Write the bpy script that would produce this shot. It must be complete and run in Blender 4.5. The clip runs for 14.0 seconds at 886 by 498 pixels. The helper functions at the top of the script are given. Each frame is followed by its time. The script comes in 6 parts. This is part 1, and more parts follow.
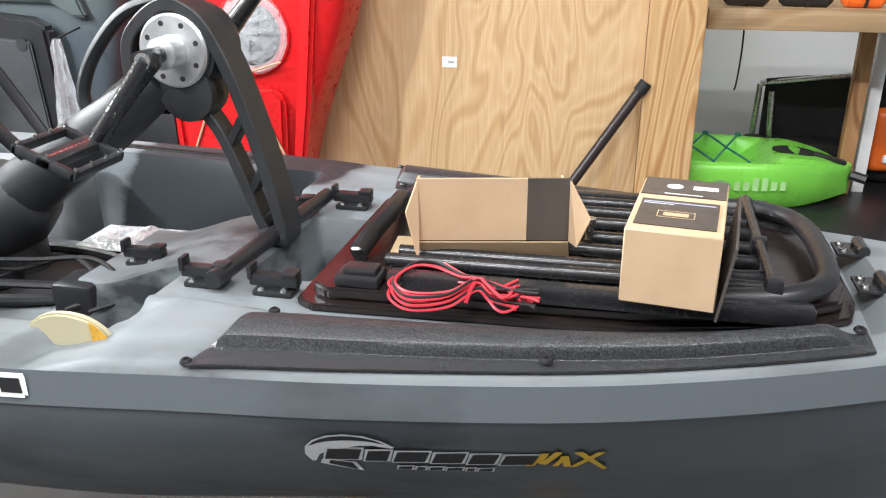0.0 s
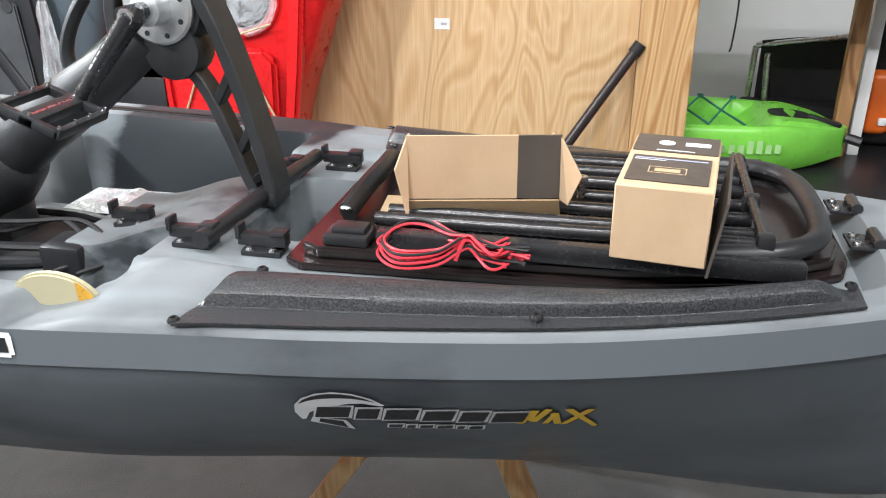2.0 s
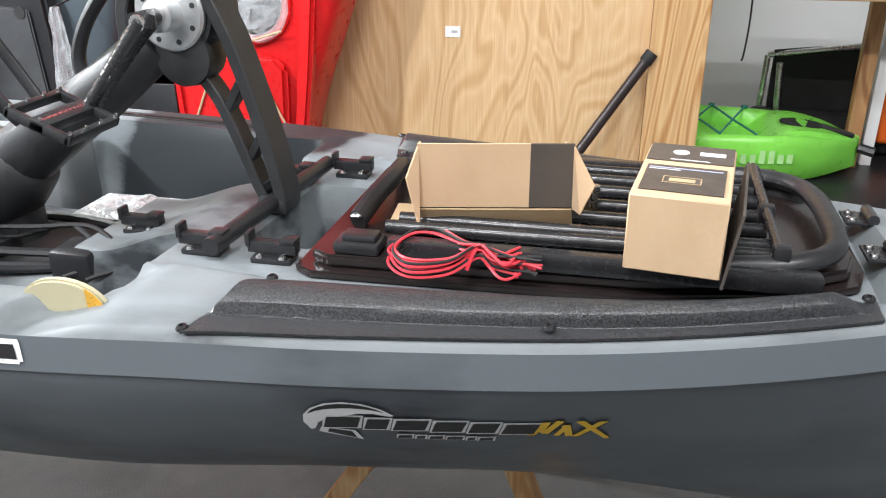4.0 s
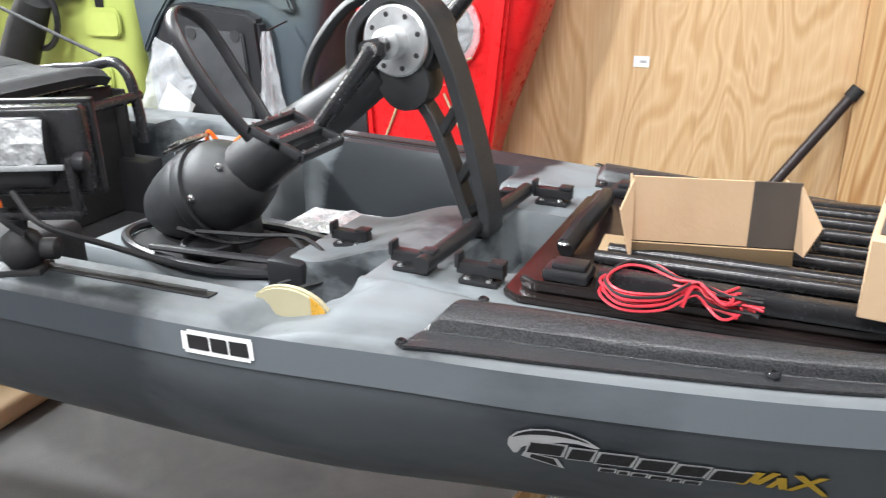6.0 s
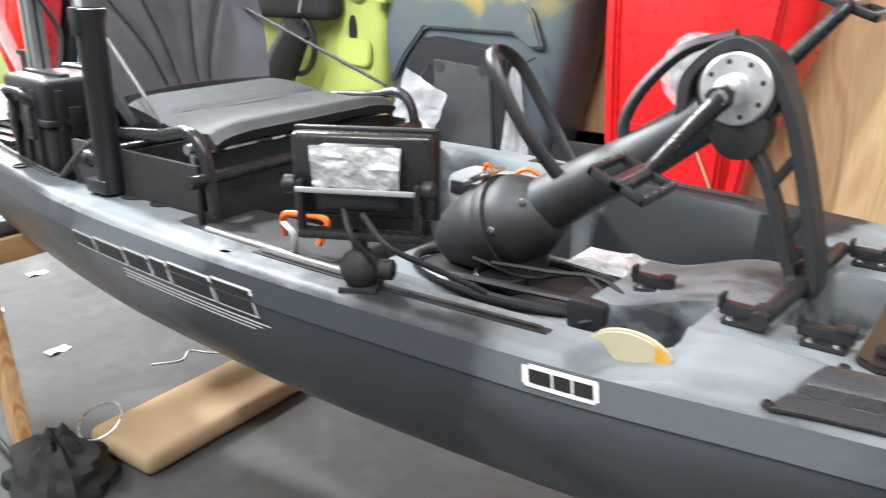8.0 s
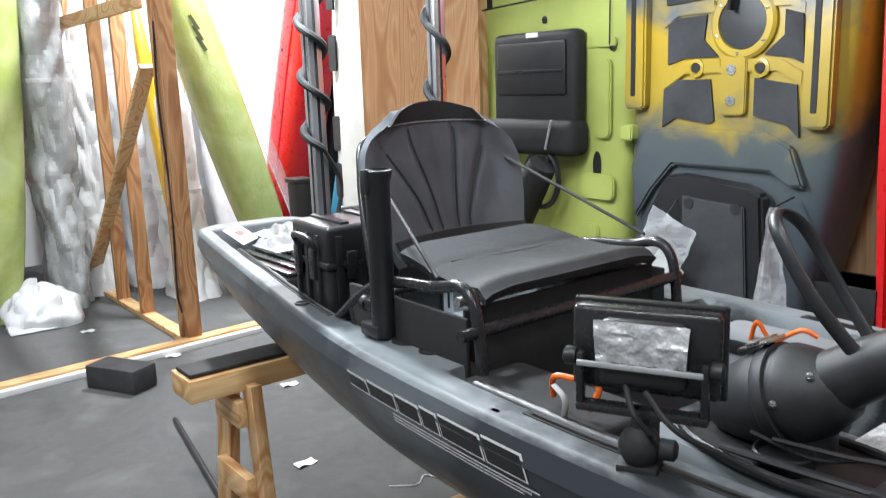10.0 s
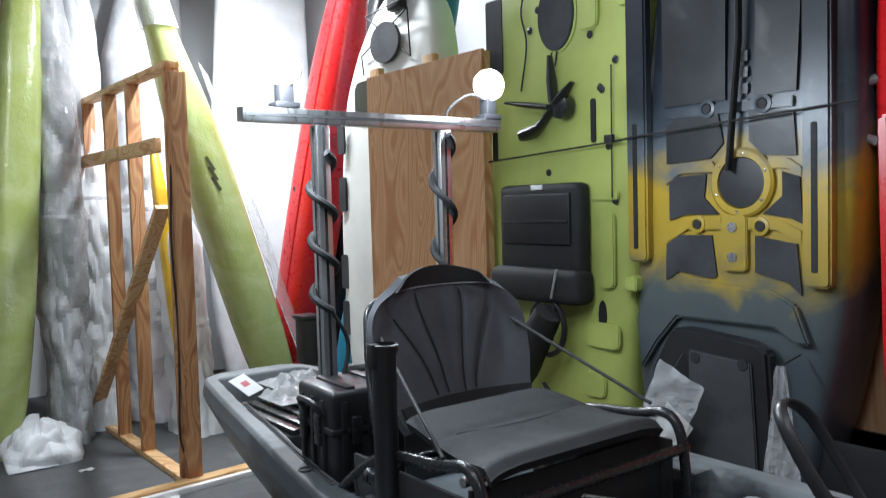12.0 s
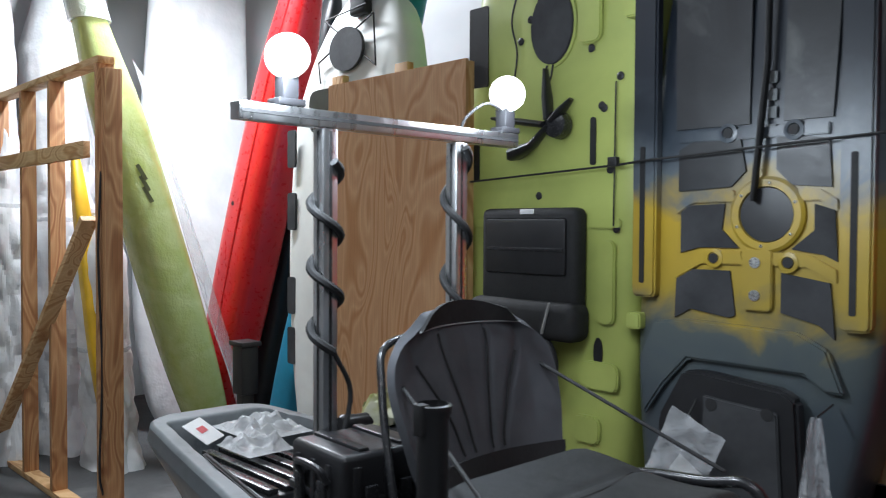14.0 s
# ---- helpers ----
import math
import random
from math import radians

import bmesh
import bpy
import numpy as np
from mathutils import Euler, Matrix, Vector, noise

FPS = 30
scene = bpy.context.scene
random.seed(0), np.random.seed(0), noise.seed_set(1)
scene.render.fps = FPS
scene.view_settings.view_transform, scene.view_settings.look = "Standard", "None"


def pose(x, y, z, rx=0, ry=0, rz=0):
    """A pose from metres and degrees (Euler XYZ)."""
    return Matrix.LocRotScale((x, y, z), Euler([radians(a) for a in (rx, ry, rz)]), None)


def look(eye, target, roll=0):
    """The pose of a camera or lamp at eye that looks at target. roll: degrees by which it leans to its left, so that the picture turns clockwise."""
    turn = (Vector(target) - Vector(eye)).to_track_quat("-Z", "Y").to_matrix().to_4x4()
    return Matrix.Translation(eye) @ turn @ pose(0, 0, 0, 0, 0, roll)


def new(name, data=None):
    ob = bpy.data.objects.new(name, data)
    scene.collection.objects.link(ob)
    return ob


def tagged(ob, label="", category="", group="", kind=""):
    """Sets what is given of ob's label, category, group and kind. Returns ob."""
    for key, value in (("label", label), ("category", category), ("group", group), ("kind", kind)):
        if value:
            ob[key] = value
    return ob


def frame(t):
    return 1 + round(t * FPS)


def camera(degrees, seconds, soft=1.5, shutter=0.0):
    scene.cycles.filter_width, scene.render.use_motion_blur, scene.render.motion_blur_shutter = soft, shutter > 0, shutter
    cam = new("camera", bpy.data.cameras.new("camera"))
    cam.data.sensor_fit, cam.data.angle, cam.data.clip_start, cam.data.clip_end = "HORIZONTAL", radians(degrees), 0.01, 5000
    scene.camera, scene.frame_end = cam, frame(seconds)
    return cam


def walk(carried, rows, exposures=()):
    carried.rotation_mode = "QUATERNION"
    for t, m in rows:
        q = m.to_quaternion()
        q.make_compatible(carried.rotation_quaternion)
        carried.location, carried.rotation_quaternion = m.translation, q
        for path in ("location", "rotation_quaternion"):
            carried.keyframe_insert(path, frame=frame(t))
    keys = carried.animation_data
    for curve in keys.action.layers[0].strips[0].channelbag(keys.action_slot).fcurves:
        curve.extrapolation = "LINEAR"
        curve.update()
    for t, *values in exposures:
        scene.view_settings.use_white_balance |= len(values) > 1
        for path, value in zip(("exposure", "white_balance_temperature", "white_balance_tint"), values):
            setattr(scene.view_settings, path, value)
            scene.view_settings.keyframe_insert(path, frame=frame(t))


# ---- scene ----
cam = camera(57.0, 14.0, soft=1.1, shutter=0.5)
PATH = [
    (0, (0.273, -1.094, 1.454), (-0.14, 0.713, 0.705), -0.3),
    (0.5, (0.278, -1.095, 1.462), (-0.151, 0.711, 0.719), -0.6),
    (1, (0.277, -1.09, 1.458), (-0.18, 0.714, 0.728), -0.7),
    (1.5, (0.281, -1.092, 1.443), (-0.12, 0.691, 0.631), -0.2),
    (2, (0.279, -1.089, 1.439), (-0.117, 0.691, 0.618), -0.4),
    (4.5, (0.269, -1.081, 1.437), (-0.168, 0.7, 0.638), -0.1),
    (5, (0.254, -1.085, 1.437), (-0.299, 0.669, 0.649), -0.8),
    (5.5, (0.226, -1.095, 1.443), (-0.463, 0.624, 0.688), -1.4),
    (6, (0.207, -1.111, 1.444), (-0.568, 0.576, 0.699), -0.9),
    (6.5, (0.176, -1.128, 1.451), (-0.674, 0.528, 0.72), -0.7),
    (7, (0.135, -1.15, 1.452), (-0.809, 0.467, 0.75), -0.6),
    (7.5, (0.072, -1.183, 1.454), (-0.947, 0.399, 0.775), -0.3),
    (8, (0.006, -1.22, 1.456), (-1.121, 0.292, 0.789), 0.0),
    (8.5, (-0.052, -1.246, 1.473), (-1.312, 0.183, 0.863), 0.6),
    (9, (-0.073, -1.268, 1.501), (-1.502, 0.021, 0.957), -0.0),
    (9.2, (-0.074, -1.265, 1.506), (-1.548, -0.017, 0.988), -0.3),
    (11.5, (-0.072, -1.273, 1.637), (-1.64, -0.047, 1.45), -1.9),
    (12, (-0.065, -1.267, 1.655), (-1.648, -0.048, 1.551), -1.6),
    (12.5, (-0.08, -1.259, 1.664), (-1.671, -0.047, 1.637), -1.1),
    (13, (-0.114, -1.208, 1.667), (-1.737, -0.041, 1.596), 1.0),
    (13.5, (-0.29, -1.231, 1.67), (-1.791, 0.09, 1.611), -0.0),
    (14, (-0.507, -1.254, 1.665), (-1.952, 0.128, 1.61), 0.3),
]
EXPOSURES = [(0.0, 0.36, 6500, 10), (8.0, 0.42, 6500, 10), (9.2, 0.12, 6450, 10), (10.4, -0.7, 6250, 9), (11.5, -1.2, 6100, 9), (12.5, -1.63, 5950, 8), (14.0, -1.72, 6000, 9)]
walk(cam, [(t, look(eye, target, roll)) for t, eye, target, roll in PATH], EXPOSURES)

# ---- world and large lights ----
world = bpy.data.worlds.new("world")
scene.world = world
world.use_nodes = True
world.node_tree.nodes["Background"].inputs[0].default_value = (0.75, 0.85, 1.0, 1)
world.node_tree.nodes["Background"].inputs[1].default_value = 0.15


def area_lamp(name, m, sx, sy, power, colour=(0.97, 0.985, 1.0)):
    d = bpy.data.lights.new(name, "AREA")
    d.shape, d.size, d.size_y, d.energy, d.color = "RECTANGLE", sx, sy, power, colour
    ob = new(name, d)
    ob.matrix_world = m
    return ob


CEILING = 4.7
HANG = 3.9
# tubes out of view; the 480 W one is added to brighten the west end
TUBES = [(-0.6, -2.7, 95), (-0.1, -0.9, 50), (-3.4, -2.3, 90), (-5.0, -1.3, 70), (-5.3, 1.1, 480), (2.2, -1.5, 75)]
for lx, ly, watts in TUBES:
    area_lamp("ceiling_tube_lamp", pose(lx, ly, HANG - 0.13), 1.2, 0.16, watts)

BOAT_LAMPS = [(-2.04, -0.26, 2.035), (-2.04, 0.455, 2.035)]
BEAM_WAY = Vector((0.75, -0.62, -0.05))
for k, at in enumerate(BOAT_LAMPS):
    d = bpy.data.lights.new("boat_lamp_glow", "POINT")
    d.energy, d.shadow_soft_size, d.color = (105, 42)[k], 0.045, (0.88, 0.95, 1.0)
    new("boat_lamp_glow", d).location = Vector(at) + BEAM_WAY.normalized() * 0.11


# ---- materials ----
def material(name):
    m = bpy.data.materials.new(name)
    m.use_nodes = True
    return m, m.node_tree.nodes, m.node_tree.links, m.node_tree.nodes["Principled BSDF"]


def ramp_node(nodes, stops):
    r = nodes.new("ShaderNodeValToRGB")
    els = r.color_ramp.elements
    while len(els) < len(stops):
        els.new(0.5)
    for e, (p, c) in zip(els, stops):
        e.position, e.color = p, (*c, 1)
    return r


def coords(nodes, links, scale=(1, 1, 1), kind="Object"):
    tc, mp = nodes.new("ShaderNodeTexCoord"), nodes.new("ShaderNodeMapping")
    mp.inputs["Scale"].default_value = scale
    links.new(tc.outputs[kind], mp.inputs[0])
    return mp.outputs[0]


def noise_node(nodes, links, vec, scale, detail=3.0, rough=0.55, warp=0.0):
    n = nodes.new("ShaderNodeTexNoise")
    n.inputs["Scale"].default_value, n.inputs["Detail"].default_value = scale, detail
    n.inputs["Roughness"].default_value, n.inputs["Distortion"].default_value = rough, warp
    links.new(vec, n.inputs["Vector"])
    return n


def bump(nodes, links, bsdf, height, strength, distance=0.002):
    b = nodes.new("ShaderNodeBump")
    b.inputs["Strength"].default_value, b.inputs["Distance"].default_value = strength, distance
    links.new(height, b.inputs["Height"])
    links.new(b.outputs[0], bsdf.inputs["Normal"])


def mottled(name, stops, scale=3.0, stretch=(1, 1, 1), rough=0.4, metal=0.0, fine=180.0, relief=0.15, detail=4.0, warp=0.3, depth=0.001, coat=0.0, wear=0.12):
    """A surface whose colour wanders between stops at a coarse scale, with a fine relief and roughness that varies."""
    m, n, l, b = material(name)
    v = coords(n, l, stretch)
    big = noise_node(n, l, v, scale, detail, 0.55, warp)
    r = ramp_node(n, stops)
    l.new(big.outputs["Fac"], r.inputs[0])
    l.new(r.outputs[0], b.inputs["Base Color"])
    small = noise_node(n, l, v, fine, 3.0, 0.6)
    bump(n, l, b, small.outputs["Fac"], relief, depth)
    mid = noise_node(n, l, v, scale * 6 + 4, 3.0, 0.6)
    mr = n.new("ShaderNodeMapRange")
    mr.inputs["To Min"].default_value, mr.inputs["To Max"].default_value = max(0.03, rough - wear), min(1, rough + wear)
    l.new(mid.outputs["Fac"], mr.inputs[0])
    l.new(mr.outputs[0], b.inputs["Roughness"])
    b.inputs["Metallic"].default_value = metal
    b.inputs["Coat Weight"].default_value = coat
    return m


def plain(name, c, rough=0.4, metal=0.0, spread=0.15, **kw):
    lo, hi = tuple(v * (1 - spread) for v in c), tuple(min(1, v * (1 + spread)) for v in c)
    return mottled(name, [(0.35, lo), (0.65, hi)], rough=rough, metal=metal, **kw)


def plywood(name, grain_axis="z", base=((0.62, 0.405, 0.215), (0.545, 0.335, 0.16), (0.66, 0.455, 0.255))):
    m, n, l, b = material(name)
    st = {"z": (3.0, 3.0, 0.75), "x": (0.75, 3.0, 3.0), "y": (3.0, 0.75, 3.0)}[grain_axis]
    v = coords(n, l, st)
    field = noise_node(n, l, v, 1.15, 2.0, 0.4, 0.9)
    mul = n.new("ShaderNodeMath")
    mul.operation = "MULTIPLY"
    mul.inputs[1].default_value = 66.0
    l.new(field.outputs["Fac"], mul.inputs[0])
    sn = n.new("ShaderNodeMath")
    sn.operation = "SINE"
    l.new(mul.outputs[0], sn.inputs[0])
    r = ramp_node(n, [(0.0, base[0]), (0.5, base[2]), (0.78, base[0]), (1.0, base[1])])
    mr = n.new("ShaderNodeMapRange")
    mr.inputs["From Min"].default_value = -1
    l.new(sn.outputs[0], mr.inputs[0])
    l.new(mr.outputs[0], r.inputs[0])
    fib = noise_node(n, l, coords(n, l, tuple(s * 26 if s > 1 else s * 3 for s in st)), 2.0, 4.0, 0.6)
    mix = n.new("ShaderNodeMix")
    mix.data_type, mix.blend_type = "RGBA", "OVERLAY"
    mix.inputs["Factor"].default_value = 0.35
    l.new(r.outputs[0], mix.inputs["A"])
    l.new(fib.outputs["Fac"], mix.inputs["B"])
    l.new(mix.outputs["Result"], b.inputs["Base Color"])
    b.inputs["Roughness"].default_value = 0.55
    bump(n, l, b, fib.outputs["Fac"], 0.25, 0.001)
    return m


def camo(name, light=(0.104, 0.119, 0.132), mid=(0.07, 0.08, 0.091), dark=(0.034, 0.041, 0.049), rough=0.3, clouds=()):
    """Swirled two-colour moulded plastic; clouds: (centre, radius, amount) where the colour is pushed paler or darker.
    """
    m, n, l, b = material(name)
    v = coords(n, l, (0.75, 1.1, 1.5))
    a = noise_node(n, l, v, 2.3, 6.0, 0.6, 0.15)
    spray, grain = noise_node(n, l, v, 34, 4.0, 0.65), n.new("ShaderNodeMath")
    grain.operation = "MULTIPLY_ADD"
    grain.inputs[1].default_value = 0.07
    l.new(spray.outputs["Fac"], grain.inputs[0])
    l.new(a.outputs["Fac"], grain.inputs[2])
    value = grain.outputs[0]
    tc = n.new("ShaderNodeTexCoord")
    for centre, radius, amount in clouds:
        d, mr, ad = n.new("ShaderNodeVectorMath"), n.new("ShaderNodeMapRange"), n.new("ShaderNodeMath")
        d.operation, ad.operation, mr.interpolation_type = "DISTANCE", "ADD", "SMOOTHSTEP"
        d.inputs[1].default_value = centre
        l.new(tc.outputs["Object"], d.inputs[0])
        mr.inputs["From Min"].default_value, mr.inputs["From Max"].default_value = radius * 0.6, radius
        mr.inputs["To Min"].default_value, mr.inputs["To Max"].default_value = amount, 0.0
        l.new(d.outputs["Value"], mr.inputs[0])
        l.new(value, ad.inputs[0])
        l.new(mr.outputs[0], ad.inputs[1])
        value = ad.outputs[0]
    r = ramp_node(n, [(0.445, dark), (0.505, mid), (0.53, tuple(0.72 * x for x in light)), (0.64, light)])
    l.new(value, r.inputs[0])
    l.new(r.outputs[0], b.inputs["Base Color"])
    f = noise_node(n, l, v, 260, 2.0, 0.6)
    bump(n, l, b, f.outputs["Fac"], 0.12, 0.0008)
    g = noise_node(n, l, v, 16, 4.0, 0.6)
    mr = n.new("ShaderNodeMapRange")
    mr.inputs["To Min"].default_value, mr.inputs["To Max"].default_value = rough - 0.08, rough + 0.14
    l.new(g.outputs["Fac"], mr.inputs[0])
    l.new(mr.outputs[0], b.inputs["Roughness"])
    return m


def film(name, tint=(0.95, 0.97, 1.0), opacity=0.3, rough=0.12):
    """Clear crinkled packing film: mostly see-through, with hard glints."""
    m, n, l, b = material(name)
    b.inputs["Base Color"].default_value = (*tint, 1)
    b.inputs["Roughness"].default_value = rough
    v = coords(n, l)
    c = noise_node(n, l, v, 26, 3.0, 0.5, 1.2)
    bump(n, l, b, c.outputs["Fac"], 1.0, 0.012)
    t, x = n.new("ShaderNodeBsdfTransparent"), n.new("ShaderNodeMixShader")
    x.inputs[0].default_value = opacity
    l.new(t.outputs[0], x.inputs[1])
    l.new(b.outputs[0], x.inputs[2])
    l.new(x.outputs[0], n["Material Output"].inputs["Surface"])
    return m


def glowing(name, c, strength):
    m, n, l, b = material(name)
    b.inputs["Base Color"].default_value = (*c, 1)
    b.inputs["Emission Color"].default_value = (*c, 1)
    b.inputs["Emission Strength"].default_value = strength
    return m


def two_tone(name, axis, at, width, a, b_, rough=0.35):
    """Moulded plastic that fades from colour a (below) to b_ (above) along an axis, with a cloudy border."""
    m, n, l, b = material(name)
    tc = n.new("ShaderNodeTexCoord")
    sp = n.new("ShaderNodeSeparateXYZ")
    l.new(tc.outputs["Object"], sp.inputs[0])
    nz = noise_node(n, l, tc.outputs["Object"], 4.0, 4.0, 0.6, 0.4)
    ad = n.new("ShaderNodeMath")
    ad.operation = "MULTIPLY_ADD"
    ad.inputs[1].default_value = 0.5
    l.new(nz.outputs["Fac"], ad.inputs[0])
    l.new(sp.outputs["XYZ".index(axis)], ad.inputs[2])
    mr = n.new("ShaderNodeMapRange")
    mr.inputs["From Min"].default_value, mr.inputs["From Max"].default_value = at + 0.25 - width / 2, at + 0.25 + width / 2
    l.new(ad.outputs[0], mr.inputs[0])
    r = ramp_node(n, a)
    l.new(mr.outputs[0], r.inputs[0])
    l.new(r.outputs[0], b.inputs["Base Color"])
    f = noise_node(n, l, tc.outputs["Object"], 200, 2.0, 0.6)
    bump(n, l, b, f.outputs["Fac"], 0.15, 0.0008)
    b.inputs["Roughness"].default_value = rough
    return m


CAMO = camo("grey_camo_plastic", clouds=[((-2.05, -0.38, 0.92), 0.34, -0.16), ((-1.75, -0.42, 0.76), 0.36, -0.12), ((-1.25, -0.46, 1.02), 0.26, 0.14), ((-0.72, -0.46, 0.98), 0.24, -0.09), ((-0.85, -0.42, 0.74), 0.40, -0.17), ((-0.02, -0.38, 0.80), 0.34, 0.07), ((-0.30, -0.43, 0.99), 0.22, 0.14), ((0.05, -0.38, 0.985), 0.15, -0.13), ((0.3, -0.3, 0.97), 0.2, 0.04), ((0.32, -0.3, 0.78), 0.3, 0.05), ((0.5, -0.2, 0.9), 0.3, 0.09)])
# clouds darken the foot well's sides and pale the bow
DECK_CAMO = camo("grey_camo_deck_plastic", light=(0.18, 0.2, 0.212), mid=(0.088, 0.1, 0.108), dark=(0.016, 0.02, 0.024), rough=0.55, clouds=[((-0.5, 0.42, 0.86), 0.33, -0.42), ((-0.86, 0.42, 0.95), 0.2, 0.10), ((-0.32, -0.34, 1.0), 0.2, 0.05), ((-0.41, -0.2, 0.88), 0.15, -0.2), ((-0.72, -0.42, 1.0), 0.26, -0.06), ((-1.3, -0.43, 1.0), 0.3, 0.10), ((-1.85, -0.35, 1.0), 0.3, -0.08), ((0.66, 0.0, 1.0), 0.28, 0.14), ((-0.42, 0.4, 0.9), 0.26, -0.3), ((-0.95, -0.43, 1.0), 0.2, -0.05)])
PEDAL = plain("black_pedal_alloy", (0.05, 0.052, 0.055), 0.32, 0.5, scale=30, spread=0.3)
GLOSSPAD = mottled("glossy_black_crinkled_pad", [(0.4, (0.014, 0.015, 0.017)), (0.6, (0.022, 0.023, 0.026)), (0.75, (0.075, 0.078, 0.075))], scale=4, rough=0.42, fine=9, relief=0.45, depth=0.006, warp=1.0)
PAD = mottled("black_crackle_pad", [(0.42, (0.014, 0.0145, 0.016)), (0.6, (0.055, 0.057, 0.061))], scale=420, rough=0.3, fine=520, relief=0.8, depth=0.001, warp=0.0, wear=0.1)
BLACK = plain("black_plastic", (0.018, 0.018, 0.02), 0.38, scale=12)
DRIVE = plain("black_grained_drive_plastic", (0.023, 0.024, 0.026), 0.5, scale=30, fine=420, relief=0.5)
SATIN = plain("satin_black_metal", (0.02, 0.02, 0.022), 0.25, scale=20)
RUBBER = plain("black_rubber", (0.015, 0.015, 0.016), 0.7, scale=14)
LID = plain("dark_brown_black_lid", (0.02, 0.014, 0.0135), 0.22, scale=6, wear=0.08)
STEEL = plain("bare_steel", (0.62, 0.62, 0.62), 0.28, 1.0, scale=40)
ALU = mottled("brushed_aluminium", [(0.35, (0.62, 0.63, 0.64)), (0.65, (0.78, 0.79, 0.8))], scale=5, stretch=(1, 1, 0.2), rough=0.3, metal=1.0)
DISC = plain("machined_aluminium_disc", (0.7, 0.71, 0.72), 0.36, 0.9, scale=30)
RED = plain("red_moulded_plastic", (0.62, 0.012, 0.014), 0.3, scale=4, spread=0.1)
LIME = plain("lime_moulded_plastic", (0.43, 0.49, 0.13), 0.36, scale=3, spread=0.1)
GREEN = plain("bright_green_plastic", (0.25, 0.76, 0.09), 0.3, scale=3, spread=0.1)
BLUE = plain("blue_moulded_plastic", (0.02, 0.22, 0.36), 0.35, scale=3)
ORANGE = plain("orange_plastic", (0.85, 0.16, 0.02), 0.35, scale=5)
CREAM = plain("cream_white_plastic", (0.72, 0.73, 0.70), 0.35, scale=3, spread=0.08)
WHITEPAINT = mottled("white_painted_wall", [(0.35, (0.70, 0.71, 0.72)), (0.65, (0.80, 0.81, 0.81))], scale=0.9, rough=0.7, fine=70, relief=0.25, depth=0.002)
UNSEEN_GREY = mottled("unseen_wall_grey", [(0.35, (0.22, 0.225, 0.23)), (0.65, (0.30, 0.305, 0.31))], scale=0.9, rough=0.7, fine=70, relief=0.25, depth=0.002)
CEILPAINT = mottled("ceiling_panels", [(0.35, (0.42, 0.42, 0.41)), (0.65, (0.52, 0.52, 0.5))], scale=1.2, rough=0.85, fine=60)
FLOOR = mottled("grey_floor_carpet", [(0.3, (0.06, 0.062, 0.064)), (0.46, (0.092, 0.094, 0.096)), (0.54, (0.083, 0.085, 0.086)), (0.72, (0.13, 0.132, 0.132))], scale=2.6, rough=0.85, fine=210, relief=0.7, depth=0.004, detail=9, warp=0.2)
PLY = plywood("pine_plywood")
PLY_DARK = plywood("brown_plywood", base=((0.50, 0.27, 0.13), (0.42, 0.20, 0.08), (0.56, 0.33, 0.17)))
PINE_Z = plywood("pine_stud_upright", "z", ((0.56, 0.33, 0.15), (0.44, 0.22, 0.08), (0.64, 0.42, 0.21)))
PINE_X = plywood("pine_stud_along", "x", ((0.58, 0.36, 0.17), (0.46, 0.24, 0.09), (0.66, 0.44, 0.23)))
PINE_Y = plywood("pine_stud_across", "y", ((0.60, 0.38, 0.17), (0.47, 0.25, 0.09), (0.68, 0.46, 0.24)))
FRAME_WOOD = plywood("aged_stud_wood", "z", ((0.42, 0.21, 0.09), (0.30, 0.13, 0.05), (0.50, 0.28, 0.13)))
CARD = mottled("brown_cardboard", [(0.3, (0.50, 0.345, 0.21)), (0.7, (0.58, 0.41, 0.26))], scale=9, rough=0.8, fine=150, relief=0.3)
PRINT = mottled("dark_brown_printed_card", [(0.3, (0.06, 0.05, 0.043)), (0.7, (0.085, 0.07, 0.06))], scale=9, rough=0.45, fine=150)
CARDTUBE = mottled("kraft_board", [(0.3, (0.44, 0.315, 0.18)), (0.7, (0.53, 0.39, 0.245))], scale=3, rough=0.75, fine=120)
WHITE = plain("white_print", (0.82, 0.82, 0.82), 0.45, scale=8, spread=0.05)
YELLOW = plain("yellow_print", (0.75, 0.47, 0.03), 0.4, scale=8)
GOLD = plain("gold_foil", (0.85, 0.45, 0.06), 0.3, 0.4, scale=60)
INK = plain("black_print", (0.012, 0.012, 0.013), 0.4, scale=8)
FABRIC = mottled("grey_mesh_fabric", [(0.35, (0.072, 0.076, 0.087)), (0.65, (0.098, 0.103, 0.116))], scale=8, rough=0.75, fine=420, relief=0.8, depth=0.002)
CUSHION = mottled("dark_grey_mesh_cushion", [(0.35, (0.016, 0.0175, 0.019)), (0.65, (0.027, 0.029, 0.031))], scale=7, rough=0.7, fine=420, relief=0.8, depth=0.002)
SEATBLACK = plain("black_woven_fabric", (0.017, 0.017, 0.018), 0.8, scale=20, fine=350, relief=0.7)
FOAM = mottled("dark_grey_foam_pad", [(0.35, (0.026, 0.027, 0.03)), (0.65, (0.05, 0.051, 0.055))], scale=5, rough=0.85, fine=300, relief=0.6)
WRAP = mottled("white_wrapping_sheet", [(0.35, (0.62, 0.64, 0.66)), (0.65, (0.8, 0.81, 0.82))], scale=2, rough=0.42, fine=7, relief=0.6, depth=0.02, warp=0.5)
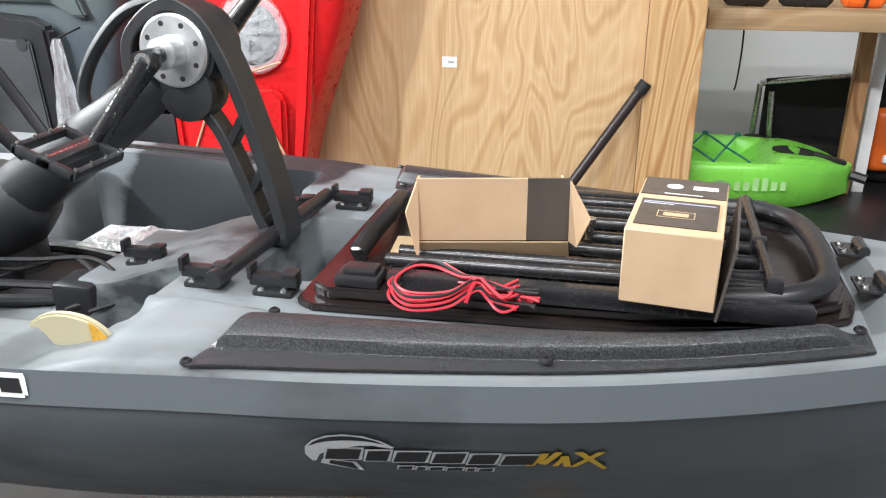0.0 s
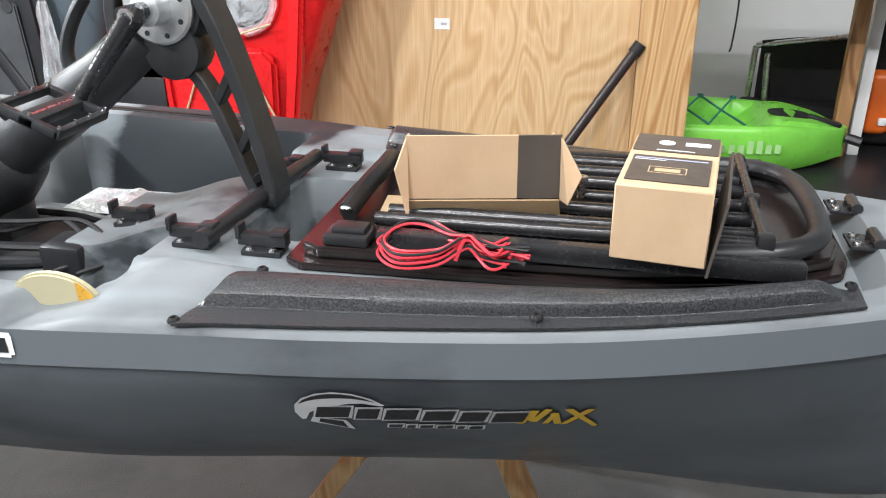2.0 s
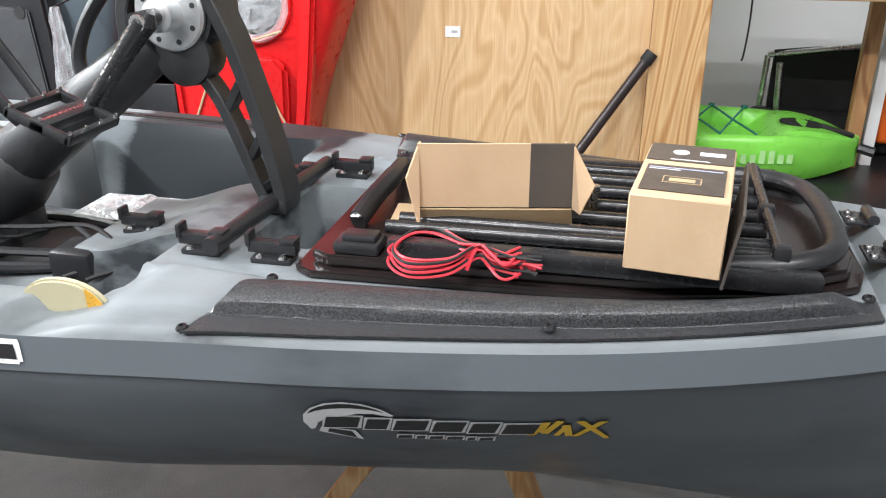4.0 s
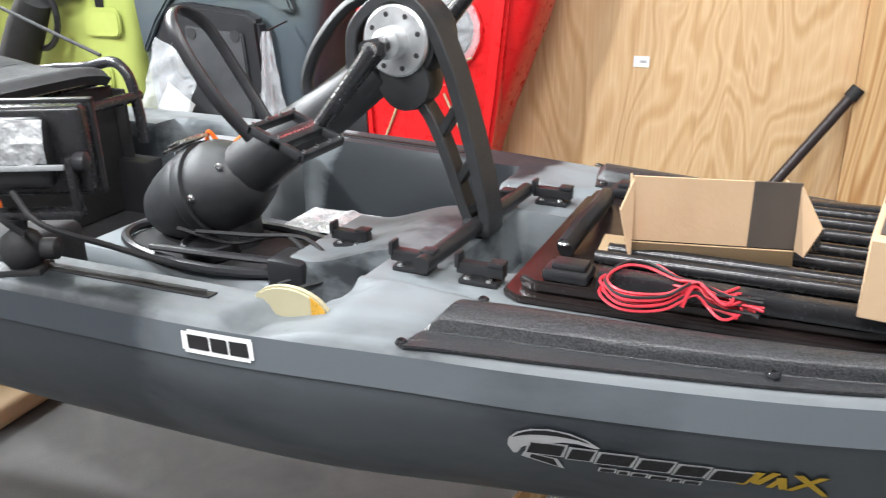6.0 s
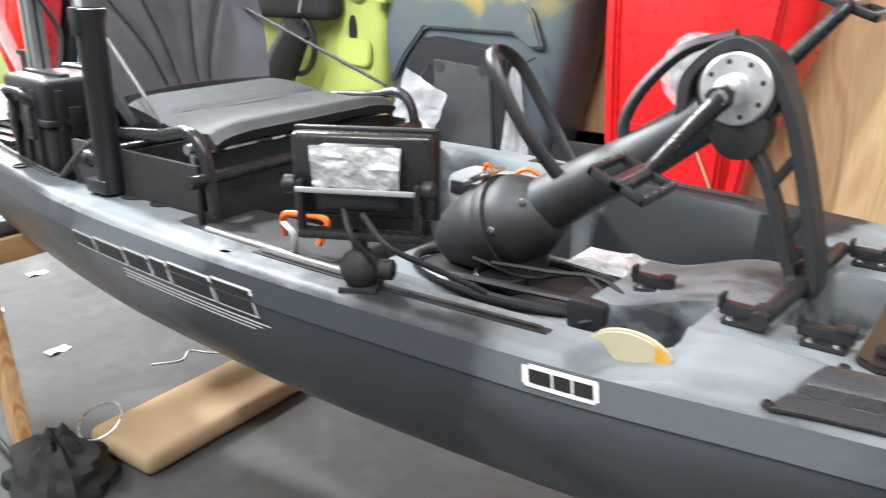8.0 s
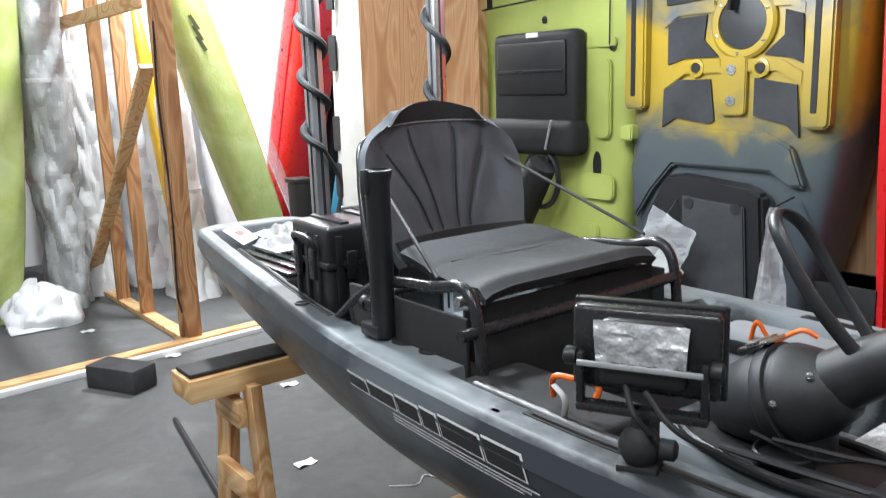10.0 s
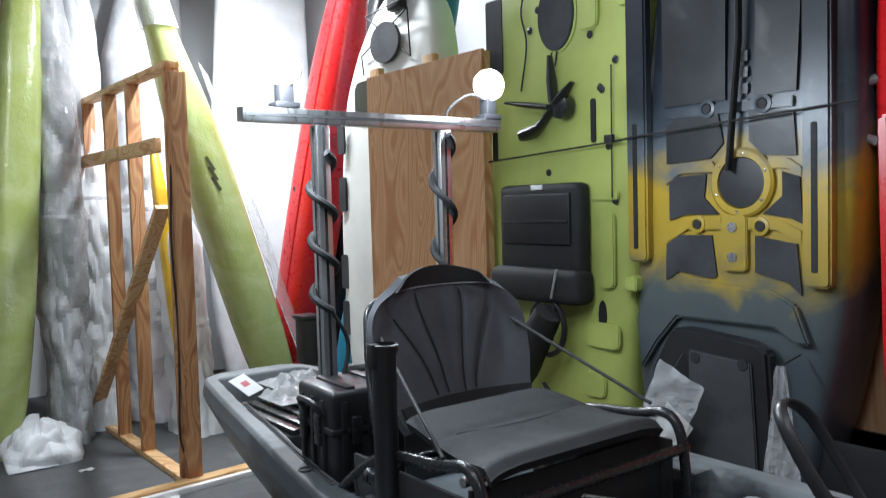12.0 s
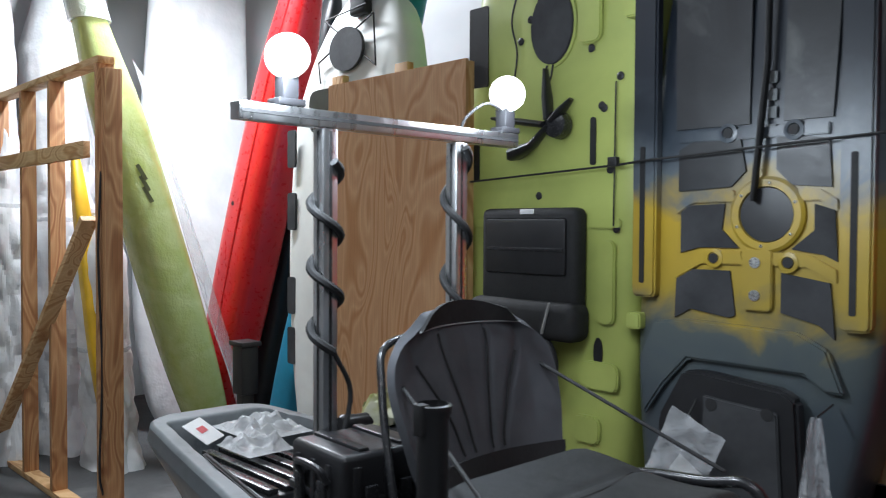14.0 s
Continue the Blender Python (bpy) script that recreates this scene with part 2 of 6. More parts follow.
GREYWRAP = mottled("grey_milky_wrap", [(0.35, (0.26, 0.27, 0.275)), (0.65, (0.46, 0.475, 0.48))], scale=2.2, rough=0.25, fine=8, relief=0.6, depth=0.02, warp=0.5)
LIMEWRAP = mottled("lime_plastic_under_film", [(0.35, (0.33, 0.39, 0.11)), (0.65, (0.44, 0.50, 0.22))], scale=3, rough=0.2, fine=16, relief=0.5, depth=0.012, warp=1.0)
YELLOWPL = plain("yellow_moulded_plastic", (0.75, 0.47, 0.02), 0.35, scale=4)
FADE = two_tone("slate_yellow_slate_plastic", "Z", 1.62, 1.1, [(0.0, (0.065, 0.08, 0.094)), (0.20, (0.085, 0.102, 0.102)), (0.33, (0.37, 0.265, 0.04)), (0.57, (0.46, 0.315, 0.03)), (0.70, (0.11, 0.13, 0.15)), (0.84, (0.036, 0.047, 0.062)), (1.0, (0.012, 0.016, 0.024))], None)
FIN = mottled("cream_board", [(0.3, (0.45, 0.41, 0.27)), (0.7, (0.53, 0.48, 0.32))], scale=5, rough=0.5)
WIRE_RED = plain("red_wire_jacket", (0.62, 0.04, 0.06), 0.4, scale=10)
CLEAR = film("clear_packing_film", opacity=0.2)
MILKY = film("milky_packing_film", opacity=0.6, tint=(0.8, 0.82, 0.84))
SILVER = mottled("silver_film_bag", [(0.35, (0.42, 0.43, 0.44)), (0.65, (0.68, 0.69, 0.7))], scale=14, rough=0.26, metal=0.2, fine=26, relief=1.0, depth=0.012, warp=1.5)
SCREEN = plain("dark_glass_screen", (0.012, 0.013, 0.016), 0.08, scale=5)
BULB = glowing("lamp_lens", (1.0, 1.0, 1.0), 60.0)
TUBE = glowing("fluorescent_tube", (1.0, 0.98, 0.95), 6.0)


# ---- mesh helpers ----
def finish(bm, name, mat, smooth=True, angle=38):
    bmesh.ops.remove_doubles(bm, verts=bm.verts, dist=0.00002)
    bmesh.ops.recalc_face_normals(bm, faces=bm.faces)
    lim = radians(angle)
    for f in bm.faces:
        f.smooth = smooth
    for e in bm.edges:
        if len(e.link_faces) == 2 and e.calc_face_angle(0) > lim:
            e.smooth = False
    me = bpy.data.meshes.new(name)
    bm.to_mesh(me)
    bm.free()
    me.materials.append(mat)
    return me


def part(name, bm, mat, parent=None, label="", m=None, smooth=True, angle=38):
    ob = new(name, finish(bm, name, mat, smooth, angle))
    if parent:
        ob.parent = parent
    if m is not None:
        ob.matrix_basis = m
    if label:
        ob["label"] = label
    return ob


def thing(name, at, label, category, group="", rz=0.0):
    e = new(name)
    e.empty_display_size = 0.05
    e.matrix_basis = pose(*at, 0, 0, rz)
    return tagged(e, label, category, group)


def boxm(x0, x1, y0, y1, z0, z1, bev=0.0, seg=2, m=None):
    bm = bmesh.new()
    bmesh.ops.create_cube(bm, size=1.0)
    bmesh.ops.transform(bm, matrix=Matrix.Translation(((x0 + x1) / 2, (y0 + y1) / 2, (z0 + z1) / 2)) @ Matrix.Diagonal((x1 - x0, y1 - y0, z1 - z0, 1)), verts=bm.verts)
    if bev:
        bmesh.ops.bevel(bm, geom=bm.edges[:], offset=bev, segments=seg, affect="EDGES", profile=0.5)
    if m is not None:
        bmesh.ops.transform(bm, matrix=m, verts=bm.verts)
    return bm


def join(*bms):
    out = bmesh.new()
    for b in bms:
        me = bpy.data.meshes.new("tmp")
        b.to_mesh(me)
        b.free()
        out.from_mesh(me)
        bpy.data.meshes.remove(me)
    return out


def moved(bm, m):
    bmesh.ops.transform(bm, matrix=m, verts=bm.verts)
    return bm


def prism(pts, depth, m=None, bev=0.0):
    """A flat outline in the xy plane, extruded along z by depth."""
    bm = bmesh.new()
    f = bm.faces.new([bm.verts.new((x, y, 0)) for x, y in pts])
    r = bmesh.ops.extrude_face_region(bm, geom=[f])
    bmesh.ops.translate(bm, vec=(0, 0, depth), verts=[v for v in r["geom"] if isinstance(v, bmesh.types.BMVert)])
    if bev:
        bmesh.ops.bevel(bm, geom=bm.edges[:], offset=bev, segments=2, affect="EDGES")
    if m is not None:
        moved(bm, m)
    return bm


def frame_along(pts):
    out = []
    up = Vector((0, 0, 1))
    for i, p in enumerate(pts):
        d = (pts[min(i + 1, len(pts) - 1)] - pts[max(i - 1, 0)]).normalized()
        s = d.cross(up)
        if s.length < 0.05:
            s = d.cross(Vector((1, 0, 0)))
        s.normalize()
        up = s.cross(d).normalized()
        out.append((p, s, up))
    return out


def tube(pts, r, n=10, closed_ends=True, flat=1.0):
    """A round (or flattened) rod along points; r may be one radius or one for each point."""
    pts = [Vector(p) for p in pts]
    rs = r if isinstance(r, (list, tuple)) else [r] * len(pts)
    bm = bmesh.new()
    rings = []
    for (p, s, u), rr in zip(frame_along(pts), rs):
        rings.append([bm.verts.new(p + (s * math.cos(a) + u * math.sin(a) * flat) * rr) for a in (2 * math.pi * k / n for k in range(n))])
    for a, b in zip(rings, rings[1:]):
        for k in range(n):
            bm.faces.new((a[k], a[(k + 1) % n], b[(k + 1) % n], b[k]))
    if closed_ends:
        bm.faces.new(rings[0])
        bm.faces.new(rings[-1][::-1])
    return bm


def spline(pts, steps=8):
    """Catmull-Rom through points."""
    pts = [Vector(p) for p in pts]
    q = [pts[0] * 2 - pts[1], *pts, pts[-1] * 2 - pts[-2]]
    out = []
    for i in range(1, len(q) - 2):
        for k in range(steps):
            t = k / steps
            a, b, c, d = q[i - 1:i + 3]
            out.append(0.5 * (2 * b + (c - a) * t + (2 * a - 5 * b + 4 * c - d) * t * t + (3 * b - a - 3 * c + d) * t ** 3))
    return out + [pts[-1]]


def lathe(profile, n=28, m=None):
    """Profile of (radius, height) turned round z."""
    bm = bmesh.new()
    rings = []
    for r, z in profile:
        rings.append([bm.verts.new((r * math.cos(2 * math.pi * k / n), r * math.sin(2 * math.pi * k / n), z)) for k in range(n)])
    for a, b in zip(rings, rings[1:]):
        for k in range(n):
            bm.faces.new((a[k], a[(k + 1) % n], b[(k + 1) % n], b[k]))
    bm.faces.new(rings[0][::-1])
    bm.faces.new(rings[-1])
    if m is not None:
        moved(bm, m)
    return bm


def sheet(fn, nu, nv):
    """A grid surface from fn(u, v), u and v in 0..1."""
    bm = bmesh.new()
    g = [[bm.verts.new(fn(i / nu, j / nv)) for j in range(nv + 1)] for i in range(nu + 1)]
    for i in range(nu):
        for j in range(nv):
            bm.faces.new((g[i][j], g[i + 1][j], g[i + 1][j + 1], g[i][j + 1]))
    return bm


def thick(bm, d):
    bmesh.ops.recalc_face_normals(bm, faces=bm.faces)
    bmesh.ops.solidify(bm, geom=bm.faces[:], thickness=d)
    return bm


def interp(table, x):
    """Smooth curve through (x, value) rows."""
    if x <= table[0][0]:
        return table[0][1]
    n = len(table)
    for i in range(n - 1):
        (a, fa), (b, fb) = table[i], table[i + 1]
        if x <= b:
            pa, pb = table[max(i - 1, 0)], table[min(i + 2, n - 1)]
            ma, mb = (fb - pa[1]) / (b - pa[0]) * (b - a), (pb[1] - fa) / (pb[0] - a) * (b - a)
            t = (x - a) / (b - a)
            return (2 * t ** 3 - 3 * t * t + 1) * fa + (t ** 3 - 2 * t * t + t) * ma + (3 * t * t - 2 * t ** 3) * fb + (t ** 3 - t * t) * mb
    return table[-1][1]


def step(a, b, x):
    t = min(1, max(0, (x - a) / (b - a)))
    return t * t * (3 - 2 * t)


def along(a, b):
    """A pose at a whose z axis points to b."""
    a, b = Vector(a), Vector(b)
    return Matrix.Translation(a) @ (b - a).to_track_quat("Z", "Y").to_matrix().to_4x4()


def bolt(parent, at, normal=(0, 0, 1), r=0.008, mat=None, name="screw"):
    a = Vector(at)
    return part(name, lathe([(r * 1.35, 0), (r * 1.35, 0.0015), (r, 0.004), (r * 0.5, 0.0045), (r * 0.45, 0.0025)], 10), mat or STEEL, parent, m=along(a, a + Vector(normal)))


# ---- the room ----
X0, X1, Y0, Y1 = -8.3, 4.2, -4.2, 2.75


def structure(name, bm, mat, label, category, smooth=False):
    return tagged(part(name, bm, mat, smooth=smooth), label, category, kind="structure")


structure("floor", boxm(X0, X1, Y0, Y1, -0.1, 0), FLOOR, "dark grey thin carpet floor with specks of litter", "floor")
# The ceiling is out of view; its grey keeps bounced light down.
structure("ceiling", boxm(X0, X1, Y0, Y1, CEILING, CEILING + 0.1), CEILPAINT, "pale ceiling with fluorescent tubes", "ceiling")
structure("wall_north", boxm(X0, X1, Y1, Y1 + 0.12, 0, CEILING), WHITEPAINT, "white painted wall behind the leaning kayaks", "wall")
structure("wall_west", boxm(X0 - 0.12, X0, Y0, Y1, 0, CEILING), WHITEPAINT, "white painted wall at the end of the store room", "wall")
# East and south walls are unseen, added in grey to cut bounce.
structure("wall_east", boxm(X1, X1 + 0.12, Y0, Y1, 0, CEILING), UNSEEN_GREY, "unseen grey wall that cuts bounced light", "wall")
structure("wall_south", boxm(X0, X1, Y0 - 0.12, Y0, 0, CEILING), UNSEEN_GREY, "unseen grey wall that cuts bounced light", "wall")
for lx, ly, _ in TUBES:
    f = thing("ceiling_light", (lx, ly, HANG), "white fluorescent batten light hung from the ceiling, out of view", "ceiling light", "ceiling lights")
    part("casing", boxm(-0.62, 0.62, -0.09, 0.09, -0.05, -0.001, 0.01), WHITE, f)
    for s in (-0.45, 0.45):
        part("hanger", tube([(s, 0, -0.002), (s, 0, CEILING - HANG)], 0.004, 6), STEEL, f)
    part("tube", tube([(-0.59, 0, -0.075), (0.59, 0, -0.075)], 0.019, 12), TUBE, f)

# plywood partition with its end post
structure("plywood_partition", boxm(-1.62, 0.315, 1.642, 1.66, 0, 2.6), PLY, "tall pine plywood sheet with swirling grain", "partition")
structure("partition_post", boxm(0.317, 0.49, 1.600, 1.75, 0, 2.6, 0.004), PINE_Z, "pale knotty pine post at the plywood's edge", "post")
tg = tagged(new("paper_label", None), "small white paper label stuck on plywood", "label")
tg.matrix_basis = pose(-0.326, 1.6405, 1.006)
part("paper", boxm(-0.026, 0.026, -0.0016, 0, -0.018, 0.018), WHITE, tg)
part("print_bar", boxm(-0.004, 0.016, -0.0022, -0.0017, -0.004, 0.004), plain("faint_label_print", (0.45, 0.45, 0.47), 0.6), tg)

# ---- the fishing kayak on the sawhorses ----
BEAM = [(-3.12, 0.13), (-3.08, 0.2), (-2.9, 0.2425), (-2.6, 0.292), (-2.35, 0.3303), (-1.85, 0.4108), (-1.5, 0.4535), (-1.2, 0.466), (-0.9, 0.4655), (-0.6, 0.447),
        (-0.37, 0.4269), (-0.16, 0.3916), (0.0, 0.366), (0.24, 0.3126), (0.42, 0.2563), (0.576, 0.1958), (0.67, 0.1525), (0.8, 0.115), (0.9, 0.055), (0.94, 0.012)]
KEEL = [(-3.12, 0.93), (-3.05, 0.86), (-2.9, 0.78), (-2.65, 0.715), (-2.35, 0.67), (-1.9, 0.63), (-1.2, 0.603), (-0.4, 0.60), (0.2, 0.60), (0.6, 0.605), (0.8, 0.66), (0.9, 0.76), (0.94, 0.86)]
BOWNESS = [(-3.1, 0.92), (-1.5, 1.0), (-0.4, 1.1), (0.0, 1.38), (0.3, 1.6), (0.9, 1.6)]


def sheer(x):
    return 1.006 + 0.018 * max(0, (-x - 1.4) / 1.6) ** 2 + 0.03 * max(0, (x - 0.2) / 0.7) ** 2


CHINE = 0.2


def hull_point(x, s, side=-1, out=0.0):
    """A point of the hull's skin: s = 0 at the gunwale, 1 at the keel."""
    hb, zt, zk, e = interp(BEAM, x), sheer(x) - 0.012, interp(KEEL, x), interp(BOWNESS, x)
    zc = zt - min(0.04, 0.3 * (zt - zk))
    full = min(1, hb / 0.2)
    if s < CHINE:
        k = s / CHINE
        y, z = hb + 0.004 + 0.009 * k * full, zt + (zc - zt) * k
    else:
        k = (s - CHINE) / (1 - CHINE)
        a = k * math.pi / 2
        y = (hb + 0.009 * full) * max(0, math.cos(a)) ** e
        z = zc - (zc - zk) * max(0, math.sin(a)) ** max(1.0, e)
        y -= 0.014 * full * step(0.0, 0.3, k) * (1 - k)
        y -= 0.008 * math.exp(-((s - 0.62) / 0.1) ** 2) * step(0.0, 0.3, x) * full
    return Vector((x, side * (y + out), z))


def hull_side(x, z, out=0.0015):
    """The near side's skin at a height z."""
    lo, hi = 0.0, 1.0
    for _ in range(26):
        mid = (lo + hi) / 2
        if hull_point(x, mid).z > z:
            lo = mid
        else:
            hi = mid
    return hull_point(x, lo, -1, out)


def deck_height(x, y):
    """Height of the moulded deck: rims, side shelves, foot wells, the front bridge, the hatch bed and the rear well."""
    hb, a, top = interp(BEAM, x), abs(y), sheer(x)
    inset = 0.05 + 0.025 * step(-2.35, -2.3, x) + 0.07 * step(-1.66, -1.62, x) * step(-1.205, -1.215, x) + 0.022 * step(-0.87, -0.85, x)
    inner = hb - inset
    floor = 0.80 + 0.03 * step(-1.85, -2.0, x)
    z = top - (top - floor) * step(inner, inner - 0.022, a)
    # raised centre spine of the foot well
    if -1.0 < x < -0.38:
        spine = 0.10 * step(0.165, 0.13, a)
        z = max(z, floor + spine) if a < inner - 0.03 else z
    # front bridge and hatch bed
    lip = -0.315 - 0.06 * step(0.24, 0.42, a) if y < 0 else -0.295
    front = max(step(lip - 0.02, lip, x), step(-0.55, -0.53, x) * step(0.128, 0.112, a))
    bridge = 0.992 - 0.045 * step(-0.31, -0.49, x)
    ledge = interp([(-0.45, 0.20), (-0.12, 0.225), (0.1, 0.235), (0.3, 0.215), (0.5, 0.165), (0.62, 0.10)], x)
    shelf = top - (top - bridge) * step(ledge + 0.02, ledge, a)
    ridge = 0.004 * math.exp(-((a - (hb - 0.075)) / 0.026) ** 2) * step(-0.45, -0.25, x) * step(0.62, 0.5, x)
    pocket = 0.085 * step(0.125, 0.105, a) * step(-0.222, -0.21, x) * step(-0.125, -0.137, x)
    ramp = 0.022 * step(-0.25, lip, x) * step(0.21, 0.25, a) * step(0.0, -0.01, y)
    zf = shelf + ridge * step(ledge, ledge + 0.03, a) - pocket - ramp
    if x > 0.6:
        zf = max(zf, top + 0.012 * (1 - a / max(hb, 0.01)))
    z = z * (1 - front) + zf * front
    # rear deck closes towards the stern
    back = step(-2.98, -3.03, x)
    z = z * (1 - back) + top * back
    # round the outer edge over
    if hb - a < 0.014:
        z -= 0.012 * ((0.014 - (hb - a)) / 0.014) ** 2
    return z


kayak = thing("fishing_kayak", (0, 0, 0), "grey camouflage plastic pedal fishing kayak resting on wooden sawhorses", "kayak")
kayak.matrix_basis = pose(-0.4, 0, 0, 0, 0, -2.0) @ pose(0.4, 0, 0)
XS = [-3.12, -3.1, -3.085] + [-3.06 + 0.045 * i for i in range(88)] + [0.92, 0.935, 0.94]
SKIN = [0.0, 0.05, 0.1, 0.15, 0.198, CHINE, CHINE + 0.004] + [0.23 + 0.77 * k / 26 for k in range(27)]
bm = bmesh.new()
rings = []
for x in XS:
    near = [hull_point(x, k, -1) for k in SKIN]
    far = [hull_point(x, k, 1) for k in reversed(SKIN[:-1])]
    rings.append([bm.verts.new(v) for v in near + far])
for a, b in zip(rings, rings[1:]):
    for k in range(len(a) - 1):
        bm.faces.new((a[k], a[k + 1], b[k + 1], b[k]))
    for k in (4, 6, len(a) - 5, len(a) - 7):
        bm.edges.get((a[k], b[k])).smooth = False
bm.faces.new(rings[0])
bm.faces.new(rings[-1])
part("hull", bm, CAMO, kayak, "grey and charcoal camouflage hull", angle=60)


def deck_rows():
    xs, x = [], -3.12
    while x < 0.94:
        xs.append(x)
        x += 0.009 if -0.53 < x < -0.1 or -3.05 < x < -2.95 else 0.022
    return xs + [0.94]


VS = sorted({round(s * v, 4) for s in (-1, 1) for v in [0.01 * k for k in range(0, 13)] + [0.12 + 0.02 * k for k in range(1, 18)] + [0.47 + 0.02 * k for k in range(0, 22)] + [0.905 + 0.0095 * k for k in range(0, 11)]})
bm = bmesh.new()
rows = []
for x in deck_rows():
    hb = interp(BEAM, x) + 0.004
    rows.append([bm.verts.new((x, v * hb, deck_height(x, v * (hb - 0.004)))) for v in VS])
for a, b in zip(rows, rows[1:]):
    for k in range(len(VS) - 1):
        bm.faces.new((a[k], b[k], b[k + 1], a[k + 1]))
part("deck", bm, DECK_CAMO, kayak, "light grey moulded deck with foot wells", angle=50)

# black crackle side pads with screws
for side in (-1, 1):
    def pad_fn(u, v, side=side):
        x = -0.20 + 0.765 * u
        hb = interp(BEAM, x)
        o = hb - 0.002
        i = interp([(-0.2, 0.256), (-0.1, 0.246), (0.1, 0.238), (0.35, 0.205), (0.49, 0.157), (0.57, 0.125)], x) + 0.004
        i = i + (o - i) * 0.2 * step(0.93, 1, u)
        x += (0.04 + 0.03 * v) * (1 - u) ** 6
        a = o + (i - o) * v
        rise = 0.013 * step(0.27, 0.33, v) * step(0.80, 0.72, v) + 0.007 * math.sin(math.pi * min(1, max(0, (v - 0.28) / 0.5)))
        rise *= step(0.985, 0.93, u) * step(0.0, 0.03, u)
        return Vector((x, side * a, deck_height(x, min(a, hb - 0.017)) + 0.0035 + rise))
    pad = part("side_pad", thick(sheet(pad_fn, 60, 50), 0.003), PAD, kayak, "black crackle-textured traction pad", angle=30)
    for sx, sy in ((-0.161, 0.388), (-0.116, 0.262), (0.221, 0.300), (0.212, 0.232), (0.555, 0.2)):
        if sx > 0.5:
            sy = interp(BEAM, sx) - 0.045
        bolt(pad, (sx, side * sy, deck_height(sx, sy) + 0.0075), (0, side * 0.1, 1), 0.0055, SATIN)

# slide rails on the rims, cup sockets and a scupper plug
for side in (-1, 1):
    for xa, xb in ((-0.98, -0.44), (-2.62, -1.72)):
        def rail_fn(u, v, side=side, xa=xa, xb=xb):
            x = xa + (xb - xa) * u
            return Vector((x, side * (interp(BEAM, x) - 0.056 + 0.017 * (v - 0.5)), sheer(x) + 0.002))
        rail = part("track_rail", thick(sheet(rail_fn, 24, 1), 0.004), RUBBER, kayak, "black accessory track")

        def slot_fn(u, v, side=side, xa=xa, xb=xb):
            x = xa + 0.01 + (xb - xa - 0.02) * u
            return Vector((x, side * (interp(BEAM, x) - 0.056 + 0.007 * (v - 0.5)), sheer(x) + 0.0065))
        part("slot", thick(sheet(slot_fn, 24, 1), 0.0006), RUBBER, rail)
for cx, r in ((-1.43, 0.036), (-1.34, 0.026), (-1.585, 0.032), (-1.86, 0.018)):
    hb = interp(BEAM, cx)
    part("cup_socket", lathe([(r, 0.0), (r, 0.003), (r * 0.86, 0.003), (r * 0.84, -0.004), (r * 0.3, -0.006)], 24), RUBBER, kayak, m=pose(cx, -hb + (0.115 if cx > -1.7 else 0.03), sheer(cx) + 0.001))
part("latch_notch", join(boxm(-0.012, 0.012, -0.004, 0.01, -0.018, 0.008, 0.002), tube([(0, -0.006, 0.0), (0, 0.012, 0.0)], 0.005, 8)), BLACK, kayak, m=pose(-1.02, -0.447, 0.998))

# sheet added to blacken the cockpit floor around and below the seat
part("floor_dark_sheet", boxm(-1.78, -0.86, -0.30, 0.30, 0.8035, 0.813, 0.003), RUBBER, kayak, "black sheet added to darken the cockpit floor")

# decals: plain blocks in the makers' colours, laid on the hull's side
def decal(name, shapes, origin, mat_white, parent=kayak, label=""):
    """shapes: (material, list of quads in x, z relative to origin, lift). Each block is bent to follow the hull."""
    root = None
    for mat, quads, lift in shapes:
        for turn, q in enumerate(quads):
            bm = bmesh.new()
            (ax, az), (bx, bz), (cx, cz), (dx, dz) = q
            n = max(2, int(abs(bx - ax) / 0.02) + 1)
            grid = []
            for i in range(n + 1):
                u = i / n
                col = []
                for j in range(3):
                    v = j / 2
                    x = (ax + (bx - ax) * u) * (1 - v) + (dx + (cx - dx) * u) * v
                    z = (az + (bz - az) * u) * (1 - v) + (dz + (cz - dz) * u) * v
                    col.append(bm.verts.new(hull_side(origin[0] + x, origin[1] + z, 0.0022 + lift + 0.00015 * turn)))
                grid.append(col)
            for a, b in zip(grid, grid[1:]):
                for j in range(2):
                    bm.faces.new((a[j], b[j], b[j + 1], a[j + 1]))
            ob = part(name if root is None else "printed_stroke", bm, mat, parent if root is None else root, label if root is None else "")
            root = root or ob
    return root


def slant(x0, x1, z0, z1, lean=0.25):
    k = lean * (z1 - z0)
    return ((x0, z0), (x1, z0), (x1 + k, z1), (x0 + k, z1))


def grown(q, r):
    (ax, az), (bx, bz), (cx, cz), (dx, dz) = q
    return ((ax - r, az - r), (bx + r, bz - r), (cx + r, cz + r), (dx - r, dz + r))


def block_row(name, widths, h, gap, origin, drop=0.0, lean=0.25, rim=0.003, label="", grow=0.0):
    """A row of plain dark slanted blocks with thin white rims."""
    x = 0.0
    for k, w in enumerate(widths):
        z0, z1 = drop * x + rim, drop * x + h * (1 + grow * k) - rim
        q = slant(x + rim, x + w - rim, z0, z1, lean)
        decal(name, [(WHITE, [grown(q, rim)], 0.0), (INK, [q], 0.0012)], origin, WHITE, label=label)
        x += w + gap


block_row("model_block_shape", (0.044, 0.031, 0.042, 0.04, 0.036, 0.043), 0.030, 0.0004, (-0.028, 0.871), -0.085, rim=0.0031, lean=0.4, label="white-rimmed black slanted block")
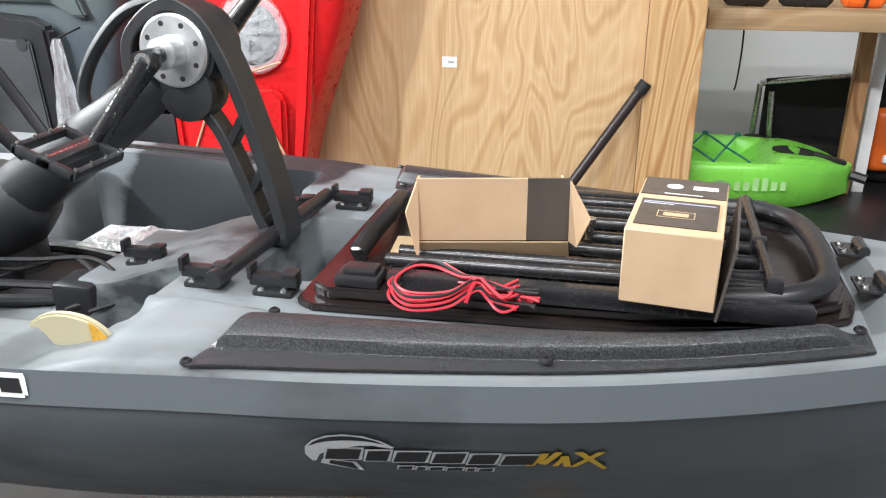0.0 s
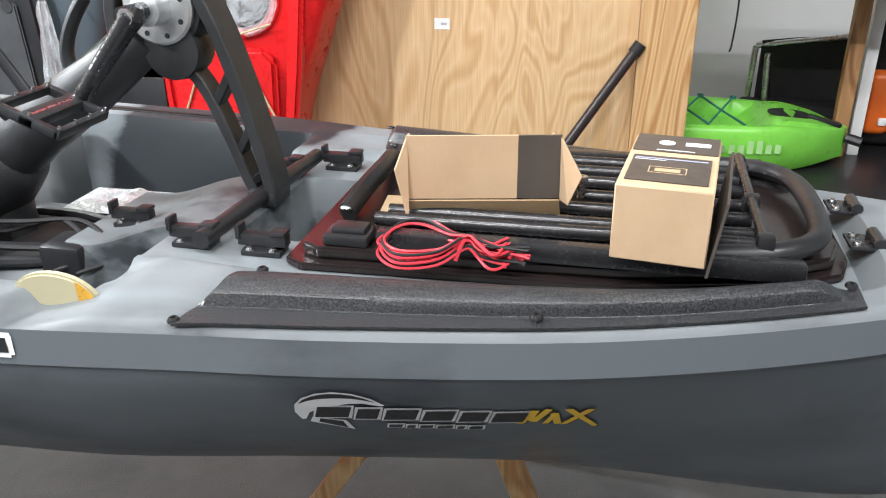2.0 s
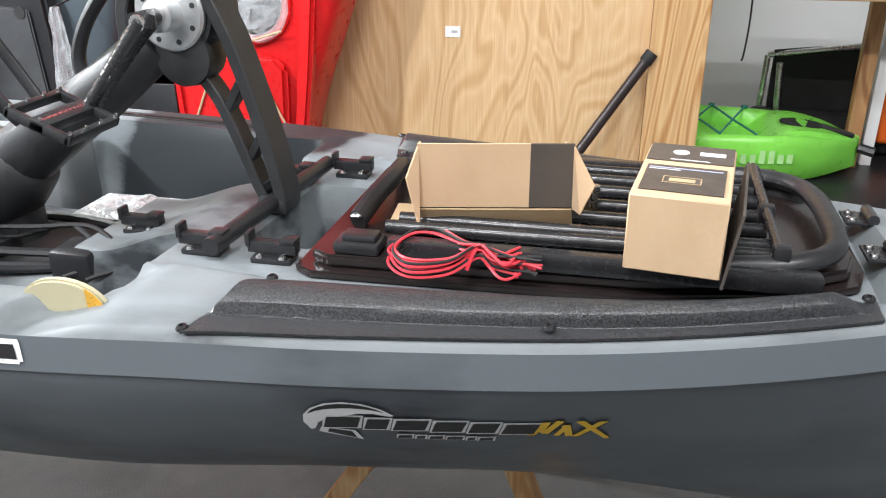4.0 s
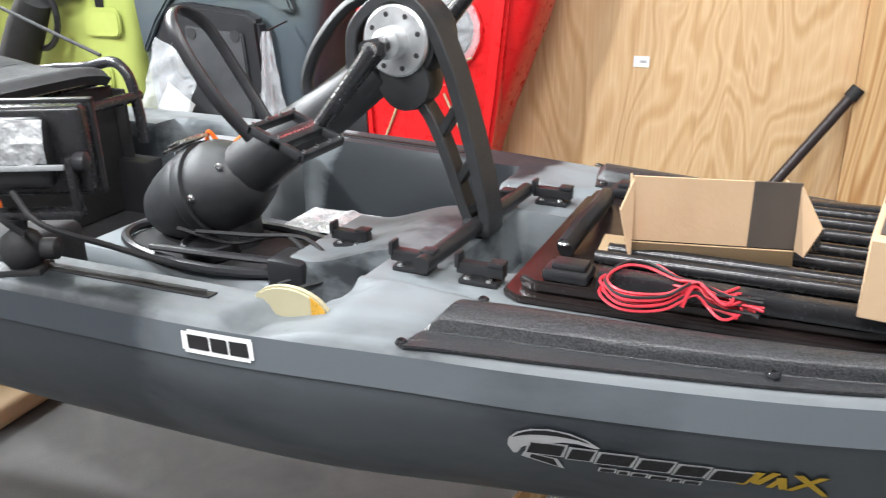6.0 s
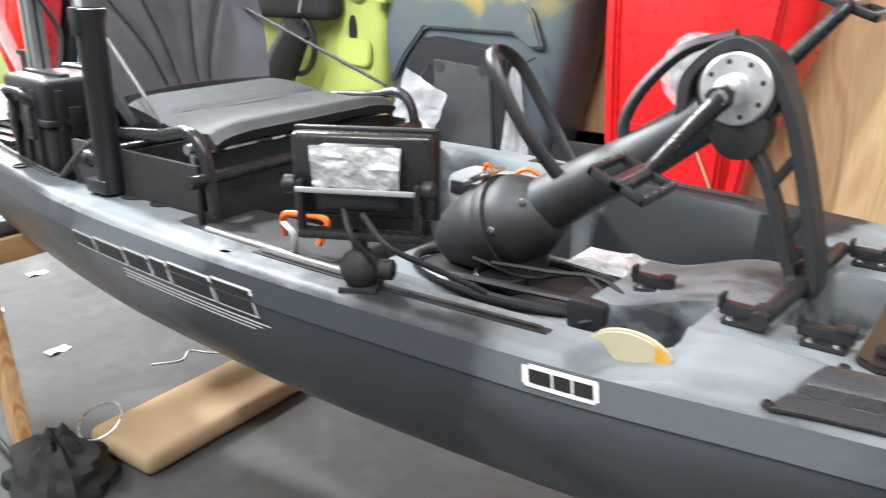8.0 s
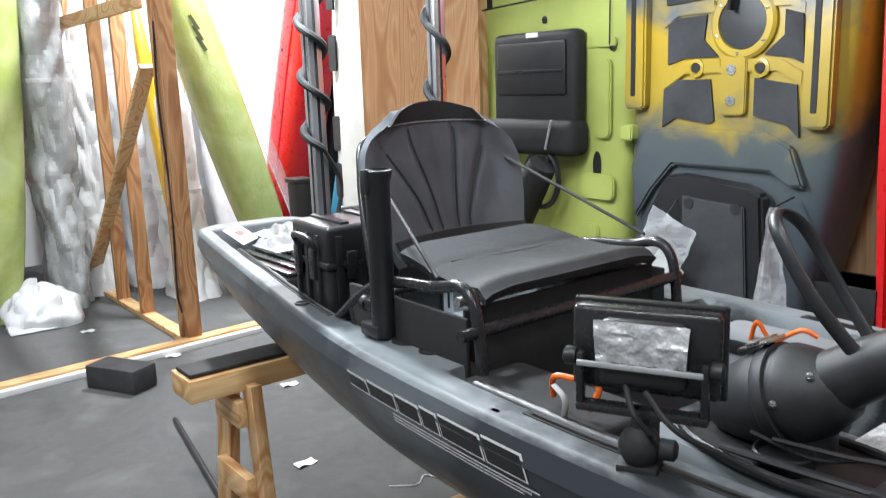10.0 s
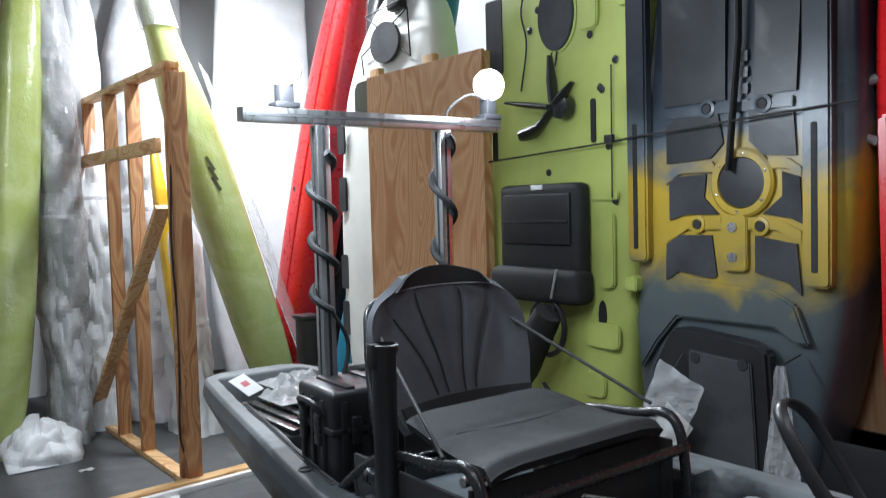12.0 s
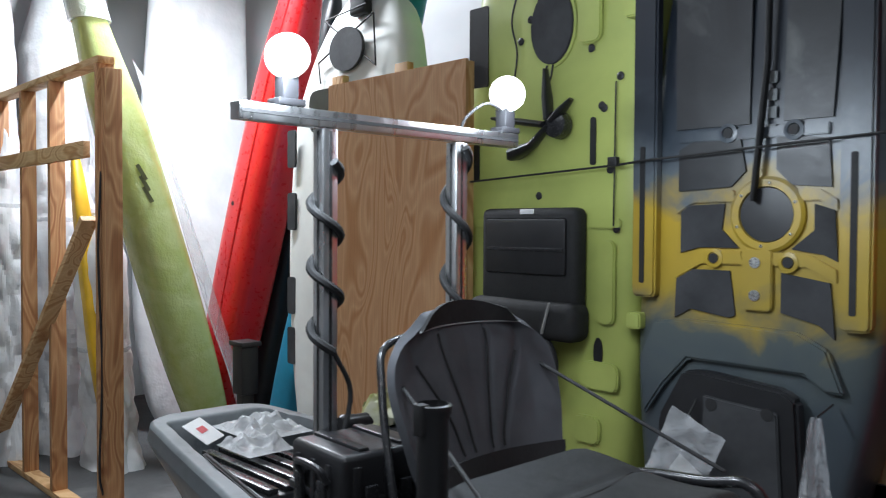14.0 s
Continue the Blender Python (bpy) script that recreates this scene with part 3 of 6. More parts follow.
block_row("small_block_shape", (0.02, 0.014, 0.019, 0.022, 0.013, 0.02), 0.0115, 0.0006, (0.05, 0.8455), -0.085, rim=0.0022, lean=0.4, label="small white-rimmed dark block")


def crescent(cx, cz, rx, rz, a0, a1, t0, t1, n=8):
    qs = []
    for k in range(n):
        p, q = radians(a0 + (a1 - a0) * k / n), radians(a0 + (a1 - a0) * (k + 1) / n)
        tp, tq = t0 + (t1 - t0) * abs(math.sin(math.pi * k / n)), t0 + (t1 - t0) * abs(math.sin(math.pi * (k + 1) / n))
        qs.append(((cx + rx * math.cos(p), cz + rz * math.sin(p)), (cx + rx * math.cos(q), cz + rz * math.sin(q)), (cx + rx * (1 - tq) * math.cos(q), cz + rz * (1 - tq) * math.sin(q)), (cx + rx * (1 - tp) * math.cos(p), cz + rz * (1 - tp) * math.sin(p))))
    return qs


decal("emblem_shape", [(WHITE, crescent(0.03, -0.012, 0.055, 0.046, 200, 25, 0.1, 0.62), 0.0), (INK, crescent(0.03, -0.012, 0.052, 0.043, 150, 40, 0.02, 0.2), 0.0006)], (-0.02, 0.895), WHITE, label="curved black and white emblem shape")
decal("emblem_tail_shape", [(WHITE, [((-0.022, -0.03), (0.024, -0.05), (0.02, -0.026), (-0.016, -0.018))], 0.0), (INK, [((-0.012, -0.03), (0.018, -0.045), (0.016, -0.028), (-0.008, -0.022))], 0.0006)], (-0.012, 0.892), WHITE, label="dark tail shape with white rim")
mx = [((0.0, -0.004), (0.009, -0.004), (0.028, 0.03), (0.02, 0.03)), ((0.012, 0.006), (0.022, 0.03), (0.029, 0.03), (0.018, 0.002)), ((0.016, 0.002), (0.024, 0.0), (0.044, 0.032), (0.036, 0.034)),
      ((0.03, -0.004), (0.037, -0.004), (0.05, 0.022), (0.044, 0.024)), ((0.04, 0.022), (0.05, 0.024), (0.052, -0.004), (0.044, -0.006)), ((0.05, -0.006), (0.058, -0.006), (0.092, 0.032), (0.082, 0.032)), ((0.056, 0.032), (0.066, 0.034), (0.094, -0.01), (0.088, -0.012))]
decal("yellow_decal", [(INK, [tuple((x + 0.0016, z - 0.0018) for x, z in q) for q in mx], 0.0), (YELLOW, mx, 0.0006)], (0.199, 0.857), WHITE, label="yellow brush-stroke shapes with black shadow")
decal("sponsor_plate", [(WHITE, [slant(-0.006, 0.093, 0.0, 0.022, -0.2), slant(-0.002, 0.089, -0.003, 0.0, -0.2), slant(-0.001, 0.088, 0.022, 0.025, -0.2)], 0.0)], (-0.428, 0.966), WHITE, label="white sticker plate on the hull")
for x, w in ((0.003, 0.03), (0.036, 0.023), (0.062, 0.025)):
    decal("sponsor_block", [(INK, [slant(x, x + w, 0.003, 0.0195, -0.25)], 0.0012)], (-0.428, 0.966), WHITE, label="plain black block on the white sticker")
block_row("maker_block_shape", (0.085, 0.105, 0.08, 0.055, 0.12, 0.1), 0.032, 0.004, (-1.47, 0.928), lean=-0.35, rim=0.0036, label="large white-rimmed black slanted block", grow=0.09)
for k in range(3):
    decal("maker_stripe", [(WHITE, [slant(0.17, 0.588 - 0.02 * k, -0.0085 - 0.0075 * k, -0.0055 - 0.0075 * k, -0.3)], 0.0)], (-1.47, 0.925), WHITE, label="thin white stripe under the blocks")


# hatch lid with frame, handles and rods
lid = thing("hatch_lid", (0, 0, 0.992), "glossy brown-black hatch lid with handle and rails", "hatch")
out = [(-0.125, -0.205), (-0.10, -0.222), (0.30, -0.205), (0.50, -0.158), (0.56, -0.12), (0.575, -0.07), (0.575, 0.07), (0.56, 0.12), (0.50, 0.158), (0.30, 0.205), (-0.10, 0.222), (-0.125, 0.205)]
part("plate", prism(out, 0.011, bev=0.003), LID, lid, angle=25)
part("raised_plate", prism([(x * 0.955 + 0.012, y * 0.93) for x, y in out], 0.0165, pose(0, 0, 0.0115), 0.004), LID, lid, angle=25)
part("front_bow", tube(spline([(0.38, -0.175, 0.045), (0.47, -0.16, 0.05), (0.525, -0.11, 0.052), (0.535, 0, 0.055), (0.525, 0.11, 0.052), (0.47, 0.16, 0.05), (0.38, 0.175, 0.045)], 6), 0.014, 10, flat=0.9), BLACK, lid, "moulded black bow handle")
for side in (-1, 1):
    part("side_rail", boxm(-0.005, 0.50, side * 0.188 - 0.012, side * 0.188 + 0.012, 0.028, 0.052, 0.004), SATIN, lid)
    part("corner_block", join(boxm(-0.075, -0.015, side * 0.18 - 0.022, side * 0.18 + 0.022, 0.028, 0.044, 0.005), boxm(-0.065, -0.02, side * 0.18 - 0.015, side * 0.18 + 0.015, 0.04, 0.052, 0.004)), BLACK, lid)
part("carry_handle", tube(spline([(-0.07, -0.115, 0.04), (-0.06, -0.06, 0.058), (-0.055, 0.0, 0.062), (-0.06, 0.06, 0.058), (-0.07, 0.12, 0.04)], 6), 0.012, 10, flat=1.4), BLACK, lid)
for s in (-0.115, 0.12):
    bolt(lid, (-0.07, s, 0.047), (0, 0, 1), 0.007)
for k, ry in enumerate((-0.145, -0.115, -0.06, -0.01, 0.05, 0.1, 0.145)):
    part("rod_tube", tube([(-0.02 + 0.01 * k, ry, 0.048), (0.455, ry * 0.95, 0.048)], 0.0095, 10), SATIN, lid)
part("cross_bar", tube([(0.455, -0.17, 0.062), (0.455, 0.13, 0.075)], 0.006, 8), SATIN, lid)
for s in (-0.165, -0.03, 0.1, 0.135):
    part("bar_clamp", boxm(0.446, 0.466, s - 0.009, s + 0.009, 0.048, 0.074, 0.003), BLACK, lid)
part("inner_tray", boxm(0.0, 0.44, -0.165, 0.165, 0.028, 0.037, 0.003), SATIN, lid)
part("thumb_screw", join(lathe([(0.006, 0), (0.006, 0.02), (0.009, 0.021), (0.009, 0.03), (0.003, 0.032)], 10)), STEEL, lid, m=pose(0.235, -0.02, 0.05))
for k in range(2):
    h = part("hinge", join(boxm(-0.012, 0.016, -0.024, 0.024, 0, 0.004, 0.001), tube([(0.022, -0.022, 0.008), (0.022, 0.022, 0.008)], 0.008, 10)), SATIN, lid, m=pose(0.583, -0.062 + 0.124 * k, 0.029))
    for s in (-0.014, 0.014):
        bolt(h, (-0.003, s, 0.004), (0, 0, 1), 0.0045)

# paddle and rod clips on the front bridge
def clip(x, y, z=0.992, rz=0.0):
    c = thing("paddle_clip", (x, y, z), "black plastic clip screwed to the kayak's deck", "clip", "deck clips", rz)
    part("base", boxm(-0.028, 0.028, -0.016, 0.016, 0, 0.008, 0.002), BLACK, c)
    part("jaw", join(boxm(-0.034, 0.034, -0.009, 0.009, 0.012, 0.028, 0.002), boxm(-0.036, -0.029, -0.011, 0.011, 0.02, 0.04, 0.002), boxm(0.012, 0.034, -0.011, 0.011, 0.028, 0.034, 0.002)), BLACK, c)
    part("pad", boxm(-0.018, 0.018, -0.008, 0.008, 0.006, 0.014), RUBBER, c)
    for s in (-0.016, 0.016):
        bolt(c, (s, -0.012, 0.008), (0, 0, 1), 0.004)


for cx, cy, cz in ((-0.455, -0.03, 0.947), (-0.268, -0.172, 0.992), (-0.165, -0.178, 0.992), (-0.262, 0.125, 0.992), (-0.175, 0.175, 0.992)):
    clip(cx, cy, cz)

# ---- boxes and wire on the hatch ----
def carton(name, at, rz, w, d, h, label, tilt=0):
    e = new(name)
    e.matrix_basis = pose(*at, tilt, 0, rz)
    return tagged(e, label, "box")


b1 = carton("open_carton", (0.018, -0.128, 1.062), 12.0, 0.2, 0.12, 0.085, "open brown cardboard carton with a dark printed band", 0)
part("front_panel", boxm(0.0, 0.142, -0.002, 0.002, 0.002, 0.086), CARD, b1)
part("printed_band", boxm(0.142, 0.197, -0.002, 0.002, 0.002, 0.086), PRINT, b1)
part("back_panel", boxm(0.0, 0.197, 0.10, 0.103, 0.0, 0.055), PRINT, b1)
part("side_panel", boxm(-0.003, 0.0, 0.003, 0.1, 0.002, 0.06), CARD, b1)
part("side_panel", boxm(0.197, 0.2, 0.003, 0.1, 0.002, 0.06), CARD, b1)
def card_flap(name, pts, mat, parent):
    """A thin folded flap through the corner points."""
    bm = bmesh.new()
    bm.faces.new([bm.verts.new(q) for q in pts])
    return part(name, thick(bm, 0.0024), mat, parent, smooth=False)


card_flap("lower_flap", [(0.0, 0.0, 0.0), (0.197, 0.0, 0.0), (0.202, 0.016, -0.03), (-0.004, 0.016, -0.03)], CARDTUBE, b1)
part("dark_print", boxm(0.142, 0.192, 0.0035, 0.0045, -0.024, -0.006, m=pose(0, -0.004, 0, 28, 0, 0)), PRINT, b1)
card_flap("side_flap", [(0.0, 0.0, 0.084), (-0.015, -0.016, 0.046), (0.001, -0.016, -0.024), (0.0, 0.0, 0.0)], CARD, b1)
card_flap("side_flap", [(0.197, 0.0, 0.084), (0.199, 0.0, 0.0), (0.207, -0.016, -0.002), (0.223, -0.017, 0.036)], CARD, b1)
part("bottom_panel", boxm(0.0, 0.197, 0.018, 0.099, 0.0, 0.003), PRINT, b1)
part("loose_flap", boxm(0.12, 0.245, 0.0, 0.06, -0.036, -0.0335, m=pose(0, 0, 0, 6, 0, 8)), CARD, b1)
part("loose_flap", boxm(-0.045, 0.03, 0.02, 0.07, -0.036, -0.0335, m=pose(0, 0, 0, 8, 0, -10)), CARDTUBE, b1)

b2 = carton("printed_carton", (0.28, -0.235, 1.052), -7.0, 0.112, 0.2, 0.095, "closed brown carton with dark printed top, standing on the hatch")
part("body", boxm(0.0, 0.104, 0.0, 0.2, 0.0, 0.088, 0.0015, 1), CARD, b2)
part("top_print", boxm(0.007, 0.096, 0.018, 0.11, 0.0885, 0.0895), PRINT, b2)
part("top_print", boxm(0.002, 0.102, 0.13, 0.2, 0.0885, 0.0895), PRINT, b2)
part("blue_line", boxm(0.010, 0.092, 0.0965, 0.0995, 0.0898, 0.0902), plain("pale_blue_print", (0.42, 0.44, 0.58), 0.5), b2)
part("text_bar", boxm(0.010, 0.045, 0.0915, 0.093, 0.0898, 0.0902), WHITE, b2)
part("text_bar", boxm(0.03, 0.075, 0.1335, 0.1355, 0.0898, 0.0902), WHITE, b2)
part("emblem", lathe([(0.010, 0), (0.010, 0.0005), (0.009, 0.0005), (0.0085, 0.0002), (0.004, 0.0002)], 16), CREAM, b2, m=pose(0.04, 0.165, 0.0897))
part("white_label", boxm(0.062, 0.092, 0.158, 0.172, 0.0898, 0.0903), WHITE, b2)
part("drawn_device", join(boxm(0.03, 0.07, 0.0455, 0.0465, 0.0898, 0.0903), boxm(0.03, 0.07, 0.0665, 0.0675, 0.0898, 0.0903), boxm(0.029, 0.0302, 0.0455, 0.0675, 0.0898, 0.0903), boxm(0.0698, 0.071, 0.0455, 0.0675, 0.0898, 0.0903), boxm(0.036, 0.064, 0.051, 0.062, 0.0898, 0.0901)), CARDTUBE, b2)
part("lid_flap", boxm(0.105, 0.108, -0.002, 0.19, 0.006, 0.094, m=pose(0, 0, 0, 0, 8, 0)), PRINT, b2)

wire = thing("coiled_wire", (0, 0, 1.028), "coil of red and black twin wire tied in the middle", "wire")
rng = random.Random(4)
for k in range(13):
    a0 = rng.uniform(-0.005, 0.005)
    w = 0.024 + 0.034 * rng.random()
    lo, hi = 0.002 + 0.014 * rng.random(), 0.158 + 0.035 * rng.random()
    zz = 0.003 + 0.0032 * (k % 6)
    c = -0.210 + a0
    pts = [(hi, c - 0.018 + 0.004 * k, zz - 0.002), (0.135, c - 0.010, zz), (0.115, c - 0.004, zz + 0.01), (0.085, c - w * 0.8, zz), (0.04, c - w * 1.15, zz), (lo, c - w * 0.3, zz), (lo + 0.01, c + w, zz), (0.05, c + w * 1.2, zz), (0.09, c + w * 0.5, zz), (0.118, c - 0.002, zz + 0.008), (0.15, c - 0.02 + 0.004 * (8 - k), zz), (hi, c - 0.024 + 0.003 * k, zz - 0.002)]
    part("strand", tube(spline(pts, 7), 0.0018, 6), WIRE_RED if k % 4 != 1 else RUBBER, wire)
part("tie", tube(spline([(0.103, -0.233, 0.002), (0.110, -0.22, 0.022), (0.118, -0.203, 0.022), (0.120, -0.188, 0.004)], 6), 0.003, 6), WIRE_RED, wire)

# ---- pedal drive ----
drive = thing("pedal_drive", (-0.36, 0, 0.90), "black pedal drive unit with silver disc, standing in the foot well", "pedal drive")
DX, DZ = 0.36, -0.90


def dpt(x, y, z):
    return Vector((x + DX, y, z + DZ))


main = spline([dpt(-0.40, 0, 1.24), dpt(-0.50, 0, 1.165), dpt(-0.62, 0, 1.085), dpt(-0.70, 0, 1.03), dpt(-0.755, 0, 0.995)], 6)
part("main_tube", tube(main, [0.037 + 0.015 * step(0, 0.7, k / (len(main) - 1)) - 0.04 * step(0.78, 1.0, k / (len(main) - 1)) for k in range(len(main))], 20), DRIVE, drive, "tapered grained black housing")
CASE = along(dpt(-0.655, 0, 1.042), dpt(-0.655 - 0.92, 0, 1.042 - 0.39))
part("gear_case", lathe([(0.03, -0.01), (0.05, 0.0), (0.066, 0.03), (0.080, 0.06), (0.086, 0.078), (0.086, 0.088), (0.084, 0.09), (0.084, 0.098)], 34, CASE), DRIVE, drive, "flared grained black housing")
part("split_ring", lathe([(0.084, 0.0985), (0.091, 0.10), (0.092, 0.118), (0.089, 0.124), (0.084, 0.125)], 34, CASE), DRIVE, drive)
part("cone_cap", lathe([(0.085, 0.1255), (0.086, 0.14), (0.080, 0.165), (0.068, 0.205), (0.052, 0.24), (0.034, 0.262), (0.01, 0.27)], 34, CASE), DRIVE, drive)
part("collar", join(boxm(-0.034, 0.03, -0.03, 0.03, 0.0, 0.007, 0.003, m=Matrix.Translation(dpt(-0.806, 0, 1.078)) @ pose(0, 0, 0, 0, -27, 0)), boxm(-0.012, 0.012, -0.036, 0.036, 0.006, 0.011, 0.003, m=Matrix.Translation(dpt(-0.806, 0, 1.078)) @ pose(0, 0, 0, 0, -27, 0))), STEEL, drive, "bright steel clamp plate")
part("lower_leg", lathe([(0.05, -0.02), (0.05, 0.06), (0.045, 0.1), (0.02, 0.11)], 18, pose(-0.72 + DX, 0, -0.0)), DRIVE, drive)
hubm = along(dpt(-0.36, 0.055, 1.283), dpt(-0.36, -1, 1.283))
part("hub_case", lathe([(0.03, -0.005), (0.062, 0.0), (0.065, 0.01), (0.065, 0.066), (0.059, 0.078), (0.03, 0.08)], 32, hubm), DRIVE, drive)
disc = part("hub_disc", lathe([(0.052, 0.08), (0.0525, 0.087), (0.049, 0.0905), (0.024, 0.0915), (0.022, 0.12), (0.012, 0.125)], 36, hubm), DISC, drive, "machined silver disc")
for k in range(8):
    a = k * math.pi / 4 + 0.3
    part("disc_hole", lathe([(0.004, 0), (0.004, 0.0006), (0.002, 0.0006)], 10), RUBBER, disc, m=along(dpt(-0.36 + 0.04 * math.cos(a), -0.0357, 1.283 + 0.04 * math.sin(a)), dpt(-0.36 + 0.04 * math.cos(a), -1, 1.283 + 0.04 * math.sin(a))))
part("spindle", tube([dpt(-0.36, -0.12, 1.283), dpt(-0.36, 0.12, 1.283)], 0.012, 14), SATIN, drive)


def crank(sign, ex, ez):
    y = sign * 0.105
    a, b = dpt(-0.352, y, 1.283), dpt(ex, sign * 0.125, ez)
    arm = part("crank_arm", tube([a - (b - a) * 0.1, a, a + (b - a) * 0.15, a + (b - a) * 0.85, b, b + (b - a) * 0.08], [0.009, 0.024, 0.021, 0.0165, 0.017, 0.007], 14, flat=0.7), SATIN, drive, "satin black crank arm")
    part("crank_bolt", lathe([(0.011, 0), (0.011, 0.004), (0.006, 0.004), (0.005, 0.002)], 14), STEEL, arm, m=along(a + Vector((0, sign * 0.0165, 0)), a + Vector((0, sign, 0))))
    if sign < 0:
        d = (b - a).normalized()
        for k in range(5):
            q = a + (b - a) * (0.30 + 0.075 * k)
            part("print_bar", boxm(-0.0042, 0.0042, -0.0006, 0.0006, -0.0065, 0.0065, m=Matrix.Translation(q + Vector((0.0, sign * 0.0155, 0.0))) @ Matrix.Rotation(-math.atan2(d.z, d.x) , 4, "Y")), WHITE, arm)
    return b


def pedal(at, sign, tilt):
    """A flat cage pedal with two windows, a spindle and pins."""
    m = Matrix.Translation(at) @ pose(0, 0, 0, 0, tilt, 0)
    w, d = 0.054, 0.047
    cy = sign * 0.058
    outer = [boxm(-d, d, cy - w, cy - w + 0.01, -0.007, 0.007, 0.003), boxm(-d, d, cy + w - 0.01, cy + w, -0.007, 0.007, 0.003), boxm(-d, -d + 0.01, cy - w, cy + w, -0.007, 0.007, 0.003), boxm(d - 0.01, d, cy - w, cy + w, -0.007, 0.007, 0.003), boxm(-0.013, 0.013, cy - w, cy + w, -0.008, 0.008, 0.004)]
    pd = part("pedal", join(*outer), PEDAL, drive, "black metal cage pedal", m=m)
    part("pedal_spindle", tube([(0, -sign * 0.004, 0), (0, cy + sign * 0.05, 0)], 0.0085, 12), STEEL, pd)
    for px in (-d + 0.005, d - 0.005, 0.0):
        for k in (-1, -0.33, 0.33, 1):
            if abs(px) < 0.001 and abs(k) < 0.9:
                continue
            part("pin", lathe([(0.0024, 0), (0.0024, 0.004), (0.001, 0.0045)], 8), STEEL, pd, m=pose(px, cy + k * (w - 0.006), 0.007))


pedal(crank(-1, -0.440, 1.171), -1, 22)
pedal(crank(1, -0.262, 1.392), 1, 20)
# fork straps down to the foot bar
def strap_band(pts, w, t):
    """A curved flat band of width w (across) and thickness t."""
    pts = spline(pts, 7)
    bm = bmesh.new()
    rings = []
    for i, p in enumerate(pts):
        d = (pts[min(i + 1, len(pts) - 1)] - pts[max(i - 1, 0)]).normalized()
        nrm = Vector((d.z, 0, -d.x))
        y = Vector((0, 1, 0))
        rings.append([bm.verts.new(p + nrm * a + y * b) for a, b in ((-t, -w), (t, -w), (t, w), (-t, w))])
    for a, b in zip(rings, rings[1:]):
        for k in range(4):
            bm.faces.new((a[k], a[(k + 1) % 4], b[(k + 1) % 4], b[k]))
    bm.faces.new(rings[0])
    bm.faces.new(rings[-1][::-1])
    bmesh.ops.bevel(bm, geom=bm.edges[:], offset=0.002, segments=1, affect="EDGES")
    return bm


part("fork_strap", strap_band([dpt(-0.44, 0, 1.235), dpt(-0.432, 0, 1.30), dpt(-0.375, 0, 1.345), dpt(-0.325, 0, 1.328), dpt(-0.290, 0, 1.27), dpt(-0.262, 0, 1.19), dpt(-0.237, 0, 1.10), dpt(-0.222, 0, 1.03), dpt(-0.221, 0, 1.0)], 0.029, 0.009), DRIVE, drive)
part("fork_strap", strap_band([dpt(-0.352, 0, 1.215), dpt(-0.315, 0, 1.168), dpt(-0.285, 0, 1.10), dpt(-0.264, 0, 1.04), dpt(-0.245, 0, 0.998)], 0.018, 0.008), DRIVE, drive)
part("hub_lump", lathe([(0.02, -0.03), (0.042, -0.026), (0.046, 0.0), (0.042, 0.026), (0.02, 0.03)], 20, along(dpt(-0.352, 0, 1.222), dpt(-0.352, -1, 1.222))), DRIVE, drive)
for a, b in (((-0.303, 1.14), (-0.266, 1.20)), ((-0.274, 1.07), (-0.244, 1.118)), ((-0.258, 1.025), (-0.228, 1.045))):
    part("fork_brace", strap_band([dpt(a[0], 0, a[1]), dpt((a[0] + b[0]) / 2, 0, (a[1] + b[1]) / 2), dpt(b[0], 0, b[1])], 0.014, 0.007), DRIVE, drive)
part("grab_loop", tube(spline([dpt(-0.375, 0, 1.355), dpt(-0.45, 0, 1.33), dpt(-0.512, 0, 1.268), dpt(-0.54, 0, 1.208), dpt(-0.525, 0, 1.17), dpt(-0.485, 0, 1.175)], 6), 0.0125, 10, flat=0.8), DRIVE, drive)
part("foot_bar", tube([dpt(-0.245, -0.2, 1.012), dpt(-0.222, 0.175, 1.012)], 0.0125, 14), BLACK, drive)
part("foot_clamp", boxm(-0.024, 0.024, -0.03, 0.03, -0.012, 0.014, 0.006, m=Matrix.Translation(dpt(-0.235, 0, 1.005))), DRIVE, drive)
part("lift_lever", tube(spline([dpt(-0.63, -0.03, 1.105), dpt(-0.70, -0.045, 1.19), dpt(-0.765, -0.04, 1.285), dpt(-0.79, 0.0, 1.312), dpt(-0.765, 0.04, 1.285), dpt(-0.70, 0.045, 1.19), dpt(-0.63, 0.03, 1.105)], 7), 0.0065, 10, flat=1.9), BLACK, drive, "black looped lift lever")
for q in ((-0.735, -0.0855, 1.012), (-0.69, -0.058, 1.065)):
    bolt(drive, dpt(*q), (0, -1, 0.1), 0.0055)

# trays and loose gear in the foot well
tray = thing("drive_well_ring", (-0.70, -0.03, 0.90), "black oval drive-well ring with raised lip", "tray")
ring = [(0.235 * math.cos(a) * (1 if math.cos(a) < 0 else 0.92), 0.105 * math.sin(a), 0.012) for a in [k * math.pi / 18 for k in range(37)]]
part("lip", tube(ring, 0.009, 8, False), BLACK, tray)
part("tray_floor", prism([(0.225 * math.cos(k * math.pi / 14), 0.097 * math.sin(k * math.pi / 14)) for k in range(28)], 0.006), RUBBER, tray)
part("cup_ring", lathe([(0.046, 0.0), (0.05, 0.004), (0.05, 0.026), (0.046, 0.028), (0.040, 0.02), (0.02, 0.018)], 24), BLACK, tray, m=pose(-0.02, -0.04, 0.006))
part("side_block", boxm(0.14, 0.21, -0.10, -0.03, -0.05, 0.045, 0.008), BLACK, tray)
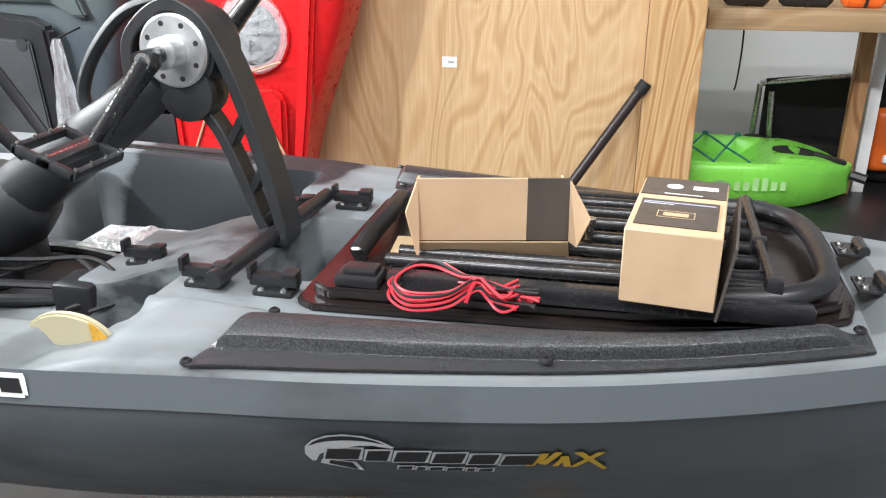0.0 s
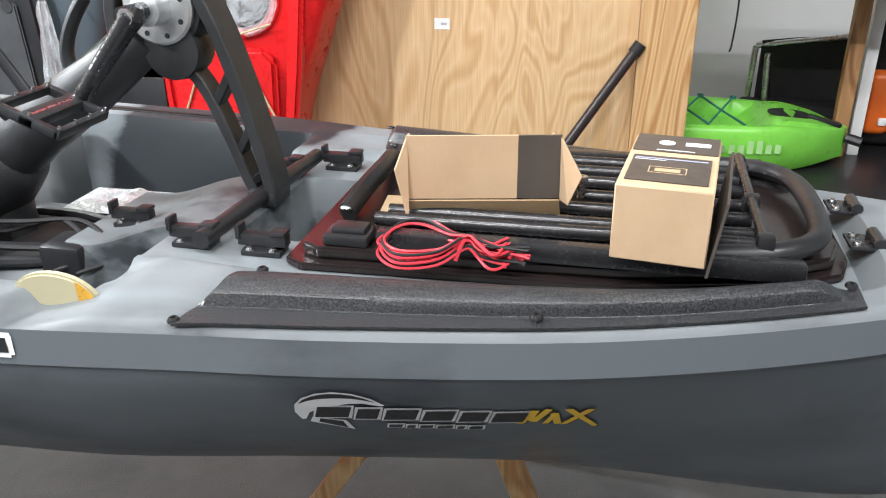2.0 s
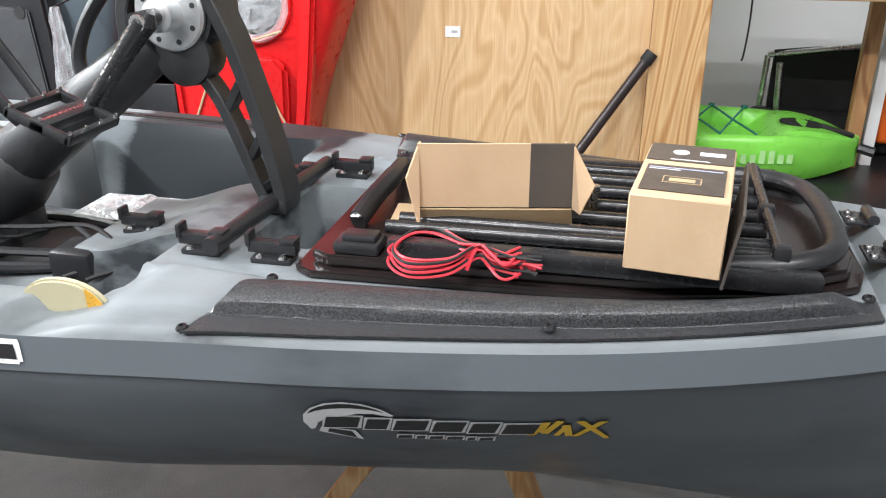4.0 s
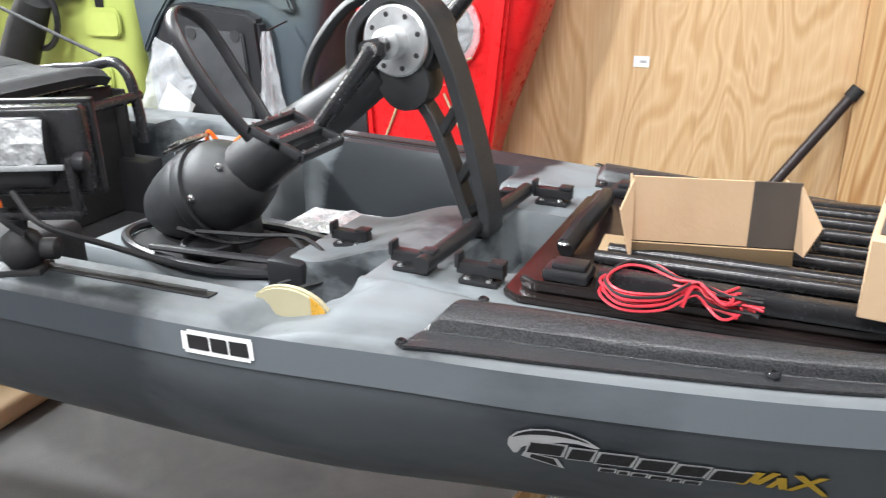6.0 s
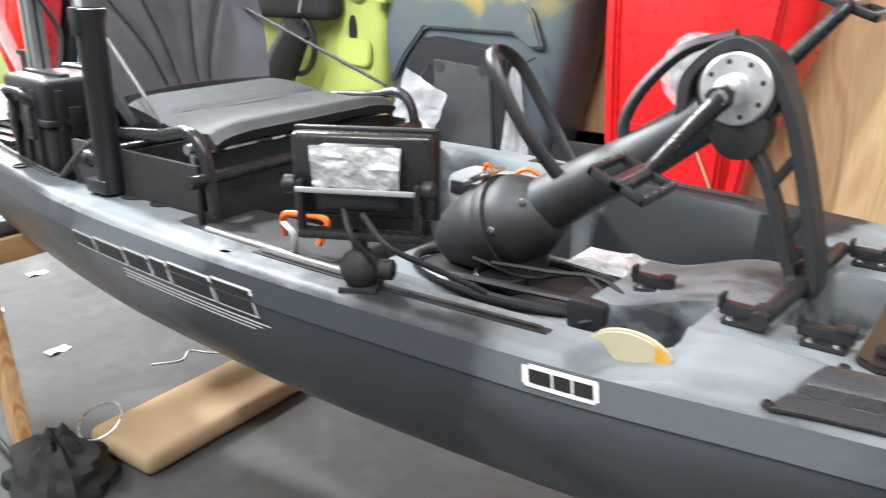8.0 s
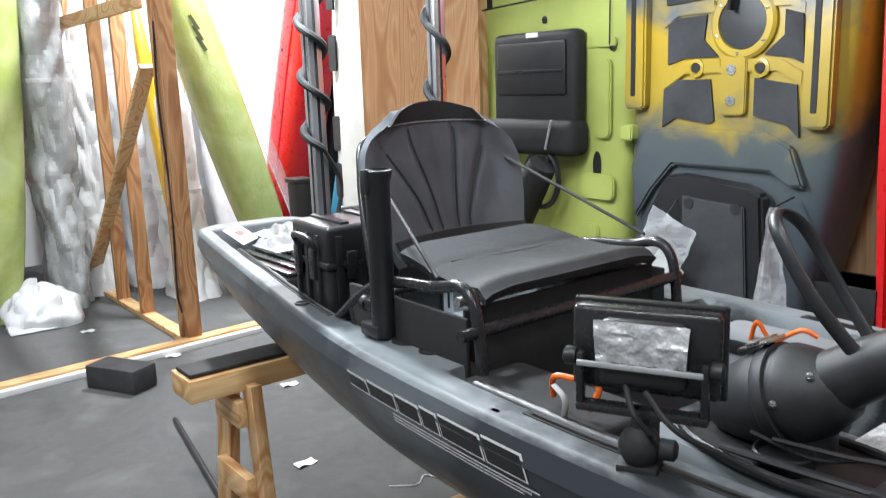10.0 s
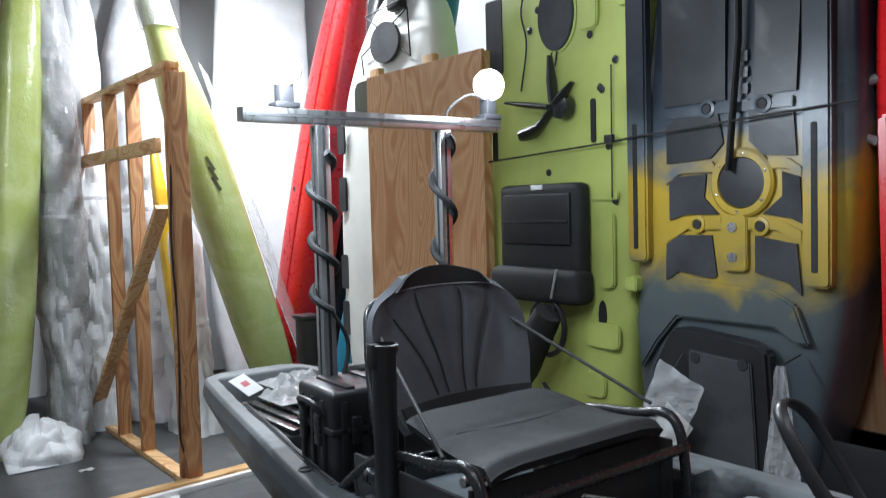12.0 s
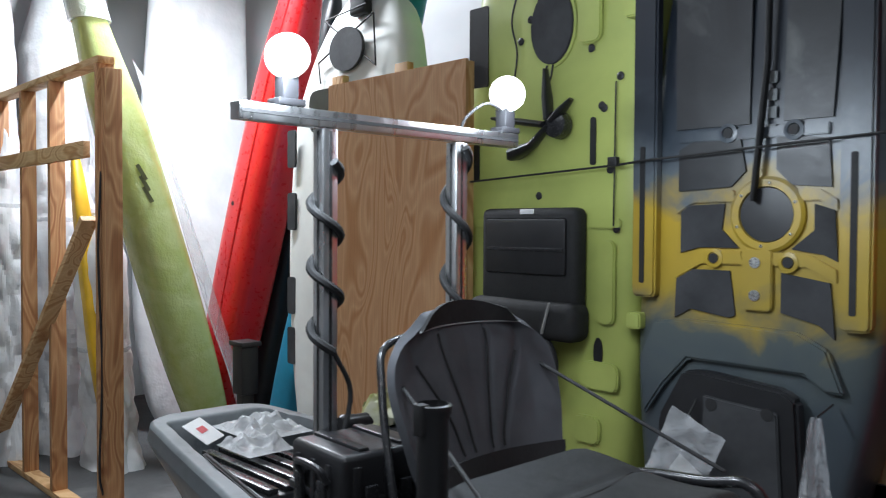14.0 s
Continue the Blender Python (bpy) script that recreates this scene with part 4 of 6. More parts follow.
part("side_arm", tube(spline([(0.22, -0.06, 0.03), (0.05, -0.09, 0.034), (-0.1, -0.095, 0.03)], 6), 0.009, 8, flat=0.7), BLACK, tray)

bag = thing("silver_film_bag", (-0.60, 0.15, 0.905), "crumpled silver film parts bag lying in the foot well", "bag")
def crumple(u, v, w=0.17, d=0.12, h=0.03, seed=0.0):
    x, y = (u - 0.5) * w, (v - 0.5) * d
    edge = min(u, 1 - u, v, 1 - v)
    return Vector((x, y, 0.004 + h * step(0, 0.25, edge) * (0.6 + 0.8 * noise.noise((x * 28 + seed, y * 28, seed)))))
part("film", thick(sheet(lambda u, v: crumple(u, v, 0.17, 0.12, 0.016), 22, 16), 0.001), SILVER, bag)
for k in range(2):
    wl = thing("loose_cable", (-0.55 + 0.04 * k, 0.03, 0.905), "thin black cable looping over the well", "cable")
    part("cable", tube(spline([(-0.22, -0.12, 0.05), (-0.12, -0.10, 0.03 + 0.02 * k), (-0.02, -0.08, 0.05), (0.06, -0.13, 0.02), (0.02, -0.17, 0.005)], 8), 0.004, 6), RUBBER, wl)

fin = thing("cream_paddle_tip", (-0.352, -0.352, 0.786), "cream board tip with gold foil edge, leaning inside the rim", "board")
half = [(-0.062, 0.045)] + [(0.062 * math.cos(math.pi - a), 0.19 + 0.052 * math.sin(a) ** 0.8) for a in [k * math.pi / 16 for k in range(17)]] + [(0.062, 0.045)]
part("blade", prism(half, 0.012, pose(0, 0.006, 0, 90, 0, 0), 0.003), FIN, fin)
gold = [(0.062 * math.cos(math.pi - a), 0.19 + 0.053 * math.sin(a) ** 0.8) for a in [k * math.pi / 16 for k in range(11, 17)]] + [(0.036, 0.20)]
part("foil", prism(gold, 0.001, pose(0, -0.0075, 0, 90, 0, 0)), GOLD, fin)

# ---- fish finder on its ball mount ----
ff = new("fish_finder")
tagged(ff, "black fish finder seen from behind, with silver film on its bracket", "fish finder")
ff.matrix_basis = pose(-0.758, -0.388, 1.165, 0, 0, 26) @ Matrix.Diagonal((0.95, 1, 0.95, 1))
part("case", boxm(-0.108, 0.108, -0.004, 0.03, -0.062, 0.066, 0.008, 3), SATIN, ff)
part("bezel", join(boxm(-0.113, 0.113, 0.026, 0.04, 0.062, 0.071, 0.003), boxm(-0.113, 0.113, 0.026, 0.04, -0.07, -0.06, 0.003), boxm(-0.113, -0.104, 0.026, 0.04, -0.07, 0.071, 0.003), boxm(0.104, 0.113, 0.026, 0.04, -0.07, 0.071, 0.003)), BLACK, ff)
part("back_bulge", boxm(-0.062, 0.066, -0.035, 0.0, -0.045, 0.055, 0.014, 3), BLACK, ff)
part("film_cover", thick(sheet(lambda u, v: Vector((0.002 + (u - 0.5) * 0.136 * (1 - 0.06 * v), -0.037 - 0.004 * noise.noise((u * 7, v * 7, 1.0)) - 0.012 * v * (1 - v), 0.056 - 0.062 * v)), 20, 12), 0.001), SILVER, ff, "crinkled silver film")
part("name_bar", boxm(-0.09, 0.09, -0.043, -0.036, -0.014, -0.006, 0.002), plain("grey_hinge_bar", (0.3, 0.31, 0.32), 0.3), ff)
part("gimbal", join(boxm(-0.096, -0.084, -0.028, -0.01, -0.08, 0.0, 0.004), boxm(0.084, 0.096, -0.028, -0.01, -0.08, 0.0, 0.004), boxm(-0.096, 0.096, -0.03, -0.004, -0.09, -0.076, 0.004)), SATIN, ff)
for s in (-1, 1):
    part("gimbal_knob", lathe([(0.012, 0), (0.014, 0.004), (0.014, 0.016), (0.008, 0.02)], 14, along((s * 0.096, -0.019, -0.008), (s, -0.019, -0.008))), BLACK, ff)
part("ball_mount", join(lathe([(0.012, 0.03), (0.014, 0.048)], 12, pose(0.0, -0.02, -0.135)), lathe([(0.008, -0.032), (0.022, -0.024), (0.031, -0.008), (0.032, 0.006), (0.024, 0.022), (0.01, 0.032)], 18, pose(0.0, -0.02, -0.135)), lathe([(0.016, 0), (0.016, 0.02), (0.01, 0.024)], 14, along((0.03, -0.02, -0.135), (1, -0.02, -0.135))), boxm(-0.03, 0.03, -0.045, 0.005, -0.172, -0.158, 0.003)), RUBBER, ff, "rubber ball-joint mount")
for k, pts in enumerate(([(-0.02, -0.03, -0.04), (0.0, -0.06, -0.07), (0.02, -0.05, -0.1)], [(0.01, -0.035, -0.045), (0.06, -0.07, -0.08), (0.13, -0.03, -0.13), (0.19, 0.0, -0.17)])):
    part("plug_cable", tube(spline(pts, 8), 0.0045, 8), RUBBER, ff)

kit = thing("strap_bundle", (-0.72, -0.25, 0.80), "tangle of black straps and cables in the foot well", "straps")
rng = random.Random(23)
for k in range(7):
    y0 = rng.uniform(-0.07, 0.05)
    pts = [(-0.17 + 0.055 * i + rng.uniform(-0.012, 0.012), y0 + rng.uniform(-0.03, 0.03), 0.012 + 0.012 * (k % 4) + 0.05 * rng.random() * math.sin(i * 0.52)) for i in range(7)]
    part("strap", tube(spline(pts, 5), 0.009 if k % 3 == 0 else 0.0045, 6, flat=0.35 if k % 3 == 0 else 1.0), SATIN if k % 2 else RUBBER, kit)
part("strap_buckle", boxm(-0.02, 0.02, -0.012, 0.012, 0.05, 0.062, 0.003), SATIN, kit, "glossy black buckle")

pouch = thing("gear_pouch", (-1.02, -0.29, 0.80), "black fabric pouch with orange buckle and grey strap", "pouch")
part("pouch_body", boxm(-0.19, 0.16, -0.075, 0.09, 0.0, 0.2, 0.02, 3), SEATBLACK, pouch)
part("buckle", tube(spline([(0.02, -0.03, 0.215), (0.035, -0.045, 0.255), (0.07, -0.04, 0.262), (0.12, -0.03, 0.258), (0.105, -0.035, 0.215)], 6), 0.0055, 8), ORANGE, pouch, "bright orange buckle")
part("strap", tube(spline([(0.05, -0.06, 0.25), (0.085, -0.07, 0.235), (0.08, -0.075, 0.19), (0.06, -0.08, 0.15)], 6), 0.006, 8, flat=0.4), plain("grey_webbing", (0.35, 0.35, 0.34), 0.8), pouch)
part("side_tube", tube([(-0.13, -0.075, 0.2), (0.26, -0.075, 0.195)], 0.013, 10), BLACK, pouch)
pouch2 = thing("gear_pouch", (-0.96, 0.30, 0.80), "black and grey pouch with orange cord", "pouch")
part("pouch_body", boxm(-0.12, 0.16, -0.06, 0.06, 0.0, 0.2, 0.025, 3), plain("grey_pouch_cloth", (0.2, 0.21, 0.22), 0.7), pouch2)
part("band", boxm(-0.1, 0.12, -0.064, -0.058, 0.155, 0.185, 0.003), BLACK, pouch2)
part("cord", tube(spline([(-0.02, -0.05, 0.19), (0.0, -0.06, 0.235), (0.03, -0.05, 0.2), (0.09, -0.05, 0.235), (0.12, -0.04, 0.225)], 6), 0.005, 8), ORANGE, pouch2)

# ---- seat ----
seat = thing("kayak_seat", (-1.35, 0.0, 0.80), "grey mesh kayak seat on a black tube frame", "seat")
def cushion(u, v):
    x = -0.25 + 0.375 * u
    w = 0.262 - 0.03 * (1 - u)
    y = -0.012 + (v - 0.5) * 2 * w + 0.035 * (1 - u)
    edge = min(1, min(v, 1 - v) * 7)
    return Vector((x, y, 0.35 + 0.016 * (edge ** 0.5) + 0.010 * math.cos(u * 5.0) - 0.022 * step(0.9, 1.0, u) ** 2 - 0.005 * math.exp(-((u - 0.4) / 0.025) ** 2)))
part("cushion", thick(sheet(cushion, 40, 26), 0.022), CUSHION, seat, "dark grey stretched seat cushion", angle=60)
part("cushion_seam", tube([cushion(0.4, 0.12 + 0.76 * k / 16) + Vector((0.03 * math.sin(k * math.pi / 16), 0, 0.001)) for k in range(17)], 0.0025, 6), RUBBER, seat)
BACK_WIDTH = [(0.0, 0.2), (0.15, 0.225), (0.4, 0.245), (0.62, 0.255), (0.76, 0.245), (0.86, 0.215), (0.93, 0.165), (1.0, 0.125)]
def back_rest(u, v):
    """u across, v up."""
    w = interp(BACK_WIDTH, v)
    a = (u - 0.5) * 2
    x = -0.37 - 0.115 * v + 0.036 * a * a
    for c in SEAMS:
        bend = c * (0.34 + 0.95 * v * v)
        x -= 0.006 * math.exp(-((a - bend) / 0.035) ** 2) * step(0.1, 0.25, v) * step(0.93, 0.86, v)
    x += 0.006 * abs(math.sin(a * 4.5)) * step(0.2, 0.4, v) * step(0.95, 0.8, v)
    return Vector((x, 0.062 + a * w, 0.30 + 0.385 * v - 0.022 * a * a * v))
SEAMS = (-0.8, -0.36, 0.3, 0.72)
part("backrest", thick(sheet(back_rest, 64, 48), -0.02), FABRIC, seat, "grey padded backrest with curved seams", angle=70)
part("backrest_cap", thick(sheet(lambda u, v: back_rest(u, 0.94 + 0.06 * v) + Vector((0.004, 0, 0.012 * v - 0.014 * math.sin(math.pi * u) * (1 - v))), 30, 8), 0.007), SEATBLACK, seat, "black top band")
part("piping", tube([back_rest(k / 30, 0.935) + Vector((0.009, 0, -0.015 * math.sin(math.pi * k / 30))) for k in range(31)], 0.0018, 6), plain("pale_grey_piping", (0.4, 0.41, 0.43), 0.5), seat, "thin pale piping")
part("lumbar_band", thick(sheet(lambda u, v: back_rest(0.02 + 0.96 * u, 0.0 + 0.17 * v) + Vector((0.012, 0, 0)), 24, 4), 0.008), SEATBLACK, seat, "black lower band")
def seam(v0, c):
    top = 0.86 if abs(c) < 0.5 else 0.72
    return [back_rest(min(0.98, max(0.02, 0.5 + 0.5 * c * (0.34 + 0.95 * v * v))), v) + Vector((0.003, 0, 0)) for v in [v0 + (top - v0) * k / 18 for k in range(19)]]
for c in SEAMS:
    part("seam", tube(seam(0.18, c), 0.0028, 6), RUBBER, seat)
part("back_frame", tube(spline([(bx - 0.028, by, bz) for bx, by, bz in [(-0.36, -0.19, 0.22), (-0.40, -0.185, 0.36), (-0.47, -0.15, 0.52), (-0.515, -0.10, 0.60), (-0.535, 0.06, 0.615), (-0.515, 0.22, 0.60), (-0.47, 0.26, 0.52), (-0.40, 0.30, 0.36), (-0.36, 0.305, 0.22)]], 6), 0.009, 10), SATIN, seat)
for s, yy in ((-1, -0.315), (1, 0.285)):
    part("side_tube", tube(spline([(-0.42, yy, 0.16), (-0.2, yy, 0.31), (0.02, yy, 0.345), (0.10, yy, 0.36), (0.14, yy - 0.0, 0.33), (0.155, yy, 0.26), (0.16, yy, 0.18)], 6), 0.0125, 10), SATIN, seat, "glossy black bent tube")
    part("tension_strap", tube([(-0.455, -0.15 if s < 0 else 0.275, 0.55), (0.05, yy + 0.015 * s, 0.37)], 0.0045, 8), RUBBER, seat)
    part("leg_tube", tube([(-0.30, yy, 0.25), (-0.25, yy, 0.1)], 0.011, 8), SATIN, seat)
    part("side_panel", boxm(-0.30, 0.12, yy - 0.006, yy + 0.006, 0.12, 0.30, 0.004), SEATBLACK, seat)
    part("foot_block", boxm(-0.32, 0.18, yy - 0.03, yy + 0.03, 0.0, 0.14, 0.008), BLACK, seat)
part("front_bar", tube([(0.15, -0.36, 0.28), (0.15, 0.3, 0.285)], 0.0125, 12), SATIN, seat)
part("under_bar", tube([(0.07, -0.30, 0.32), (0.07, 0.27, 0.32)], 0.0105, 10), STEEL, seat)
part("front_skirt", boxm(0.085, 0.095, -0.30, 0.275, 0.015, 0.31, 0.003), SEATBLACK, seat, "black fabric skirt under the cushion")
part("rear_bar", tube([(-0.25, -0.30, 0.27), (-0.25, 0.29, 0.27)], 0.0105, 10), SATIN, seat)

rod = thing("rod_holder", (-1.49, -0.335, 1.012), "tall black tube rod holder fixed upright on the rim", "rod holder")
part("tube_body", lathe([(0.024, 0.0), (0.0265, 0.004), (0.0265, 0.335), (0.031, 0.345), (0.032, 0.358), (0.027, 0.36), (0.0245, 0.3), (0.01, 0.29)], 22), BLACK, rod)
part("rim_cut", boxm(-0.01, 0.01, -0.036, -0.016, 0.31, 0.362, 0.002), RUBBER, rod)
part("foot_clamp", boxm(-0.05, 0.02, -0.03, 0.035, 0.0, 0.03, 0.006), BLACK, rod)
part("wing_knob", join(boxm(-0.07, -0.02, -0.012, 0.012, 0.05, 0.075, 0.004), lathe([(0.016, 0), (0.02, 0.01), (0.012, 0.02)], 12, along((-0.06, 0, 0.06), (-1, 0, 0.06)))), BLACK, rod)

case = thing("hard_case", (-1.90, -0.17, 0.83), "black ribbed hard plastic equipment case in the tank well", "case", rz=-4)
part("shell", boxm(-0.10, 0.10, -0.105, 0.105, 0.0, 0.27, 0.014, 3), BLACK, case)
part("lid_shell", boxm(-0.104, 0.104, -0.109, 0.109, 0.275, 0.375, 0.014, 3), BLACK, case)
for k in range(3):
    part("rib", boxm(0.098, 0.108, -0.085 + 0.075 * k, -0.065 + 0.075 * k, 0.03, 0.35, 0.003), BLACK, case)
    part("rib", boxm(-0.075 + 0.06 * k, -0.06 + 0.06 * k, -0.115, -0.104, 0.03, 0.35, 0.003), BLACK, case)
for k in range(2):
    part("latch", boxm(0.106, 0.118, -0.06 + 0.085 * k, -0.03 + 0.085 * k, 0.24, 0.31, 0.003), SATIN, case)
part("lid_lip", boxm(-0.108, 0.108, -0.113, 0.113, 0.266, 0.284, 0.005), BLACK, case)
for k in range(2):
    part("top_rib", boxm(-0.09, 0.09, -0.06 + 0.10 * k, -0.035 + 0.10 * k, 0.372, 0.382, 0.003), BLACK, case)
    part("side_latch", boxm(-0.065 + 0.09 * k, -0.035 + 0.09 * k, -0.124, -0.112, 0.235, 0.315, 0.003), SATIN, case)
part("handle", tube(spline([(0.06, -0.118, 0.315), (0.05, -0.135, 0.345), (-0.03, -0.135, 0.345), (-0.04, -0.118, 0.315)], 5), 0.008, 8), BLACK, case)
torch = thing("black_torch", (-2.10, 0.04, 1.175), "black torch with lime band lying on the gear", "torch")
part("torch_body", lathe([(0.02, 0), (0.026, 0.01), (0.022, 0.05), (0.022, 0.12), (0.034, 0.15), (0.034, 0.19), (0.028, 0.193)], 18, along((-0.02, -0.1, 0), (0.02, 0.4, 0.0))), BLACK, torch)
part("lime_band", lathe([(0.0345, 0), (0.0355, 0.004), (0.0355, 0.014), (0.0345, 0.018)], 18, along((-0.02 + 0.012, 0.05, 0), (0.03, 0.45, 0))), LIME, torch)
rag2 = thing("crumpled_cloth", (-2.12, 0.10, 1.165), "crumpled pale yellow cloth on the gear crate", "cloth")
part("folds", sheet(lambda u, v: Vector((0.06 * math.cos(u * 2 * math.pi) * math.sin(v * 1.6) * (1 + 0.5 * noise.noise((u * 9, v * 6, 2.0))), 0.09 * math.sin(u * 2 * math.pi) * math.sin(v * 1.6), 0.075 * math.cos(v * 1.57) * (1 + 0.5 * noise.noise((u * 8, v * 8, 5.0))))), 32, 12), mottled("pale_yellow_cloth", [(0.4, (0.40, 0.40, 0.12)), (0.6, (0.6, 0.6, 0.45))], scale=14, rough=0.8), rag2, angle=25)
gear = thing("gear_crate", (-2.12, 0.0, 0.83), "low black gear crate in the tank well", "crate")
part("crate_body", boxm(-0.09, 0.09, -0.02, 0.24, 0.0, 0.33, 0.01), BLACK, gear)

# rear light bar
bar = thing("light_bar", (-2.04, 0.04, 0.83), "aluminium light bar with two posts and lit lamps", "light bar")
for yy in (-0.20, 0.22):
    post = part("post", join(boxm(-0.02, 0.02, yy - 0.02, yy + 0.02, 0.0, 1.055, 0.002)), ALU, bar)
    part("groove", boxm(0.0195, 0.0208, yy - 0.004, yy + 0.004, 0.02, 1.05), RUBBER, post)
    part("groove", boxm(-0.004, 0.004, yy - 0.0208, yy - 0.0195, 0.02, 1.05), RUBBER, post)
part("cross_bar", boxm(-0.02, 0.02, -0.43, 0.445, 1.057, 1.095, 0.003), ALU, bar)
part("bar_groove", boxm(0.0195, 0.0208, -0.425, 0.44, 1.072, 1.08), RUBBER, bar)
for yy, turns, z0, z1 in ((-0.20, 3, 0.55, 0.98), (0.22, 3, 0.42, 1.04)):
    pts = []
    n = 26
    for k in range(n * turns + 1):
        a = 2 * math.pi * k / n
        pts.append((0.033 * math.cos(a) + 0.0, yy + 0.035 * math.sin(a), z1 - (z1 - z0) * k / (n * turns)))
    part("wrapped_cable", tube(pts, 0.0105, 8), RUBBER, bar, "black coiled cable round the post")
    part("cable_tail", tube(spline([pts[-1], (0.03, yy + 0.05, z0 - 0.1), (0.035, yy + 0.01, z0 - 0.22), (0.03, yy - 0.03, 0.33)], 6), 0.006, 8), RUBBER, bar)
part("lamp_lead", tube(spline([(0, 0.40, 1.16), (0.0, 0.33, 1.17), (0.0, 0.25, 1.12), (0, 0.23, 1.06)], 6), 0.004, 6), RUBBER, bar)
for lx, ly, lz in BOAT_LAMPS:
    q = Vector((lx + 2.04, ly - 0.04, lz - 0.83))
    aim = along(q, q + BEAM_WAY)
    lamp = part("lamp", lathe([(0.02, -0.035), (0.042, -0.02), (0.05, 0.0), (0.0505, 0.012), (0.049, 0.013)], 24, aim), ALU, bar, "pale metal lamp housing")
    part("lens", lathe([(0.049, 0.0132), (0.047, 0.018), (0.03, 0.022), (0.01, 0.0225)], 24, aim), BULB, lamp)
    part("lamp_foot", join(boxm(q.x - 0.025, q.x + 0.015, q.y - 0.02, q.y + 0.02, 1.096, q.z - 0.04, 0.004), boxm(q.x - 0.03, q.x + 0.02, q.y - 0.035, q.y + 0.035, 1.096, 1.112, 0.003)), BLACK, bar)

# parcels and trays at the stern
pap = thing("paper_tag", (-2.82, -0.06, 1.01), "white paper hang tag with a red print block", "tag")
part("card", boxm(-0.055, 0.055, -0.035, 0.035, 0.0, 0.003, m=pose(0, 0, 0.02, 14, 24, 20)), WHITE, pap)
part("print_block", boxm(-0.02, 0.008, -0.012, 0.014, 0.0034, 0.004, m=pose(0, 0, 0.02, 14, 24, 20)), plain("red_print", (0.6, 0.05, 0.06), 0.5), pap)
for k, (bx, by, w, d) in enumerate(((-2.86, 0.17, 0.28, 0.22), (-2.68, 0.04, 0.2, 0.16), (-2.38, 0.12, 0.22, 0.18))):
    fb = thing("film_parts_bag", (bx, by, 0.99 if k < 2 else 0.9), "crumpled clear plastic parts bag at the stern", "bag")
    part("film", thick(sheet(lambda u, v, w=w, d=d, k=k: crumple(u, v, w, d, 0.05, 3.1 * k), 22, 16), 0.001), MILKY, fb)
slat = thing("stern_tray", (-2.60, -0.01, 0.83), "black slatted tray in the stern well", "tray")
part("tray_box", boxm(-0.23, 0.26, -0.12, 0.16, 0.0, 0.125, 0.008), BLACK, slat)
for k in range(5):
    part("slat", boxm(-0.22, 0.25, -0.11 + 0.055 * k, -0.075 + 0.055 * k, 0.126, 0.142, 0.004), SATIN, slat)

# ---- sawhorses, boards and litter on the floor ----
def stud(name, a, b, w, d, mat, parent, twist=0.0, label=""):
    a, b = Vector(a), Vector(b)
    L = (b - a).length
    return part(name, boxm(-w / 2, w / 2, -d / 2, d / 2, 0, L, 0.003, 1, m=along(a, b) @ pose(0, 0, 0, 0, 0, twist)), mat, parent, label)


sh = thing("sawhorse", (-2.56, 0, 0), "pale pine sawhorse with a black padded top, under the stern", "sawhorse", "sawhorses")
part("beam", boxm(-0.08, 0.08, -0.42, 1.0, 0.575, 0.652, 0.004), PINE_Y, sh)
part("top_pad", boxm(-0.06, 0.06, -0.41, 0.4, 0.653, 0.668, 0.004), RUBBER, sh, "black carpet pad")
for yy in (-0.22, 0.88):
    for sx in (-1, 1):
        stud("leg", (sx * 0.18, yy - 0.01, 0.0), (sx * 0.092, yy, 0.60), 0.09, 0.04, PINE_Z, sh, 90)
    for z in (0.24, 0.5):
        part("cross_block", boxm(-0.13 + 0.1 * (z - 0.2), 0.12 - 0.1 * (z - 0.2), yy - 0.055, yy - 0.02, z - 0.045, z + 0.045, 0.003), PINE_X, sh)
sh2 = thing("sawhorse", (-0.02, 0.25, 0), "pale pine sawhorse with black padding, under the bow", "sawhorse", "sawhorses")
part("beam", boxm(-0.06, 0.06, -0.08, 0.6, 0.51, 0.588, 0.004), PINE_Y, sh2)
part("top_pad", boxm(-0.05, 0.05, -0.07, 0.59, 0.589, 0.602, 0.004), RUBBER, sh2, "black carpet pad")
for yy in (-0.03, 0.5):
    stud("leg", (-0.40, yy + 0.03, 0.0), (-0.04, yy, 0.57), 0.04, 0.075, PINE_Z, sh2, 90)
    stud("leg", (0.27, yy + 0.03, 0.0), (0.075, yy, 0.57), 0.04, 0.075, PINE_Z, sh2, 90)
part("cross_block", boxm(-0.20, 0.16, 0.52, 0.555, 0.36, 0.44, 0.003), PINE_X, sh2)

cb = thing("cardboard_tube", (-2.085, 0.42, 0.0), "long flattened kraft cardboard roll lying on the floor", "cardboard", rz=1.5)
part("roll", boxm(-0.155, 0.155, -0.52, 0.9, 0.0, 0.075, 0.032, 4), CARDTUBE, cb)
part("end_fold", boxm(-0.15, 0.15, 0.895, 0.93, 0.004, 0.07, 0.02, 3), CARDTUBE, cb, "crushed open end")
part("tape_strip", thick(sheet(lambda u, v: Vector((-0.13 + 0.27 * u, 0.68 + 0.10 * v + 0.02 * u, 0.0765 + 0.004 * abs(math.sin(9 * u + 4 * v)))), 16, 6), 0.0008), CLEAR, cb, "clear crinkled packing tape")
sack = thing("black_net_sack", (-2.12, -0.25, 0.0), "crumpled black net sack with a wire ring", "sack")
